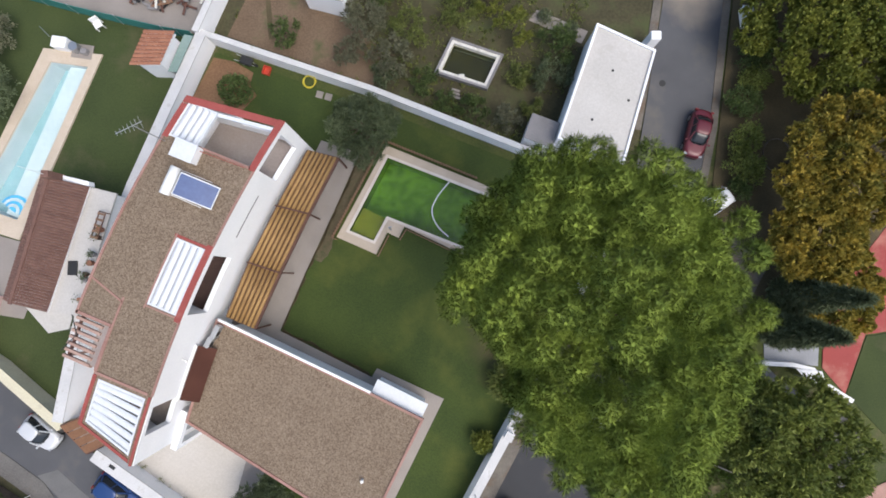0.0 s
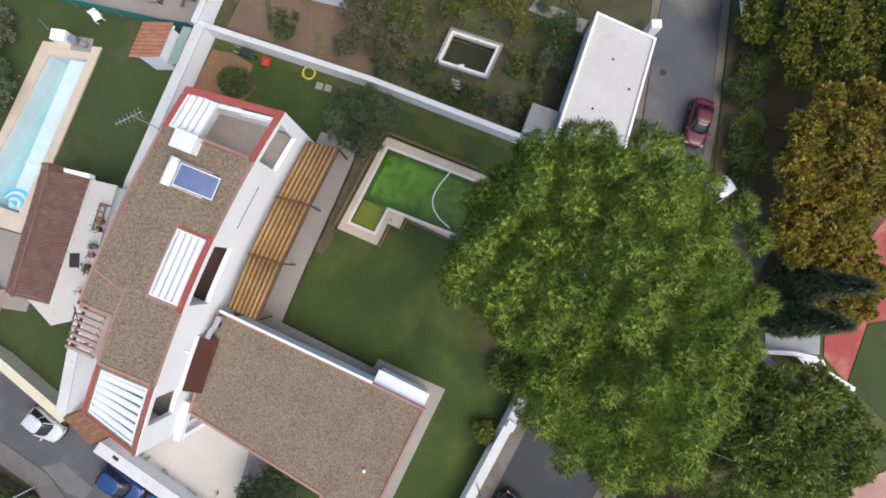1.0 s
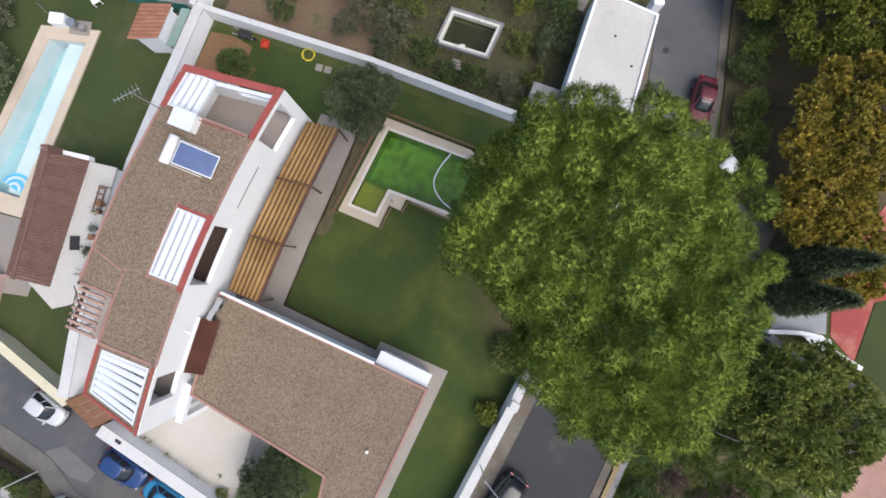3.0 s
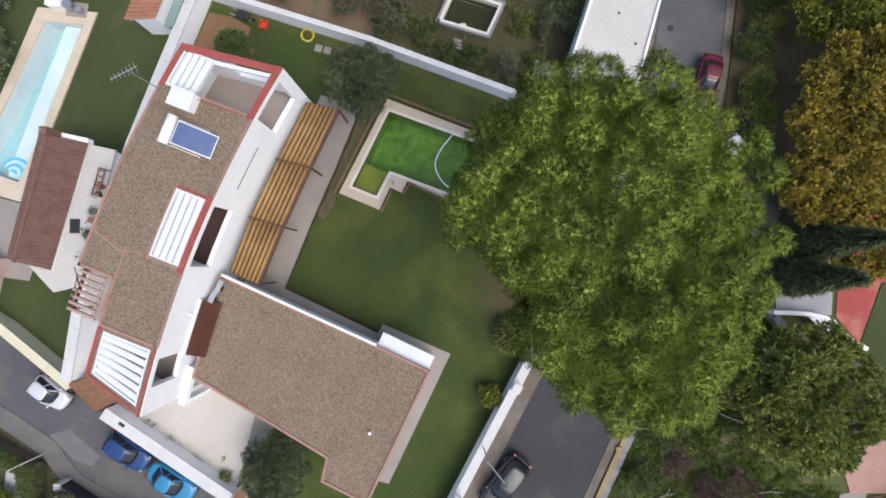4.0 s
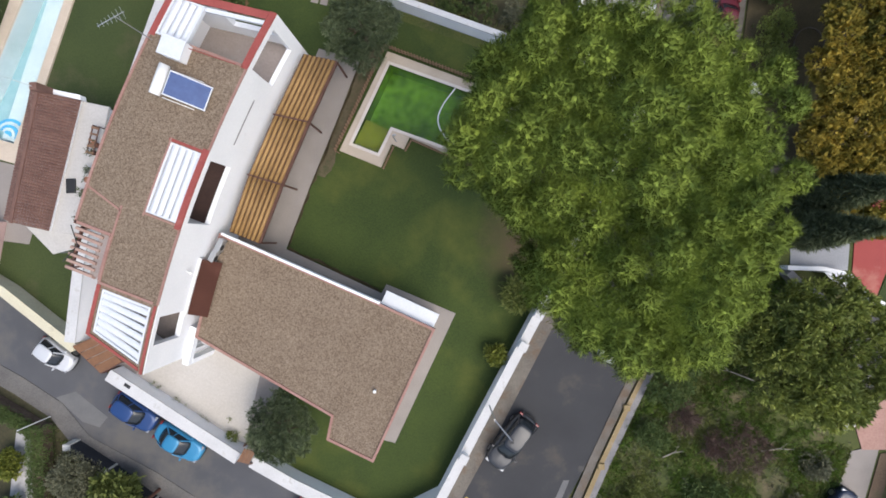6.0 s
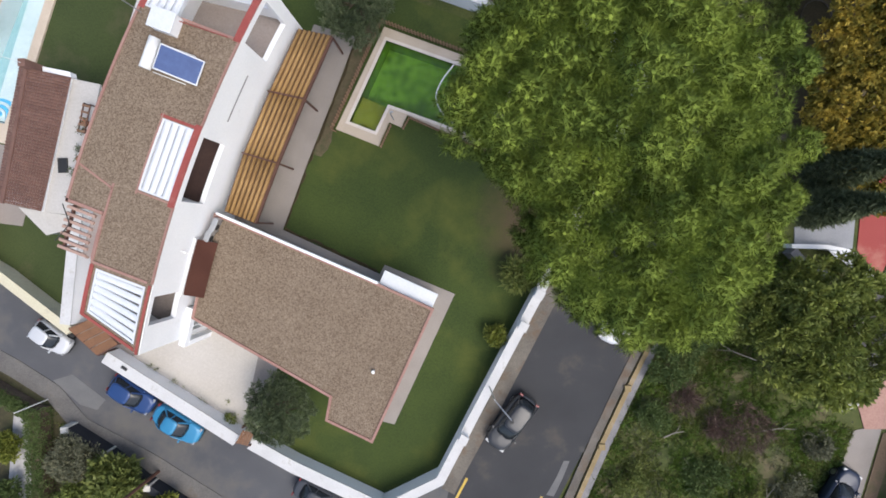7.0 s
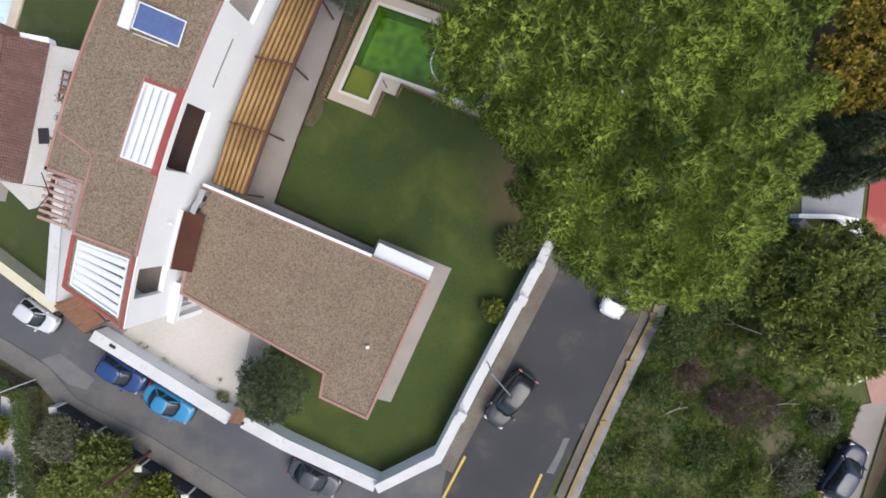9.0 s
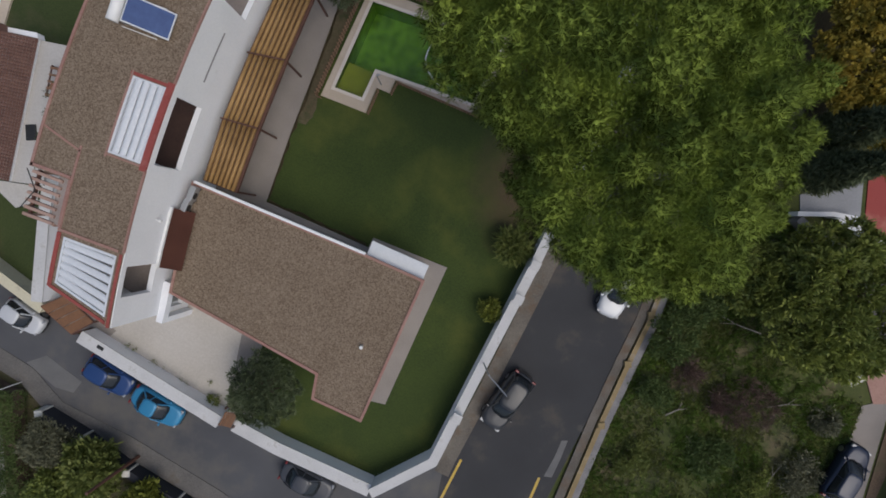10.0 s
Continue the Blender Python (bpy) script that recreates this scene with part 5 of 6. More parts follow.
tagged(part("road_patch", prism([(-27.0, -13.2), (-25.2, -14.9), (-24.0, -15.3), (-23.4, -14.6), (-25.6, -12.8)], -0.02, 0.01), PATCH), "pale patched asphalt", "patch", "", "structure")
manhole = thing("manhole_cover", (16.2, 14.6, 0), "round dark iron manhole cover in the road", "manhole")
part("cover", tube(bmesh.new(), (0, 0, -0.02), (0, 0, 0.012), 0.24, n=20), TRIM, manhole)
drain = thing("gully_grate", (8.9, -18.4, 0), "small dark gully grate", "drain")
part("grate", boxed((-0.2, -0.2, -0.02), (0.2, 0.2, 0.012)), TRIM, drain)
lamp_post = thing("street_lamp", (2.75, -13.6, 1.57), "slim grey street lamp bracket on the garden wall", "street lamp")
part("pole", tube(bmesh.new(), (0, 0, 0), (0.15, -0.1, 2.2), 0.05), METAL, lamp_post)
part("arm", tube(bmesh.new(), (0.15, -0.1, 2.2), (1.1, -1.2, 2.6), 0.04), METAL, lamp_post)
part("lantern", boxed((0.98, -1.38, 2.52), (1.2, -1.12, 2.62), 0.03), TRIM, lamp_post)
for x, y, n in ((4.9, -9.7, 1), (1.0, -16.8, 2), (5.95, -7.7, 3)):
    pier = thing("wall_pier", (x, y, 0), "white capped pier in the garden wall", "pier", "wall piers", 62)
    part("shaft", boxed((-0.24, -0.24, -0.1), (0.24, 0.24, 2.05), 0.02), WHITE, pier)
    part("cap", boxed((-0.29, -0.29, 2.05), (0.29, 0.29, 2.14), 0.02), COPING, pier)

# ---- the plot to the north ----
carport = thing("carport", (11.5, 13.5, 0), "flat white concrete carport roof with parapet", "carport")
CP = [(10.57, 17.37), (14.44, 15.58), (12.2, 7.9), (7.9, 9.6)]
local(carport, "roof", prism(shrink(CP, 0.1), 2.7, 2.95), SLAB)
local(carport, "parapet", slab(CP, [shrink(CP, 0.15)], 2.6, 3.08), WHITE)
local(carport, "wall", slab(shrink(CP, 0.05), [shrink(CP, 0.25)], -0.1, 2.7), WHITE)
for x, y in ((11.6, 14.2), (10.2, 10.9), (12.6, 12.2)):
    local(carport, "roof_drain", tube(bmesh.new(), (x, y, 2.95), (x, y, 2.97), 0.09, n=12), TRIM, "small dark roof outlet")
gate_post = thing("gate_pier", (15.0, 17.2, 0), "white gate pier at the carport corner", "pier")
part("shaft", boxed((-0.35, -0.3, -0.1), (0.35, 0.3, 1.9), 0.03), WHITE, gate_post)
side_shed = thing("small_outbuilding", (6.9, 10.6, 0), "small white outbuilding against the wall", "shed", turn=-20)
part("wall", boxed((-0.7, -0.9, -0.1), (1.2, 0.8, 1.9), 0.02), WHITE, side_shed)
part("roof", boxed((-0.75, -0.95, 1.9), (1.25, 0.85, 2.0), 0.02), GREYWALL, side_shed)
cistern = thing("water_cistern", (2.3, 15.8, 0), "old rectangular cistern with dark green water", "cistern")
CI = [(1.0, 17.7), (4.75, 16.45), (3.57, 13.9), (-0.2, 15.1)]
MOSSY = surface("mossy_white_rim", (0.5, 0.48, 0.42), (0.72, 0.7, 0.65), 0.85, 10, 1.2, 0.2, stain=(0.16, 0.14, 0.05), stain_size=1.3, stain_cut=0.55)
local(cistern, "outer_rim", slab(CI, [shrink(CI, 0.16)], -0.1, 0.42), GREYWALL)
local(cistern, "rim", slab(shrink(CI, 0.16), [shrink(CI, 0.36)], -0.6, 0.36), MOSSY)
local(cistern, "floor", prism(shrink(CI, 0.4), -0.7, -0.6), surface("cistern_mud", (0.022, 0.022, 0.01), (0.055, 0.052, 0.016), 0.9, 4, 0.8, 0.2))
local(cistern, "water", prism(shrink(CI, 0.42), 0.1, 0.11), water("murky_water", (0.6, 0.62, 0.4), 0.08)).visible_shadow = False
local(cistern, "step_block", boxed((1.55, 14.65, -0.6), (1.95, 15.0, 0.38), 0.02), MOSSY)
bench = thing("concrete_blocks", (1.4, 13.6, 0), "loose pale concrete blocks beside the cistern", "blocks", turn=-18)
for i in range(3):
    part("block", boxed((-0.45, -0.3 + 0.24 * i, 0), (0.35 - 0.1 * i, -0.12 + 0.24 * i, 0.16), 0.015), CONCRETE, bench)
outhouse = thing("outhouse", (-7.3, 21.4, 0), "white flat outhouse at the edge of the plot", "shed", turn=-14)
part("wall", boxed((-1.6, -1.9, -0.1), (1.3, 2.2, 2.2), 0.02), WHITE, outhouse)
part("roof", boxed((-1.7, -2.0, 2.2), (1.4, 2.3, 2.32), 0.02), SLAB, outhouse)
sheet("gravel_strip", [(6.6, 19.2), (7.2, 20.0), (10.9, 18.4), (10.4, 17.5)], 0.0, CONCRETE, "pale paved strip with round bushes", "path")
sheet("soil_bed", [(-15.2, 17.8), (-13.3, 22), (-6.6, 19.6), (-4.0, 16.8), (-4.6, 14.2)], -0.02, DIRT, "bare dug soil with weeds", "ground")
tagged(part("soil_path", strip([(-12.5, 22), (-12.0, 17.6)], 0.35, -0.05, 0.0), LITTER), "dark trodden path in the soil", "path", "", "structure")
boundary("wall_northwest", [(-16.7, 17.3), (-14.6, 22.5), (-13, 27)], "white rendered plot wall", 1.6, 0.35)
for i, (x, y, r, h, m, lab) in enumerate((
        (-10.9, 17.9, 1.0, 1.5, SHRUB, "rounded green shrub in bare soil"), (-5.2, 18.4, 1.6, 2.4, GREYSHRUB, "dusty grey-green shrub with pale tips"),
        (-3.4, 16.2, 1.5, 2.0, GREYSHRUB, "dusty straggling shrub in the soil"), (-1.9, 18.2, 1.3, 2.0, WEEDS, "overgrown green shrub in the soil"), (-6.1, 16.4, 1.1, 1.4, GREYSHRUB, "pale dry shrub in the soil"),
        (-1.0, 14.4, 0.9, 1.2, SHRUB, "blue-green shrub by the wall"), (-3.6, 14.9, 0.9, 1.3, OLIVE, "dark shrub by the wall"), (0.6, 13.0, 0.8, 1.1, SHRUB, "leafy green shrub in the soil"),
        (2.5, 12.3, 1.0, 1.3, SHRUB, "leafy green shrub by the wall"), (4.9, 11.8, 0.9, 1.5, GREYSHRUB, "dry straw-coloured bush in bare soil"), (5.4, 18.2, 1.2, 2.2, MIXEDLEAF, "yellow-flecked fruit bush beside the cistern"),
        (8.4, 17.0, 1.3, 2.2, SHRUB, "green bush beside the carport"), (8.0, 14.7, 1.1, 1.8, OLIVE, "grey-green bush beside the carport"), (5.9, 14.9, 0.8, 1.2, WEEDS, "low weedy bush in the soil"),
        (1.6, 19.8, 1.2, 1.6, WEEDS, "low green bush in the soil"), (-3.6, 20.6, 1.4, 2.0, SHRUB, "leafy bush in the soil"), (3.6, 20.5, 1.2, 1.8, MIXEDLEAF, "yellow-green bush in the soil"), (6.8, 12.6, 0.7, 1.0, WEEDS, "low weedy bush in the soil"))):
    leafy("garden_shrub", (x, y, -0.05), clumps(r * 1.05, h, 9, 0.42 * r, 20 + i, h * 0.25), int(120 * r * r) + 40, 11, (1, 0.11), m, lab, "shrub", "shrubs in the kitchen garden", 0.0, 20 + i, 0.9, -0.6, 0.24, True)
for x, y in ((7.7, 19.3), (9.6, 18.4)):
    leafy("round_bush", (x, y, -0.05), ball(0.38, 0.6, 5, 0.5, 60), 110, 8, (0.1, 0.03), CYPRESS, "small round dark clipped bush", "shrub", "round bushes", 0.0, 60, 0.5)
reel = thing("garden_hose", (-9.2, 14.45, 0.02), "coiled yellow garden hose on the lawn", "hose")
YH = plain("yellow_hose", (0.6, 0.5, 0.05), 0.5)
for i in range(5):
    cu = bpy.data.curves.new("coil", "CURVE")
    cu.dimensions, cu.bevel_depth = "3D", 0.02
    sp = cu.splines.new("NURBS")
    sp.points.add(7)
    for k, q in enumerate(sp.points):
        a = k * 6.283 / 8
        q.co = ((0.46 + 0.05 * (i % 2)) * math.cos(a) + 0.03 * i, (0.44 + 0.05 * (i % 3)) * math.sin(a), 0.03 + 0.03 * i, 1)
    sp.use_cyclic_u = True
    cu.materials.append(YH)
    new("coil", cu).parent = reel
slabs_ = thing("stepping_slabs", (-8.3, 13.5, 0.02), "two grey stepping slabs on the lawn", "slabs", turn=-15)
for x in (-0.35, 0.3):
    part("slab", boxed((x, -0.25, 0), (x + 0.5, 0.25, 0.05), 0.01), CONCRETE, slabs_)
barrow = thing("wheelbarrow", (-13.5, 15.75, 0), "black barrow tray leaning near the wall", "wheelbarrow", turn=-20)
part("tray", boxed((-0.5, -0.3, 0.35), (0.4, 0.3, 0.6), 0.08), TRIM, barrow)
part("wheel", tube(bmesh.new(), (0.55, -0.05, 0.18), (0.55, 0.05, 0.18), 0.18, n=14), TYRE, barrow)
for y in (-0.22, 0.22):
    part("handle", tube(bmesh.new(), (0.5, y * 0.4, 0.2), (-0.9, y, 0.5), 0.025), METAL, barrow)
    part("leg", tube(bmesh.new(), (-0.35, y, 0.0), (-0.3, y, 0.4), 0.025), METAL, barrow)
stool = thing("red_crate", (-12.2, 15.2, 0.02), "small red plastic crate on the grass", "crate", turn=-15)
REDP = plain("red_plastic", (0.5, 0.06, 0.03), 0.5)
part("base", boxed((-0.25, -0.3, 0), (0.25, 0.3, 0.05)), REDP, stool)
for a, b in (((-0.25, -0.3, 0.05), (-0.2, 0.3, 0.3)), ((0.2, -0.3, 0.05), (0.25, 0.3, 0.3)), ((-0.2, -0.3, 0.05), (0.2, -0.25, 0.3)), ((-0.2, 0.25, 0.05), (0.2, 0.3, 0.3))):
    part("side", boxed(a, b), REDP, stool)

# ---- the plot to the west ----
w_pool = thing("neighbour_pool", (-28, 10, 0), "long pale blue swimming pool with stone surround", "pool")
WO = [(-28.3, 16.75), (-24.05, 16.3), (-27.1, 8.2), (-29.2, 2.9), (-34.0, 4.3), (-31.4, 9.1)]
WI = W_POOL_IN
PALEBLUE = surface("pale_pool_lining", (0.42, 0.48, 0.5), (0.52, 0.57, 0.59), 0.6, 4, 0.5, 0.05)
AQUA = surface("aqua_pool_lining", (0.2, 0.35, 0.38), (0.28, 0.42, 0.45), 0.6, 4, 0.5, 0.05)
STEPBLUE = surface("blue_step_lining", (0.05, 0.3, 0.55), (0.08, 0.4, 0.62), 0.6, 4, 0.8, 0.05)
local(w_pool, "coping", slab(WO, [WI], -0.1, 0.1), STONE)
local(w_pool, "basin", slab(shrink(WI, -0.15), [shrink(WI, 0.02)], -1.4, -0.02), PALEBLUE)
local(w_pool, "floor", prism(shrink(WI, 0.0), -1.5, -1.35), AQUA)
local(w_pool, "ledge", prism([(-26.6, 15.55), (-25.1, 15.35), (-28.05, 7.6), (-29.4, 4.4), (-30.6, 4.8), (-29.0, 9.2)], -1.34, -0.35), PALEBLUE)
for i in range(5):
    r = 1.15 - 0.22 * i
    ring = [(-30.0 + r * math.cos(a * 0.3927 - 0.6), 5.0 + r * math.sin(a * 0.3927 - 0.6)) for a in range(9)]
    local(w_pool, "round_step", prism(ring, -0.34, -0.3 + 0.05 * i), STEPBLUE if i % 2 == 0 else PALEBLUE)
local(w_pool, "water", prism(shrink(WI, 0.0), -0.08, -0.07), water("clear_pool_water", (0.9, 0.97, 0.98))).visible_shadow = False
pump = thing("pump_house", (-26.6, 16.9, 0), "white pump housing at the pool head", "pump", turn=-8)
part("cabinet", boxed((-0.7, -0.4, 0), (0.35, 0.4, 0.75), 0.04), WHITE, pump)
part("filter", tube(bmesh.new(), (0.85, -0.15, 0), (0.85, -0.15, 0.7), 0.32, n=16), METAL, pump)
part("tray", boxed((0.4, -0.75, 0.02), (1.9, 0.3, 0.12), 0.02), CONCRETE, pump)
part("motor", boxed((1.25, -0.5, 0.12), (1.7, -0.1, 0.5), 0.05), GREYWALL, pump)
part("pipe", tube(bmesh.new(), (-0.7, 0.2, 0.9), (-1.9, 1.0, 0.5), 0.025), METAL, pump)
sheet("pool_deck", [(-33.8, 4.0), (-29.2, 2.8), (-27.6, 0.4), (-28.6, -2.6), (-36, -1.5)], 0.0, CONCRETE, "grey concrete deck beside the pool", "patio")


def tiled_slope(owner, a, b, c, d, cols, rows, material, up=0.07):
    """Rows of overlapping curved clay tiles on the slope a-b (ridge) to d-c (eave), joined as one covering."""
    a, b, c, d = (Vector(v) for v in (a, b, c, d))
    nrm = (b - a).cross(d - a).normalized()
    nrm = nrm if nrm.z > 0 else -nrm
    verts, faces = [], []
    for i in range(cols):
        for j in range(rows):
            u0, u1, v0, v1 = i / cols, (i + 0.97) / cols, j / rows, (j + 1.12) / rows
            base = len(verts)
            for v, lift in ((v0, 0.0), (min(v1, 1.02), 0.04)):
                for k in range(5):
                    u = u0 + (u1 - u0) * k / 4
                    p = a.lerp(b, u).lerp(d.lerp(c, u), v)
                    verts.append(p + nrm * (up * math.sin(3.14159 * k / 4) + lift))
            faces += [(base + k, base + k + 1, base + 6 + k, base + 5 + k) for k in range(4)]
    ob = new("tiles", mesh_from("tiles", verts, faces, material, True))
    ob.parent = owner
    ob.matrix_parent_inverse = owner.matrix_world.inverted()
    return tagged(ob, "", "", "", "stuff")


hut = thing("garden_hut", (-19, 15.6, 0), "small white hut with orange clay tile roof", "hut")
HT = [(-20.3, 14.6), (-18.5, 14.55), (-17.6, 16.7), (-19.5, 16.85)]
local(hut, "wall", slab(shrink(HT, 0.12), [shrink(HT, 0.3)], -0.1, 2.3), WHITE)
local(hut, "roof", prism(HT, 2.25, 2.38), WHITE)
tiled_slope(hut, (-18.35, 14.45, 2.62), (-17.45, 16.8, 2.62), (-19.55, 16.95, 2.45), (-20.45, 14.5, 2.45), 9, 6, TILE)
lean_to = thing("lean_to_roof", (-17.9, 15.8, 0), "grey-green corrugated sheet lean-to roof", "lean-to")
SHEETGREEN = surface("green_sheet", (0.16, 0.24, 0.22), (0.25, 0.33, 0.3), 0.5, 10, 1.0, 0.1)
local(lean_to, "sheet", prism([(-18.35, 14.4), (-17.75, 14.35), (-16.75, 16.9), (-17.35, 17.0)], 1.7, 1.75), SHEETGREEN)
for x, y in ((-18.1, 14.5), (-17.0, 16.8)):
    local(lean_to, "post", bar(bmesh.new(), (x, y, 0), (x, y, 1.7), 0.08, 0.08, (1, 0, 0)), METAL)
screen = thing("green_mesh_fence", (-22, 18.6, 0), "teal mesh screening along the plot edge", "fence")
TEAL = surface("teal_mesh", (0.03, 0.17, 0.15), (0.05, 0.24, 0.2), 0.7, 20, 1.0, 0.1)
SL = [(-30.5, 20.6), (-26.0, 19.4), (-19.4, 17.9), (-17.4, 17.6)]
local(screen, "mesh", strip(SL, 0.03, 0.05, 1.1), TEAL)
for a, b in zip(SL[:-1], SL[1:]):
    for f in (0, 0.5):
        p = Vector(a).lerp(Vector(b), f)
        local(screen, "post", bar(bmesh.new(), (p.x, p.y, -0.1), (p.x, p.y, 1.2), 0.06, 0.06, (1, 0, 0)), METAL)
sheet("back_lane", [(-31, 20.9), (-26.0, 19.7), (-17.2, 17.9), (-15.4, 22), (-16, 27), (-31, 28)], -0.01, CONCRETE, "grey dusty yard behind the plots", "ground")
pile = thing("scrap_heap", (-18.6, 20.4, 0), "heap of old boards and scrap", "scrap")
pr = np.random.default_rng(41)
for i in range(46):
    c = Vector((pr.normal() * 1.7 - 1.2, pr.normal() * 0.4 + 0.1, 0.08 + 0.012 * i))
    d = Vector((pr.normal(), pr.normal(), 0.1 * pr.normal())).normalized() * pr.uniform(0.3, 0.7)
    part("board", bar(bmesh.new(), c - d, c + d, 0.16, 0.04), (PICKET, TRIM, BEAM, GREYWALL, BEAM, MOSSY)[i % 6], pile)
chair = thing("sun_chair", (-24.3, 18.4, 0), "white plastic garden chair on the grass", "chair", turn=30)
part("seat", boxed((-0.3, -0.28, 0.36), (0.3, 0.28, 0.42), 0.03), PIPE, chair)
part("backrest", boxed((-0.3, 0.24, 0.42), (0.3, 0.32, 0.85), 0.03), PIPE, chair)
for x in (-0.26, 0.26):
    for y in (-0.24, 0.24):
        part("leg", boxed((x - 0.03, y - 0.03, 0), (x + 0.03, y + 0.03, 0.36)), PIPE, chair)

cottage = thing("neighbour_house", (-23.5, 2.5, 0), "low white house with weathered brown tile roof", "house")
NF = [(-24.9, 6.75), (-20.4, 5.7), (-22.45, -2.15), (-26.8, -1.15)]
local(cottage, "wall", slab(shrink(NF, 0.1), [shrink(NF, 0.35)], -0.1, 3.1), WHITE)
local(cottage, "flat_roof", prism([(-22.1, 6.1), (-20.4, 5.7), (-22.45, -2.15), (-24.3, -1.85)], 3.1, 3.25), SLAB)
local(cottage, "roof_base", prism([(-24.9, 6.75), (-22.05, 6.1), (-24.25, -1.85), (-26.8, -1.15)], 3.1, 3.4), WHITE)
tiled_slope(cottage, (-24.2, 6.55, 4.0), (-26.1, -1.3, 4.0), (-24.2, -1.88, 3.48), (-21.95, 6.08, 3.48), 44, 15, TILE_DULL, 0.04)
tiled_slope(cottage, (-26.1, -1.3, 4.0), (-24.2, 6.55, 4.0), (-24.95, 6.75, 3.6), (-26.85, -1.1, 3.6), 44, 5, TILE_DULL, 0.04)
local(cottage, "ridge", bar(bmesh.new(), (-24.2, 6.6, 4.02), (-26.1, -1.35, 4.02), 0.2, 0.12), TILE_DULL)
local(cottage, "gable", prism([(-24.9, 6.75), (-21.95, 6.1), (-22.0, 6.4), (-24.85, 7.05)], 3.05, 3.55), WHITE)
local(cottage, "roof_hatch", boxed((-23.2, 0.45, 3.2), (-22.6, 1.35, 3.34), 0.02), TRIM, "dark roof hatch")
local(cottage, "chimney", boxed((-24.1, 6.4, 3.3), (-23.65, 6.85, 4.75), 0.02), TILE_DULL)
local(cottage, "aerial", tube(bmesh.new(), (-23.9, 6.6, 4.75), (-25.0, 6.95, 5.4), 0.02), METAL)
porch = thing("porch_canopy", (-25, -2.2, 0), "pale canvas canopy beside the cottage", "canopy")
local(porch, "canvas", prism([(-26.6, -1.5), (-23.4, -2.1), (-23.6, -3.0), (-24.9, -3.3)], 2.35, 2.4), SLAB)
for x, y in ((-23.6, -2.9), (-24.9, -3.2), (-26.4, -1.6)):
    local(porch, "post", bar(bmesh.new(), (x, y, 0), (x, y, 2.35), 0.06, 0.06, (1, 0, 0)), METAL)
pot_rng = np.random.default_rng(310)
for i, f in enumerate((0.3, 0.36, 0.5, 0.57, 0.66, 0.7, 0.86)):
    x, y = -20.55 - 2.05 * f + pot_rng.uniform(-0.12, 0.12), 5.7 - 7.85 * f
    k = pot_rng.uniform(0.7, 1.25)
    pot = thing("plant_pot", (x, y, 3.25), "clay pot with a straggling plant", "plant pot", "pots by the party wall")
    part("pot", tube(bmesh.new(), (0, 0, 0), (0, 0, 0.34 * k), 0.12 * k, 0.17 * k, 12), (TILE, BEAM, GREYWALL)[i % 3], pot)
    n = 4 + 5 * (i % 3)
    new("leaves", leaf_mesh("leaves", pot_rng.normal(size=(n, 3)) * np.array((0.12, 0.12, 0.1)) + np.array((0, 0, 0.45)), np.full(n, 0.12), 7, 0.13, 0.03, OLIVE, pot_rng)).parent = pot
rack = thing("plant_rack", (-21.15, 3.6, 3.25), "old dark timber rack on the flat roof", "rack", turn=75)
for y in (-0.2, 0.2):
    part("rail", boxed((-0.9, y - 0.03, 0.4), (0.9, y + 0.03, 0.46)), BEAM, rack)
for i in range(5):
    part("slat", boxed((-0.85 + 0.38 * i, -0.25, 0.46), (-0.72 + 0.38 * i, 0.25, 0.49)), PICKET, rack)
for x in (-0.85, 0.85):
    for y in (-0.2, 0.2):
        part("leg", boxed((x - 0.03, y - 0.03, 0), (x + 0.03, y + 0.03, 0.4)), BEAM, rack)
sheet("cottage_path", [(-20.5, 5.9), (-19.9, 5.2), (-22.3, -2.6), (-23.4, -2.6), (-22.85, -1.9)], 0.01, CONCRETE, "narrow concrete path beside the cottage", "path")
CREAM = surface("cream_render", (0.52, 0.47, 0.33), (0.64, 0.6, 0.45), 0.85, 9, 0.6, 0.15, stain=(0.4, 0.36, 0.28), stain_size=0.8, stain_cut=0.6)
cream = part("wall_west_street", strip([(-24.7, -9.6), (-29.5, -5.7), (-45.3, 4.1)], 0.55, -0.1, 1.15), CREAM)
tagged(cream, "cream rendered street wall", "wall", "", "structure")
part("coping", strip([(-24.7, -9.6), (-29.5, -5.7), (-45.3, 4.1)], 0.62, 1.15, 1.22), CREAM, cream)
shelf = thing("garden_store", (-30.9, -2.4, 0), "pinkish open garden store by the lawn", "store", turn=-12)
PINKW = surface("pink_render", (0.4, 0.27, 0.25), (0.5, 0.36, 0.33), 0.85, 9, 0.6, 0.15)
for a, b in (((-0.9, -1.5, 0), (-0.8, 1.5, 1.5)), ((0.4, -1.5, 0), (0.5, 1.5, 1.5)), ((-0.8, -1.5, 0), (0.4, -1.4, 1.5)), ((-0.8, -0.05, 0), (0.4, 0.05, 1.5)), ((-0.8, 1.4, 0), (0.4, 1.5, 1.5))):
    part("panel", boxed(a, b), PINKW, shelf)
leafy("grey_shrub", (-31.3, 13.0, 0), ball(2.0, 2.4, 6, 0.6, 71), 500, 9, (0.22, 0.05), OLIVE, "greyish shrub at the edge of the lawn", "shrub", "", 0.0, 71)
leafy("grey_shrub", (-31.6, 17.2, 0), ball(1.8, 2.2, 6, 0.6, 72), 420, 9, (0.22, 0.05), GREYSHRUB, "dusty shrub at the edge of the lawn", "shrub", "", 0.0, 72)

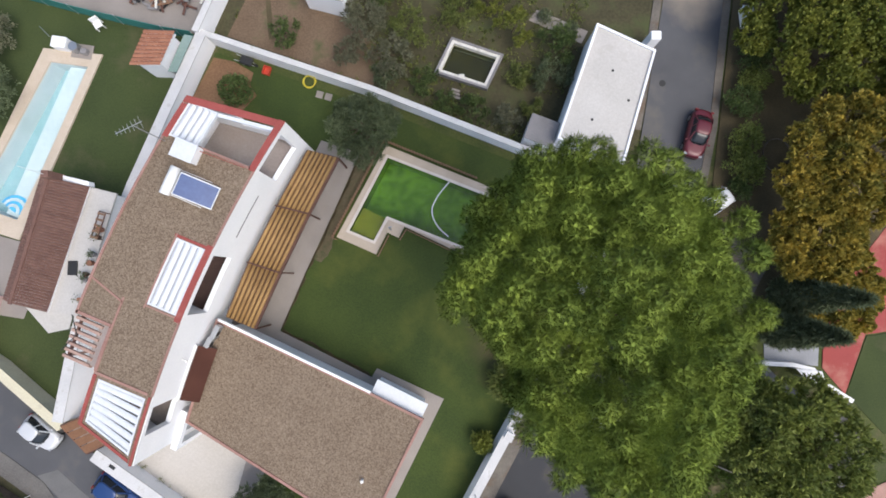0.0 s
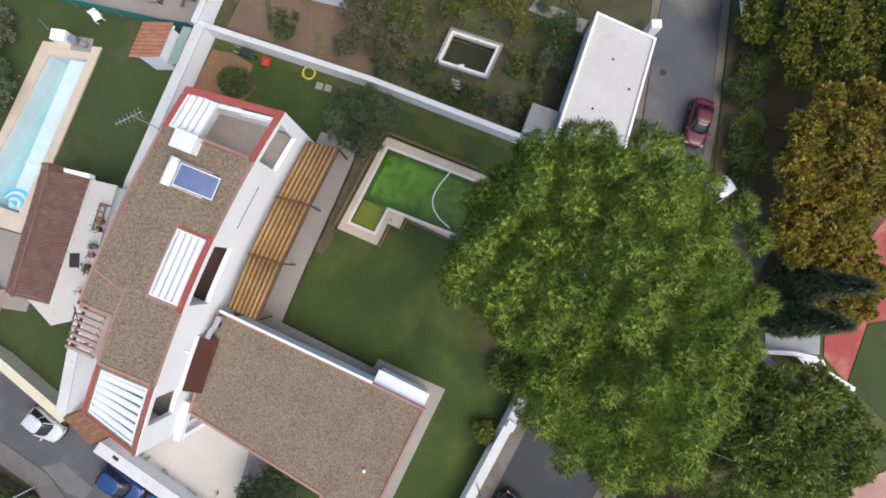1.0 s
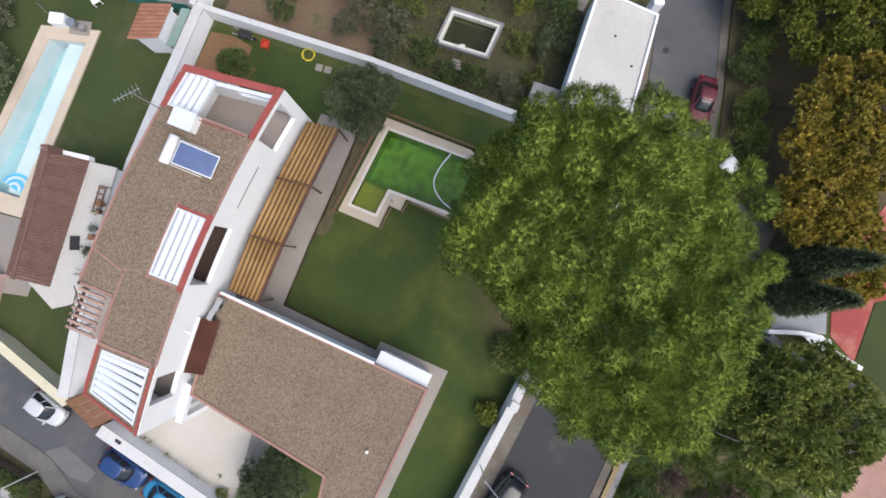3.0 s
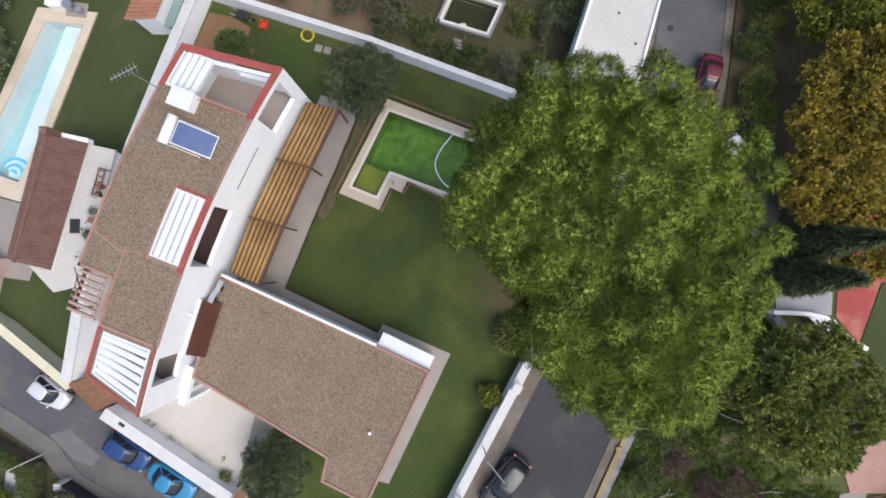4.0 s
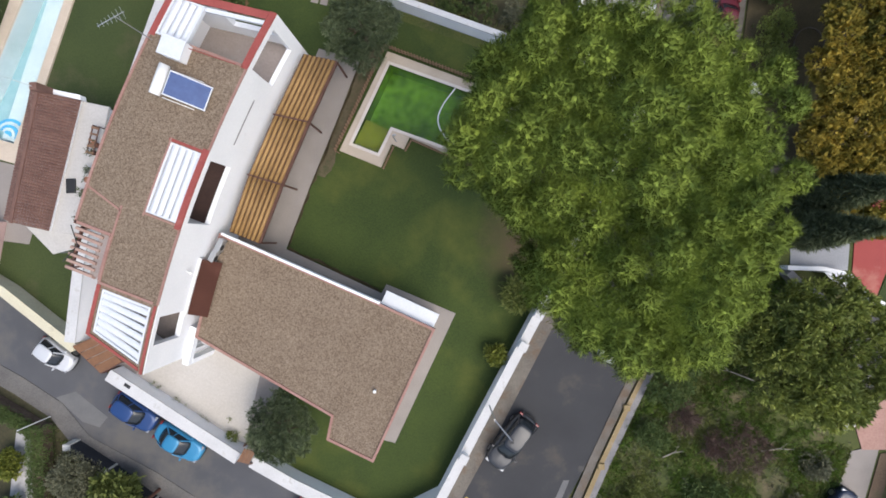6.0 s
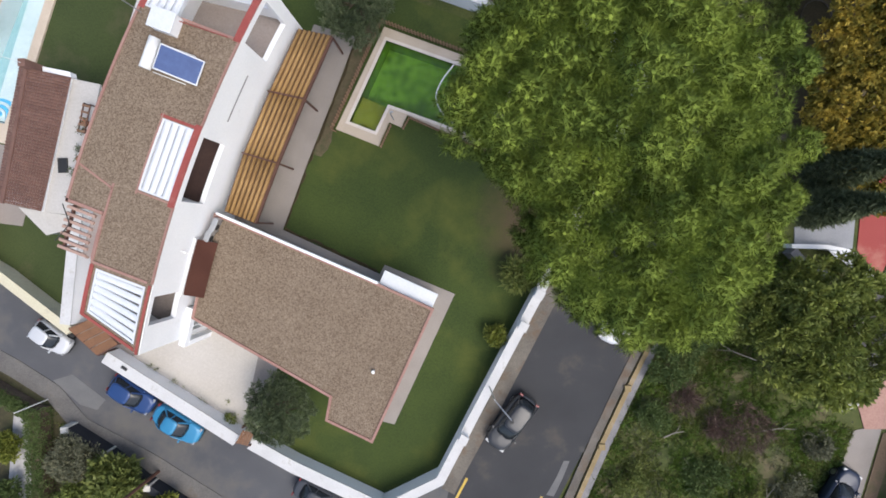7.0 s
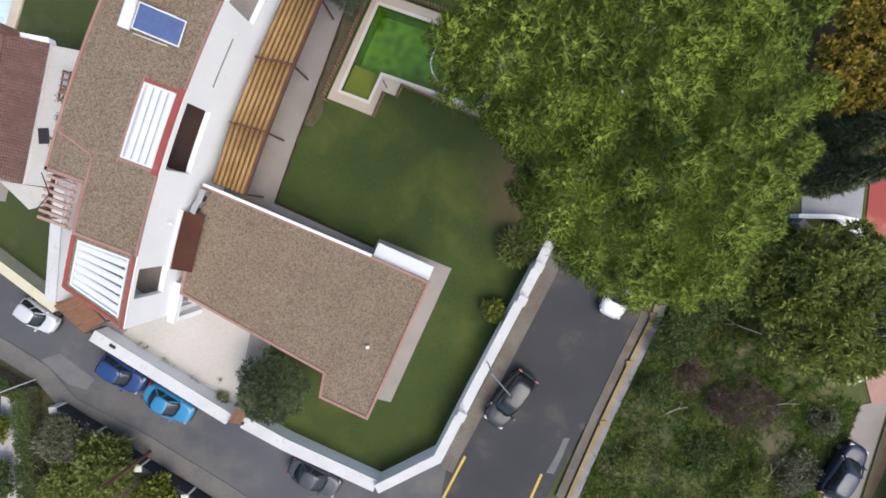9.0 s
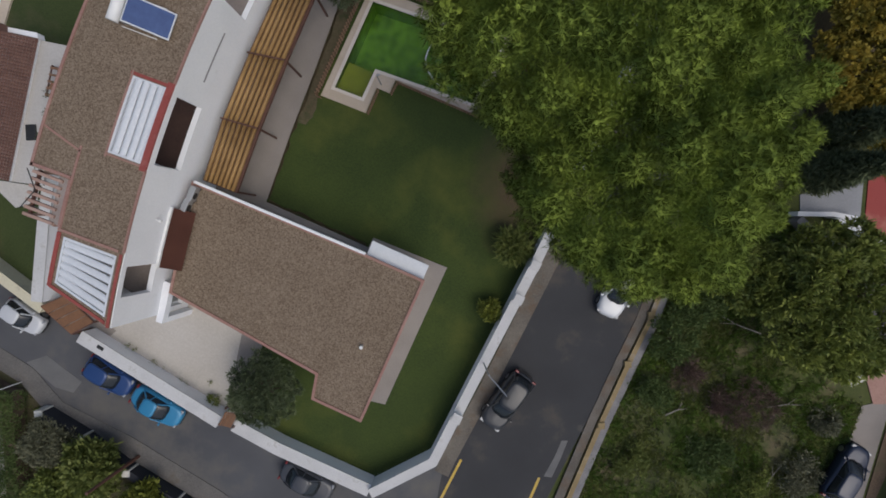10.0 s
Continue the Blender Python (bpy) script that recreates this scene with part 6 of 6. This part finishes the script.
# ---- south of the street ----
S_PLOT = [(-60, 4.2), (-29.6, -13.0), (-27.0, -15.0), (-25.3, -17.2), (-20.6, -19.9), (-15.2, -23.4), (-9.4, -27.6), (-6, -45), (-60, -45)]
sheet("south_plot", S_PLOT, -0.02, KITCHEN, "overgrown dark garden across the street", "ground")
s_fence = thing("street_fence", (-21, -19.4, 0), "dark low street fence with white piers", "fence")
DARKNET = surface("dark_netting", (0.012, 0.014, 0.018), (0.03, 0.032, 0.04), 0.8, 20, 1.0, 0.1)
FL = [(-25.6, -16.3), (-23.0, -18.0), (-20.2, -20.3), (-17.2, -22.3), (-13.5, -25.0)]
for a, b in zip(FL[:-1], FL[1:]):
    local(s_fence, "panel", strip([a, b], 0.5, -0.05, 0.9), DARKNET)
for x, y in FL:
    local(s_fence, "pier", boxed((x - 0.25, y - 0.22, -0.1), (x + 0.25, y + 0.22, 1.0), 0.03), MOSSY)
hedge = thing("clipped_hedge", (-27.6, -19, 0), "long clipped green hedge", "hedge")
hr = np.random.default_rng(55)
hp = np.stack([hr.uniform(-0.55, 0.55, 1500), hr.uniform(-5, 4.2, 1500), np.where(hr.random(1500) < 0.7, 1.15, hr.uniform(0.1, 1.15, 1500))], 1)
hp[:, 0] = np.where(hp[:, 2] < 1.1, np.sign(hp[:, 0]) * 0.55, hp[:, 0])
new("foliage", leaf_mesh("foliage", hp, np.full(1500, 0.14), 9, 0.1, 0.035, SHRUB, hr, 0.6)).parent = hedge
part("core", boxed((-0.4, -4.9, 0), (0.4, 4.1, 1.05), 0.1), BARK, hedge)
hedge2 = thing("clipped_hedge", (-28.9, -14.6, 0), "clipped green hedge beside the street", "hedge")
hp2 = np.stack([hr.uniform(-2.6, 1.2, 700), hr.uniform(-0.5, 0.5, 700), hr.uniform(0.7, 1.05, 700)], 1)
hp2[:, 1] += -0.6 * hp2[:, 0]
new("foliage", leaf_mesh("foliage", hp2, np.full(700, 0.15), 9, 0.1, 0.035, SHRUB, hr, 0.6)).parent = hedge2
part("core", prism([(-2.6, 1.1), (-2.6, 2.0), (1.2, -0.3), (1.2, -1.1)], 0, 0.75), BARK, hedge2)
sheet("rock_path", [(-29.9, -15.6), (-28.6, -16.0), (-28.4, -24), (-31, -24)], 0.0, surface("pale_rock", (0.3, 0.29, 0.28), (0.52, 0.5, 0.48), 0.95, 4, 1.2, 0.8), "pale rough stone path", "path")
for i, (x, y, r, h, m, leaf, lab) in enumerate((
        (-24.7, -18.2, 1.5, 2.2, GREYSHRUB, (0.2, 0.05), "dusty olive-green shrub behind the fence"), (-22.0, -19.6, 1.5, 2.4, WEEDS, (0.42, 0.1), "shrub with large yellow-green leaves"),
        (-24.0, -21.4, 1.9, 2.6, LOQUAT, (0.22, 0.07), "dark green dense shrub by the street"), (-18.9, -22.2, 1.2, 2.0, MIXEDLEAF, (0.3, 0.1), "light green leafy shrub by the fence"),
        (-16.6, -24.2, 1.0, 1.5, SHRUB, (0.22, 0.06), "green shrub by the fence"), (-29.7, -17.5, 0.8, 1.2, MIXEDLEAF, (0.25, 0.06), "yellow-green shrub on the stones"),
        (-29.9, -21.0, 1.1, 1.5, SHRUB, (0.25, 0.06), "green shrub on the stones"), (-26.0, -23.5, 1.3, 2.0, SHRUB, (0.22, 0.06), "green shrub across the street"))):
    leafy("street_shrub", (x, y, 0), ball(r, h, 6, 0.62, 80 + i), int(210 * r * r) + 60, 9, leaf, m, lab, "shrub", "shrubs across the street", 0.0, 80 + i, 0.6, -0.3, 0.26)
pole = thing("utility_pole", (-19.9, -19.6, 0), "dark wooden utility pole at the verge", "pole")
part("shaft", tube(bmesh.new(), (0, 0, -0.1), (0, 0, 4.6), 0.12, 0.09), BEAM, pole)
rod = thing("sign_rod", (-27.4, -14.5, 0), "thin pale pole beside the hedge", "pole")
part("shaft", tube(bmesh.new(), (0, 0, -0.1), (0, 0, 2.6), 0.035), PIPE, rod)

# ---- the plots to the east ----
sheet("orchard_floor", [(18.2, 2.2), (19.6, 7.0), (20.2, 11.2), (21.5, 21), (27.4, 44), (60, 44), (60, 6), (34, 6), (29, 1), (24, -1.5)], -0.03, LITTER, "shaded brown leaf litter under trees", "ground")
for name_, at, lobes, n, leaf, m, lab, tr, seed in (
        ("broadleaf_tree", (27.0, 17.9, 0), clumps(6.3, 6.0, 44, 1.5, 91, 2.0), 6000, (1, 0.2), MIXEDLEAF, "large green tree turning yellow", 0.3, 91),
        ("broadleaf_tree", (33.0, 12.5, 0), clumps(4.8, 7.4, 30, 1.4, 92, 3.8), 3000, (1, 0.2), YELLOWING, "tall tree with yellowing leaves", 0.28, 92),
        ("broadleaf_tree", (26.1, 7.8, 0), clumps(4.3, 6.6, 28, 1.3, 93, 3.4), 3200, (1, 0.2), YELLOWING, "tree with ochre yellow autumn leaves", 0.28, 93),
        ("broadleaf_tree", (24.6, 3.0, 0), clumps(2.6, 4.6, 15, 1.1, 94, 2.6), 1500, (1, 0.2), YELLOWING, "tree with ochre yellow autumn leaves", 0.24, 94),
        ("broadleaf_tree", (35.5, 21.5, 0), clumps(6.0, 8.0, 34, 1.6, 95, 4.0), 1500, (1, 0.2), MIXEDLEAF, "large green tree turning yellow", 0.3, 95),
        ("broadleaf_tree", (26.5, -0.2, 0), clumps(2.7, 3.4, 18, 0.95, 98, 1.8), 1500, (1, 0.2), YELLOWING, "small orange autumn tree beside the court", 0.14, 98),
        ("broad_leaved_tree", (23.1, -10.1, 0), clumps(4.4, 5.0, 34, 1.05, 96, 2.0), 2700, (1, 0.13), LOQUAT, "dense dark tree with long leathery leaves", 0.26, 96),
        ("broad_leaved_tree", (18.2, -8.4, 0), clumps(2.1, 3.2, 14, 0.95, 97, 1.4), 700, (1, 0.13), LOQUAT, "dense dark tree with long leathery leaves", 0.2, 97)):
    leafy(name_, at, lobes, n, 15 if m is not LOQUAT else 10, leaf, m, lab, "tree", "trees east of the street", tr, seed, 0.45, -0.25, 0.3 if m is not LOQUAT else 0.4, True)
for i, (x, y, h) in enumerate(((23.9, -0.5, 7.2), (23.1, -2.7, 6.6))):
    r = np.random.default_rng(110 + i)
    cy = thing("cypress", (x, y, 0), "slim dark green cypress", "tree", "cypresses")
    z = r.random(1500) ** 1.3 * h
    rad = 1.25 * (1 - z / h) ** 0.85 * np.where(z < 0.8, 0.5 + 0.6 * z, 1)
    a = r.uniform(0, 6.283, 1500)
    p = np.stack([rad * np.cos(a), rad * np.sin(a), z + 0.2], 1)
    o = np.stack([np.cos(a) * 0.4, np.sin(a) * 0.4, np.full(1500, 1.2)], 1)
    new("crown", tuft_mesh("crown", p, r.uniform(0.25, 0.6, 1500), CYPRESS, r, 14, o, 0.06)).parent = cy
    trunk_part(cy, (0, 0, -0.1), (0, 0, h * 0.9), 0.12, [], r)
REDCOURT = surface("red_court_paint", (0.26, 0.04, 0.036), (0.34, 0.062, 0.052), 0.8, 16, 0.5, 0.15, stain=(0.4, 0.16, 0.12), stain_size=0.4)
sheet("red_court", [(27.1, -3.2), (26.9, -5.5), (28.4, -7.3), (30.0, -3.2), (33.8, -2.6), (40, 6), (34, 7), (29.5, 1.5)], 0.0, REDCOURT, "red painted court beside the trees", "court")
sheet("grey_terrace", [(22.9, -3.9), (26.8, -3.2), (26.6, -5.4), (22.9, -5.1)], 0.0, surface("grey_tiles", (0.2, 0.21, 0.23), (0.3, 0.31, 0.33), 0.7, 12, 0.8, 0.15), "grey tiled terrace", "terrace")
sheet("east_lawn", [(28.5, -7.3), (30.1, -3.3), (33.6, -2.8), (36, -8), (31, -10)], -0.01, GRASS_W, "strip of green lawn", "lawn")
white_wall = part("wall_terrace", strip([(22.2, -5.1), (24.4, -5.2), (25.7, -5.5), (26.4, -6.4), (28.3, -7.6)], 0.28, -0.1, 0.8), WHITE)
tagged(white_wall, "curved white garden wall round the terrace", "wall", "", "structure")
shelter = thing("garden_shelter", (25.4, -5.9, 0), "low white sheet roof on thin posts by the terrace", "shelter")
SH = [(24.45, -5.42), (26.2, -5.62), (26.5, -6.7), (24.95, -5.98)]
local(shelter, "roof", prism(SH, 0.84, 0.9), WHITE)
for x, y in SH:
    local(shelter, "post", bar(bmesh.new(), (x, y, -0.06), (x, y, 0.84), 0.06, 0.06, (1, 0, 0)), METAL)
tagged(part("wall_grey_low", strip([(22.3, -5.4), (23.2, -6.4), (24.6, -7.2)], 0.5, -0.1, 0.8), GREYWALL), "low grey stone wall", "wall", "", "structure")
sheet("lane", [(17.9, 3.2), (20.2, 4.6), (23.4, 1.6), (22.2, -0.6)], 0.01, VERGE, "pale earth lane between plots", "path")
for i, (x, y, r, h, m, lab) in enumerate((
        (21.6, 13.0, 1.1, 1.6, SHRUB, "green leafy bush on the verge"), (21.3, 8.4, 1.2, 1.7, LOQUAT, "dark bush with pale flowers on the verge"), (21.4, 7.0, 0.7, 1.1, SHRUB, "green leafy bush on the verge"),
        (22.4, 16.4, 1.0, 1.5, SHRUB, "green leafy bush on the verge"), (21.5, 10.6, 1.0, 1.6, LOQUAT, "dark bush with pale flowers on the verge"), (22.3, 14.6, 0.9, 1.4, LOQUAT, "dark bush with pale flowers on the verge"), (22.9, 18.2, 1.0, 1.4, SHRUB, "green leafy bush on the verge"), (15.6, -14.9, 0.95, 0.9, DRYSHRUB, "dry brown bush among weeds"), (19.2, -17.0, 1.45, 1.6, DRYSHRUB, "large leafless purple-brown bush"),
        (17.4, -16.6, 0.7, 0.9, DRYSHRUB, "dry rusty brown bush in weeds"), (19.6, -22.2, 0.9, 1.0, LOQUAT, "low dark green bush in weeds"), (16.8, -20.3, 1.3, 0.8, SHRUB, "low spreading green bush"),
        (22.3, -21.5, 1.2, 0.9, GREYSHRUB, "dry straw-coloured bush in weeds"), (14.6, -12.6, 1.3, 1.6, SHRUB, "green bush behind the street wall"), (13.4, -16.0, 1.0, 1.0, SHRUB, "green bush behind the street wall"),
        (11.9, -20.4, 1.0, 0.9, WEEDS, "weedy bush behind the street wall"), (16.2, -10.6, 1.3, 1.8, SHRUB, "green bush under the pine"), (24.2, -18.2, 0.8, 0.8, GREYSHRUB, "dry pale bush by the drive"))):
    leafy("wild_shrub", (x, y, -0.06), clumps(r * 1.05, h, 10, 0.42 * r, 120 + i, h * 0.3), int((38 if m is DRYSHRUB else 150) * r * r) + 50, 16 if m is DRYSHRUB else 9, (1, 0.03) if m is DRYSHRUB else (0.2, 0.045), m, lab, "shrub", "shrubs east of the street", 0.0, 120 + i, 0.8, -0.3, 0.5 if m is DRYSHRUB else 0.26, m is DRYSHRUB)
white_box = thing("white_crate", (22.2, 19.4, 0), "white crate on the verge", "crate", turn=5)
part("body", boxed((-0.35, -0.7, 0), (0.35, 0.7, 0.6), 0.04), PIPE, white_box)
part("lid", boxed((-0.38, -0.73, 0.6), (0.38, 0.73, 0.66), 0.02), SLAT, white_box)
tub = thing("round_trough", (24.2, 9.4, 0), "old round grey trough ring on the ground", "trough")
bm = bmesh.new()
for i in range(20):
    a, b = 0.314 * i, 0.314 * (i + 1)
    bar(bm, (math.cos(a), 1.2 * math.sin(a), 0.1), (math.cos(b), 1.2 * math.sin(b), 0.1), 0.05, 0.1)
part("rim", bm, VERGE, tub)
DEADWOOD = surface("bleached_branch", (0.2, 0.18, 0.15), (0.36, 0.33, 0.28), 0.9, 20, 2.0, 0.3)
for x, y, a, l in ((16.3, -20.0, 130, 2.4), (21.8, -17.2, 5, 2.2), (18.9, -11.9, 155, 3.2), (21.0, -21.8, 60, 1.8), (15.0, -17.4, 20, 1.5)):
    br = thing("dead_branch", (x, y, 0.1), "pale dead branch lying in the weeds", "branch", "dead branches", a)
    bm = tube(bmesh.new(), (-l / 2, 0, 0), (0, 0.08, 0.06), 0.05, 0.04, 7)
    tube(bm, (0, 0.08, 0.06), (l / 2, -0.1, 0.02), 0.04, 0.015, 7)
    tube(bm, (0.1, 0.07, 0.06), (l / 3, 0.4, 0.1), 0.025, 0.01, 6)
    part("wood", bm, DEADWOOD, br)
sheet("far_drive", [(26.7, -17.4), (28.6, -17.0), (27.4, -21.2), (26.0, -26), (23.3, -26), (25.3, -21.5)], 0.0, CONCRETE, "grey concrete drive", "path")
sheet("grey_slope", [(26.2, -8.6), (28.6, -7.6), (29.6, -11.6), (28.7, -14.0), (26.9, -15.5), (26.2, -13.2)], 0.0, surface("dark_rubble", (0.05, 0.048, 0.045), (0.12, 0.115, 0.105), 0.95, 7, 0.8, 0.9), "dark stony ground below the wall", "ground")
sheet("pink_terrace", [(26.95, -15.55), (28.75, -14.05), (34, -12), (34, -17.35), (27.4, -17.3)], 0.016, surface("pink_tiles", (0.3, 0.16, 0.125), (0.42, 0.25, 0.2), 0.8, 8, 0.8, 0.2), "pink tiled terrace", "terrace")
sheet("flower_bed", [(28.6, -17.6), (29.6, -17.4), (28.2, -22), (26.4, -26), (26.2, -26)], 0.01, DIRT, "narrow bed along the drive", "ground")
far_house = thing("far_house_corner", (31, -21, 0), "white flat roof with red edge", "house", turn=-20)
part("roof", boxed((-1.4, -5, 2.2), (5, 3, 2.4)), SLAB, far_house)
part("edge", boxed((-1.6, -5, 2.2), (-1.404, 3, 2.46)), RED, far_house)
part("wall", boxed((-1.2, -4.8, -0.1), (4.8, 2.8, 2.2)), WHITE, far_house)
blk = thing("stone_block", (26.2, -15.6, 0), "rough pale stone block at the drive", "stone", turn=25)
part("stone", boxed((-0.6, -0.25, -0.05), (0.6, 0.25, 0.4), 0.08), MOSSY, blk)


# ---- weeds and turf, too many to count ----
def scatter(name, poly, count, rmin, rmax, spikes, material, label, seed, z=0.0, avoid=(), wide=0.12, patchy=0.0, lift=0.1):
    r = np.random.default_rng(seed)
    xs, ys = [p[0] for p in poly], [p[1] for p in poly]
    pts = []
    while len(pts) < count:
        x, y = r.uniform(min(xs), max(xs)), r.uniform(min(ys), max(ys))
        if not inside(x, y, poly) or any(inside(x, y, a) for a in avoid):
            continue
        if patchy and noise.noise((x * 0.35, y * 0.35, seed)) < patchy * (r.random() - 0.3):
            continue
        pts.append((x, y, z))
    pts = np.array(pts)
    ob = new(name, tuft_mesh(name, pts, r.uniform(rmin, rmax, count), material, r, spikes, np.tile((0, 0, lift), (count, 1)), wide))
    return tagged(ob, label, "weeds", "", "stuff")


VIEW_E = [(13.8, -11.8), (17.3, -4), (22, -5.5), (27, -9), (26.4, -12.6), (26.8, -17.2), (25.2, -21.4), (22.6, -26), (9, -26), (8.6, -22.6)]
scatter("weeds", VIEW_E, 15000, 0.09, 0.25, 9, WEEDS, "green weeds over the open plot", 201, -0.04, (), 0.13, 0.75)
LUSH = foliage("lush_grass", (0.05, 0.1, 0.014), (0.17, 0.25, 0.045))
scatter("rank_grass", VIEW_E, 2600, 0.22, 0.5, 16, LUSH, "patches of rank bright green grass", 205, -0.05, (), 0.07, 1.1, 0.25)
scatter("dry_weeds", VIEW_E, 3000, 0.1, 0.24, 8, GREYSHRUB, "dry straw-coloured weeds", 202, -0.02, (), 0.1, 0.9)
scatter("garden_weeds", [(-15.0, 17.6), (5.8, 10.0), (8.0, 10.2), (10.2, 17.6), (12, 24), (-13, 26)], 2200, 0.12, 0.34, 9, WEEDS, "weeds in the kitchen garden", 203, -0.03, (CI, [(-15.2, 17.8), (-13.3, 22), (-6.6, 19.6), (-4.6, 14.6)]), 0.12, 0.8)
scatter("verge_weeds", [(-27, -15.2), (-25.3, -17.0), (-15, -24), (-10, -28), (-14, -30), (-27, -26)], 900, 0.14, 0.34, 9, WEEDS, "weeds across the street", 204, -0.02)
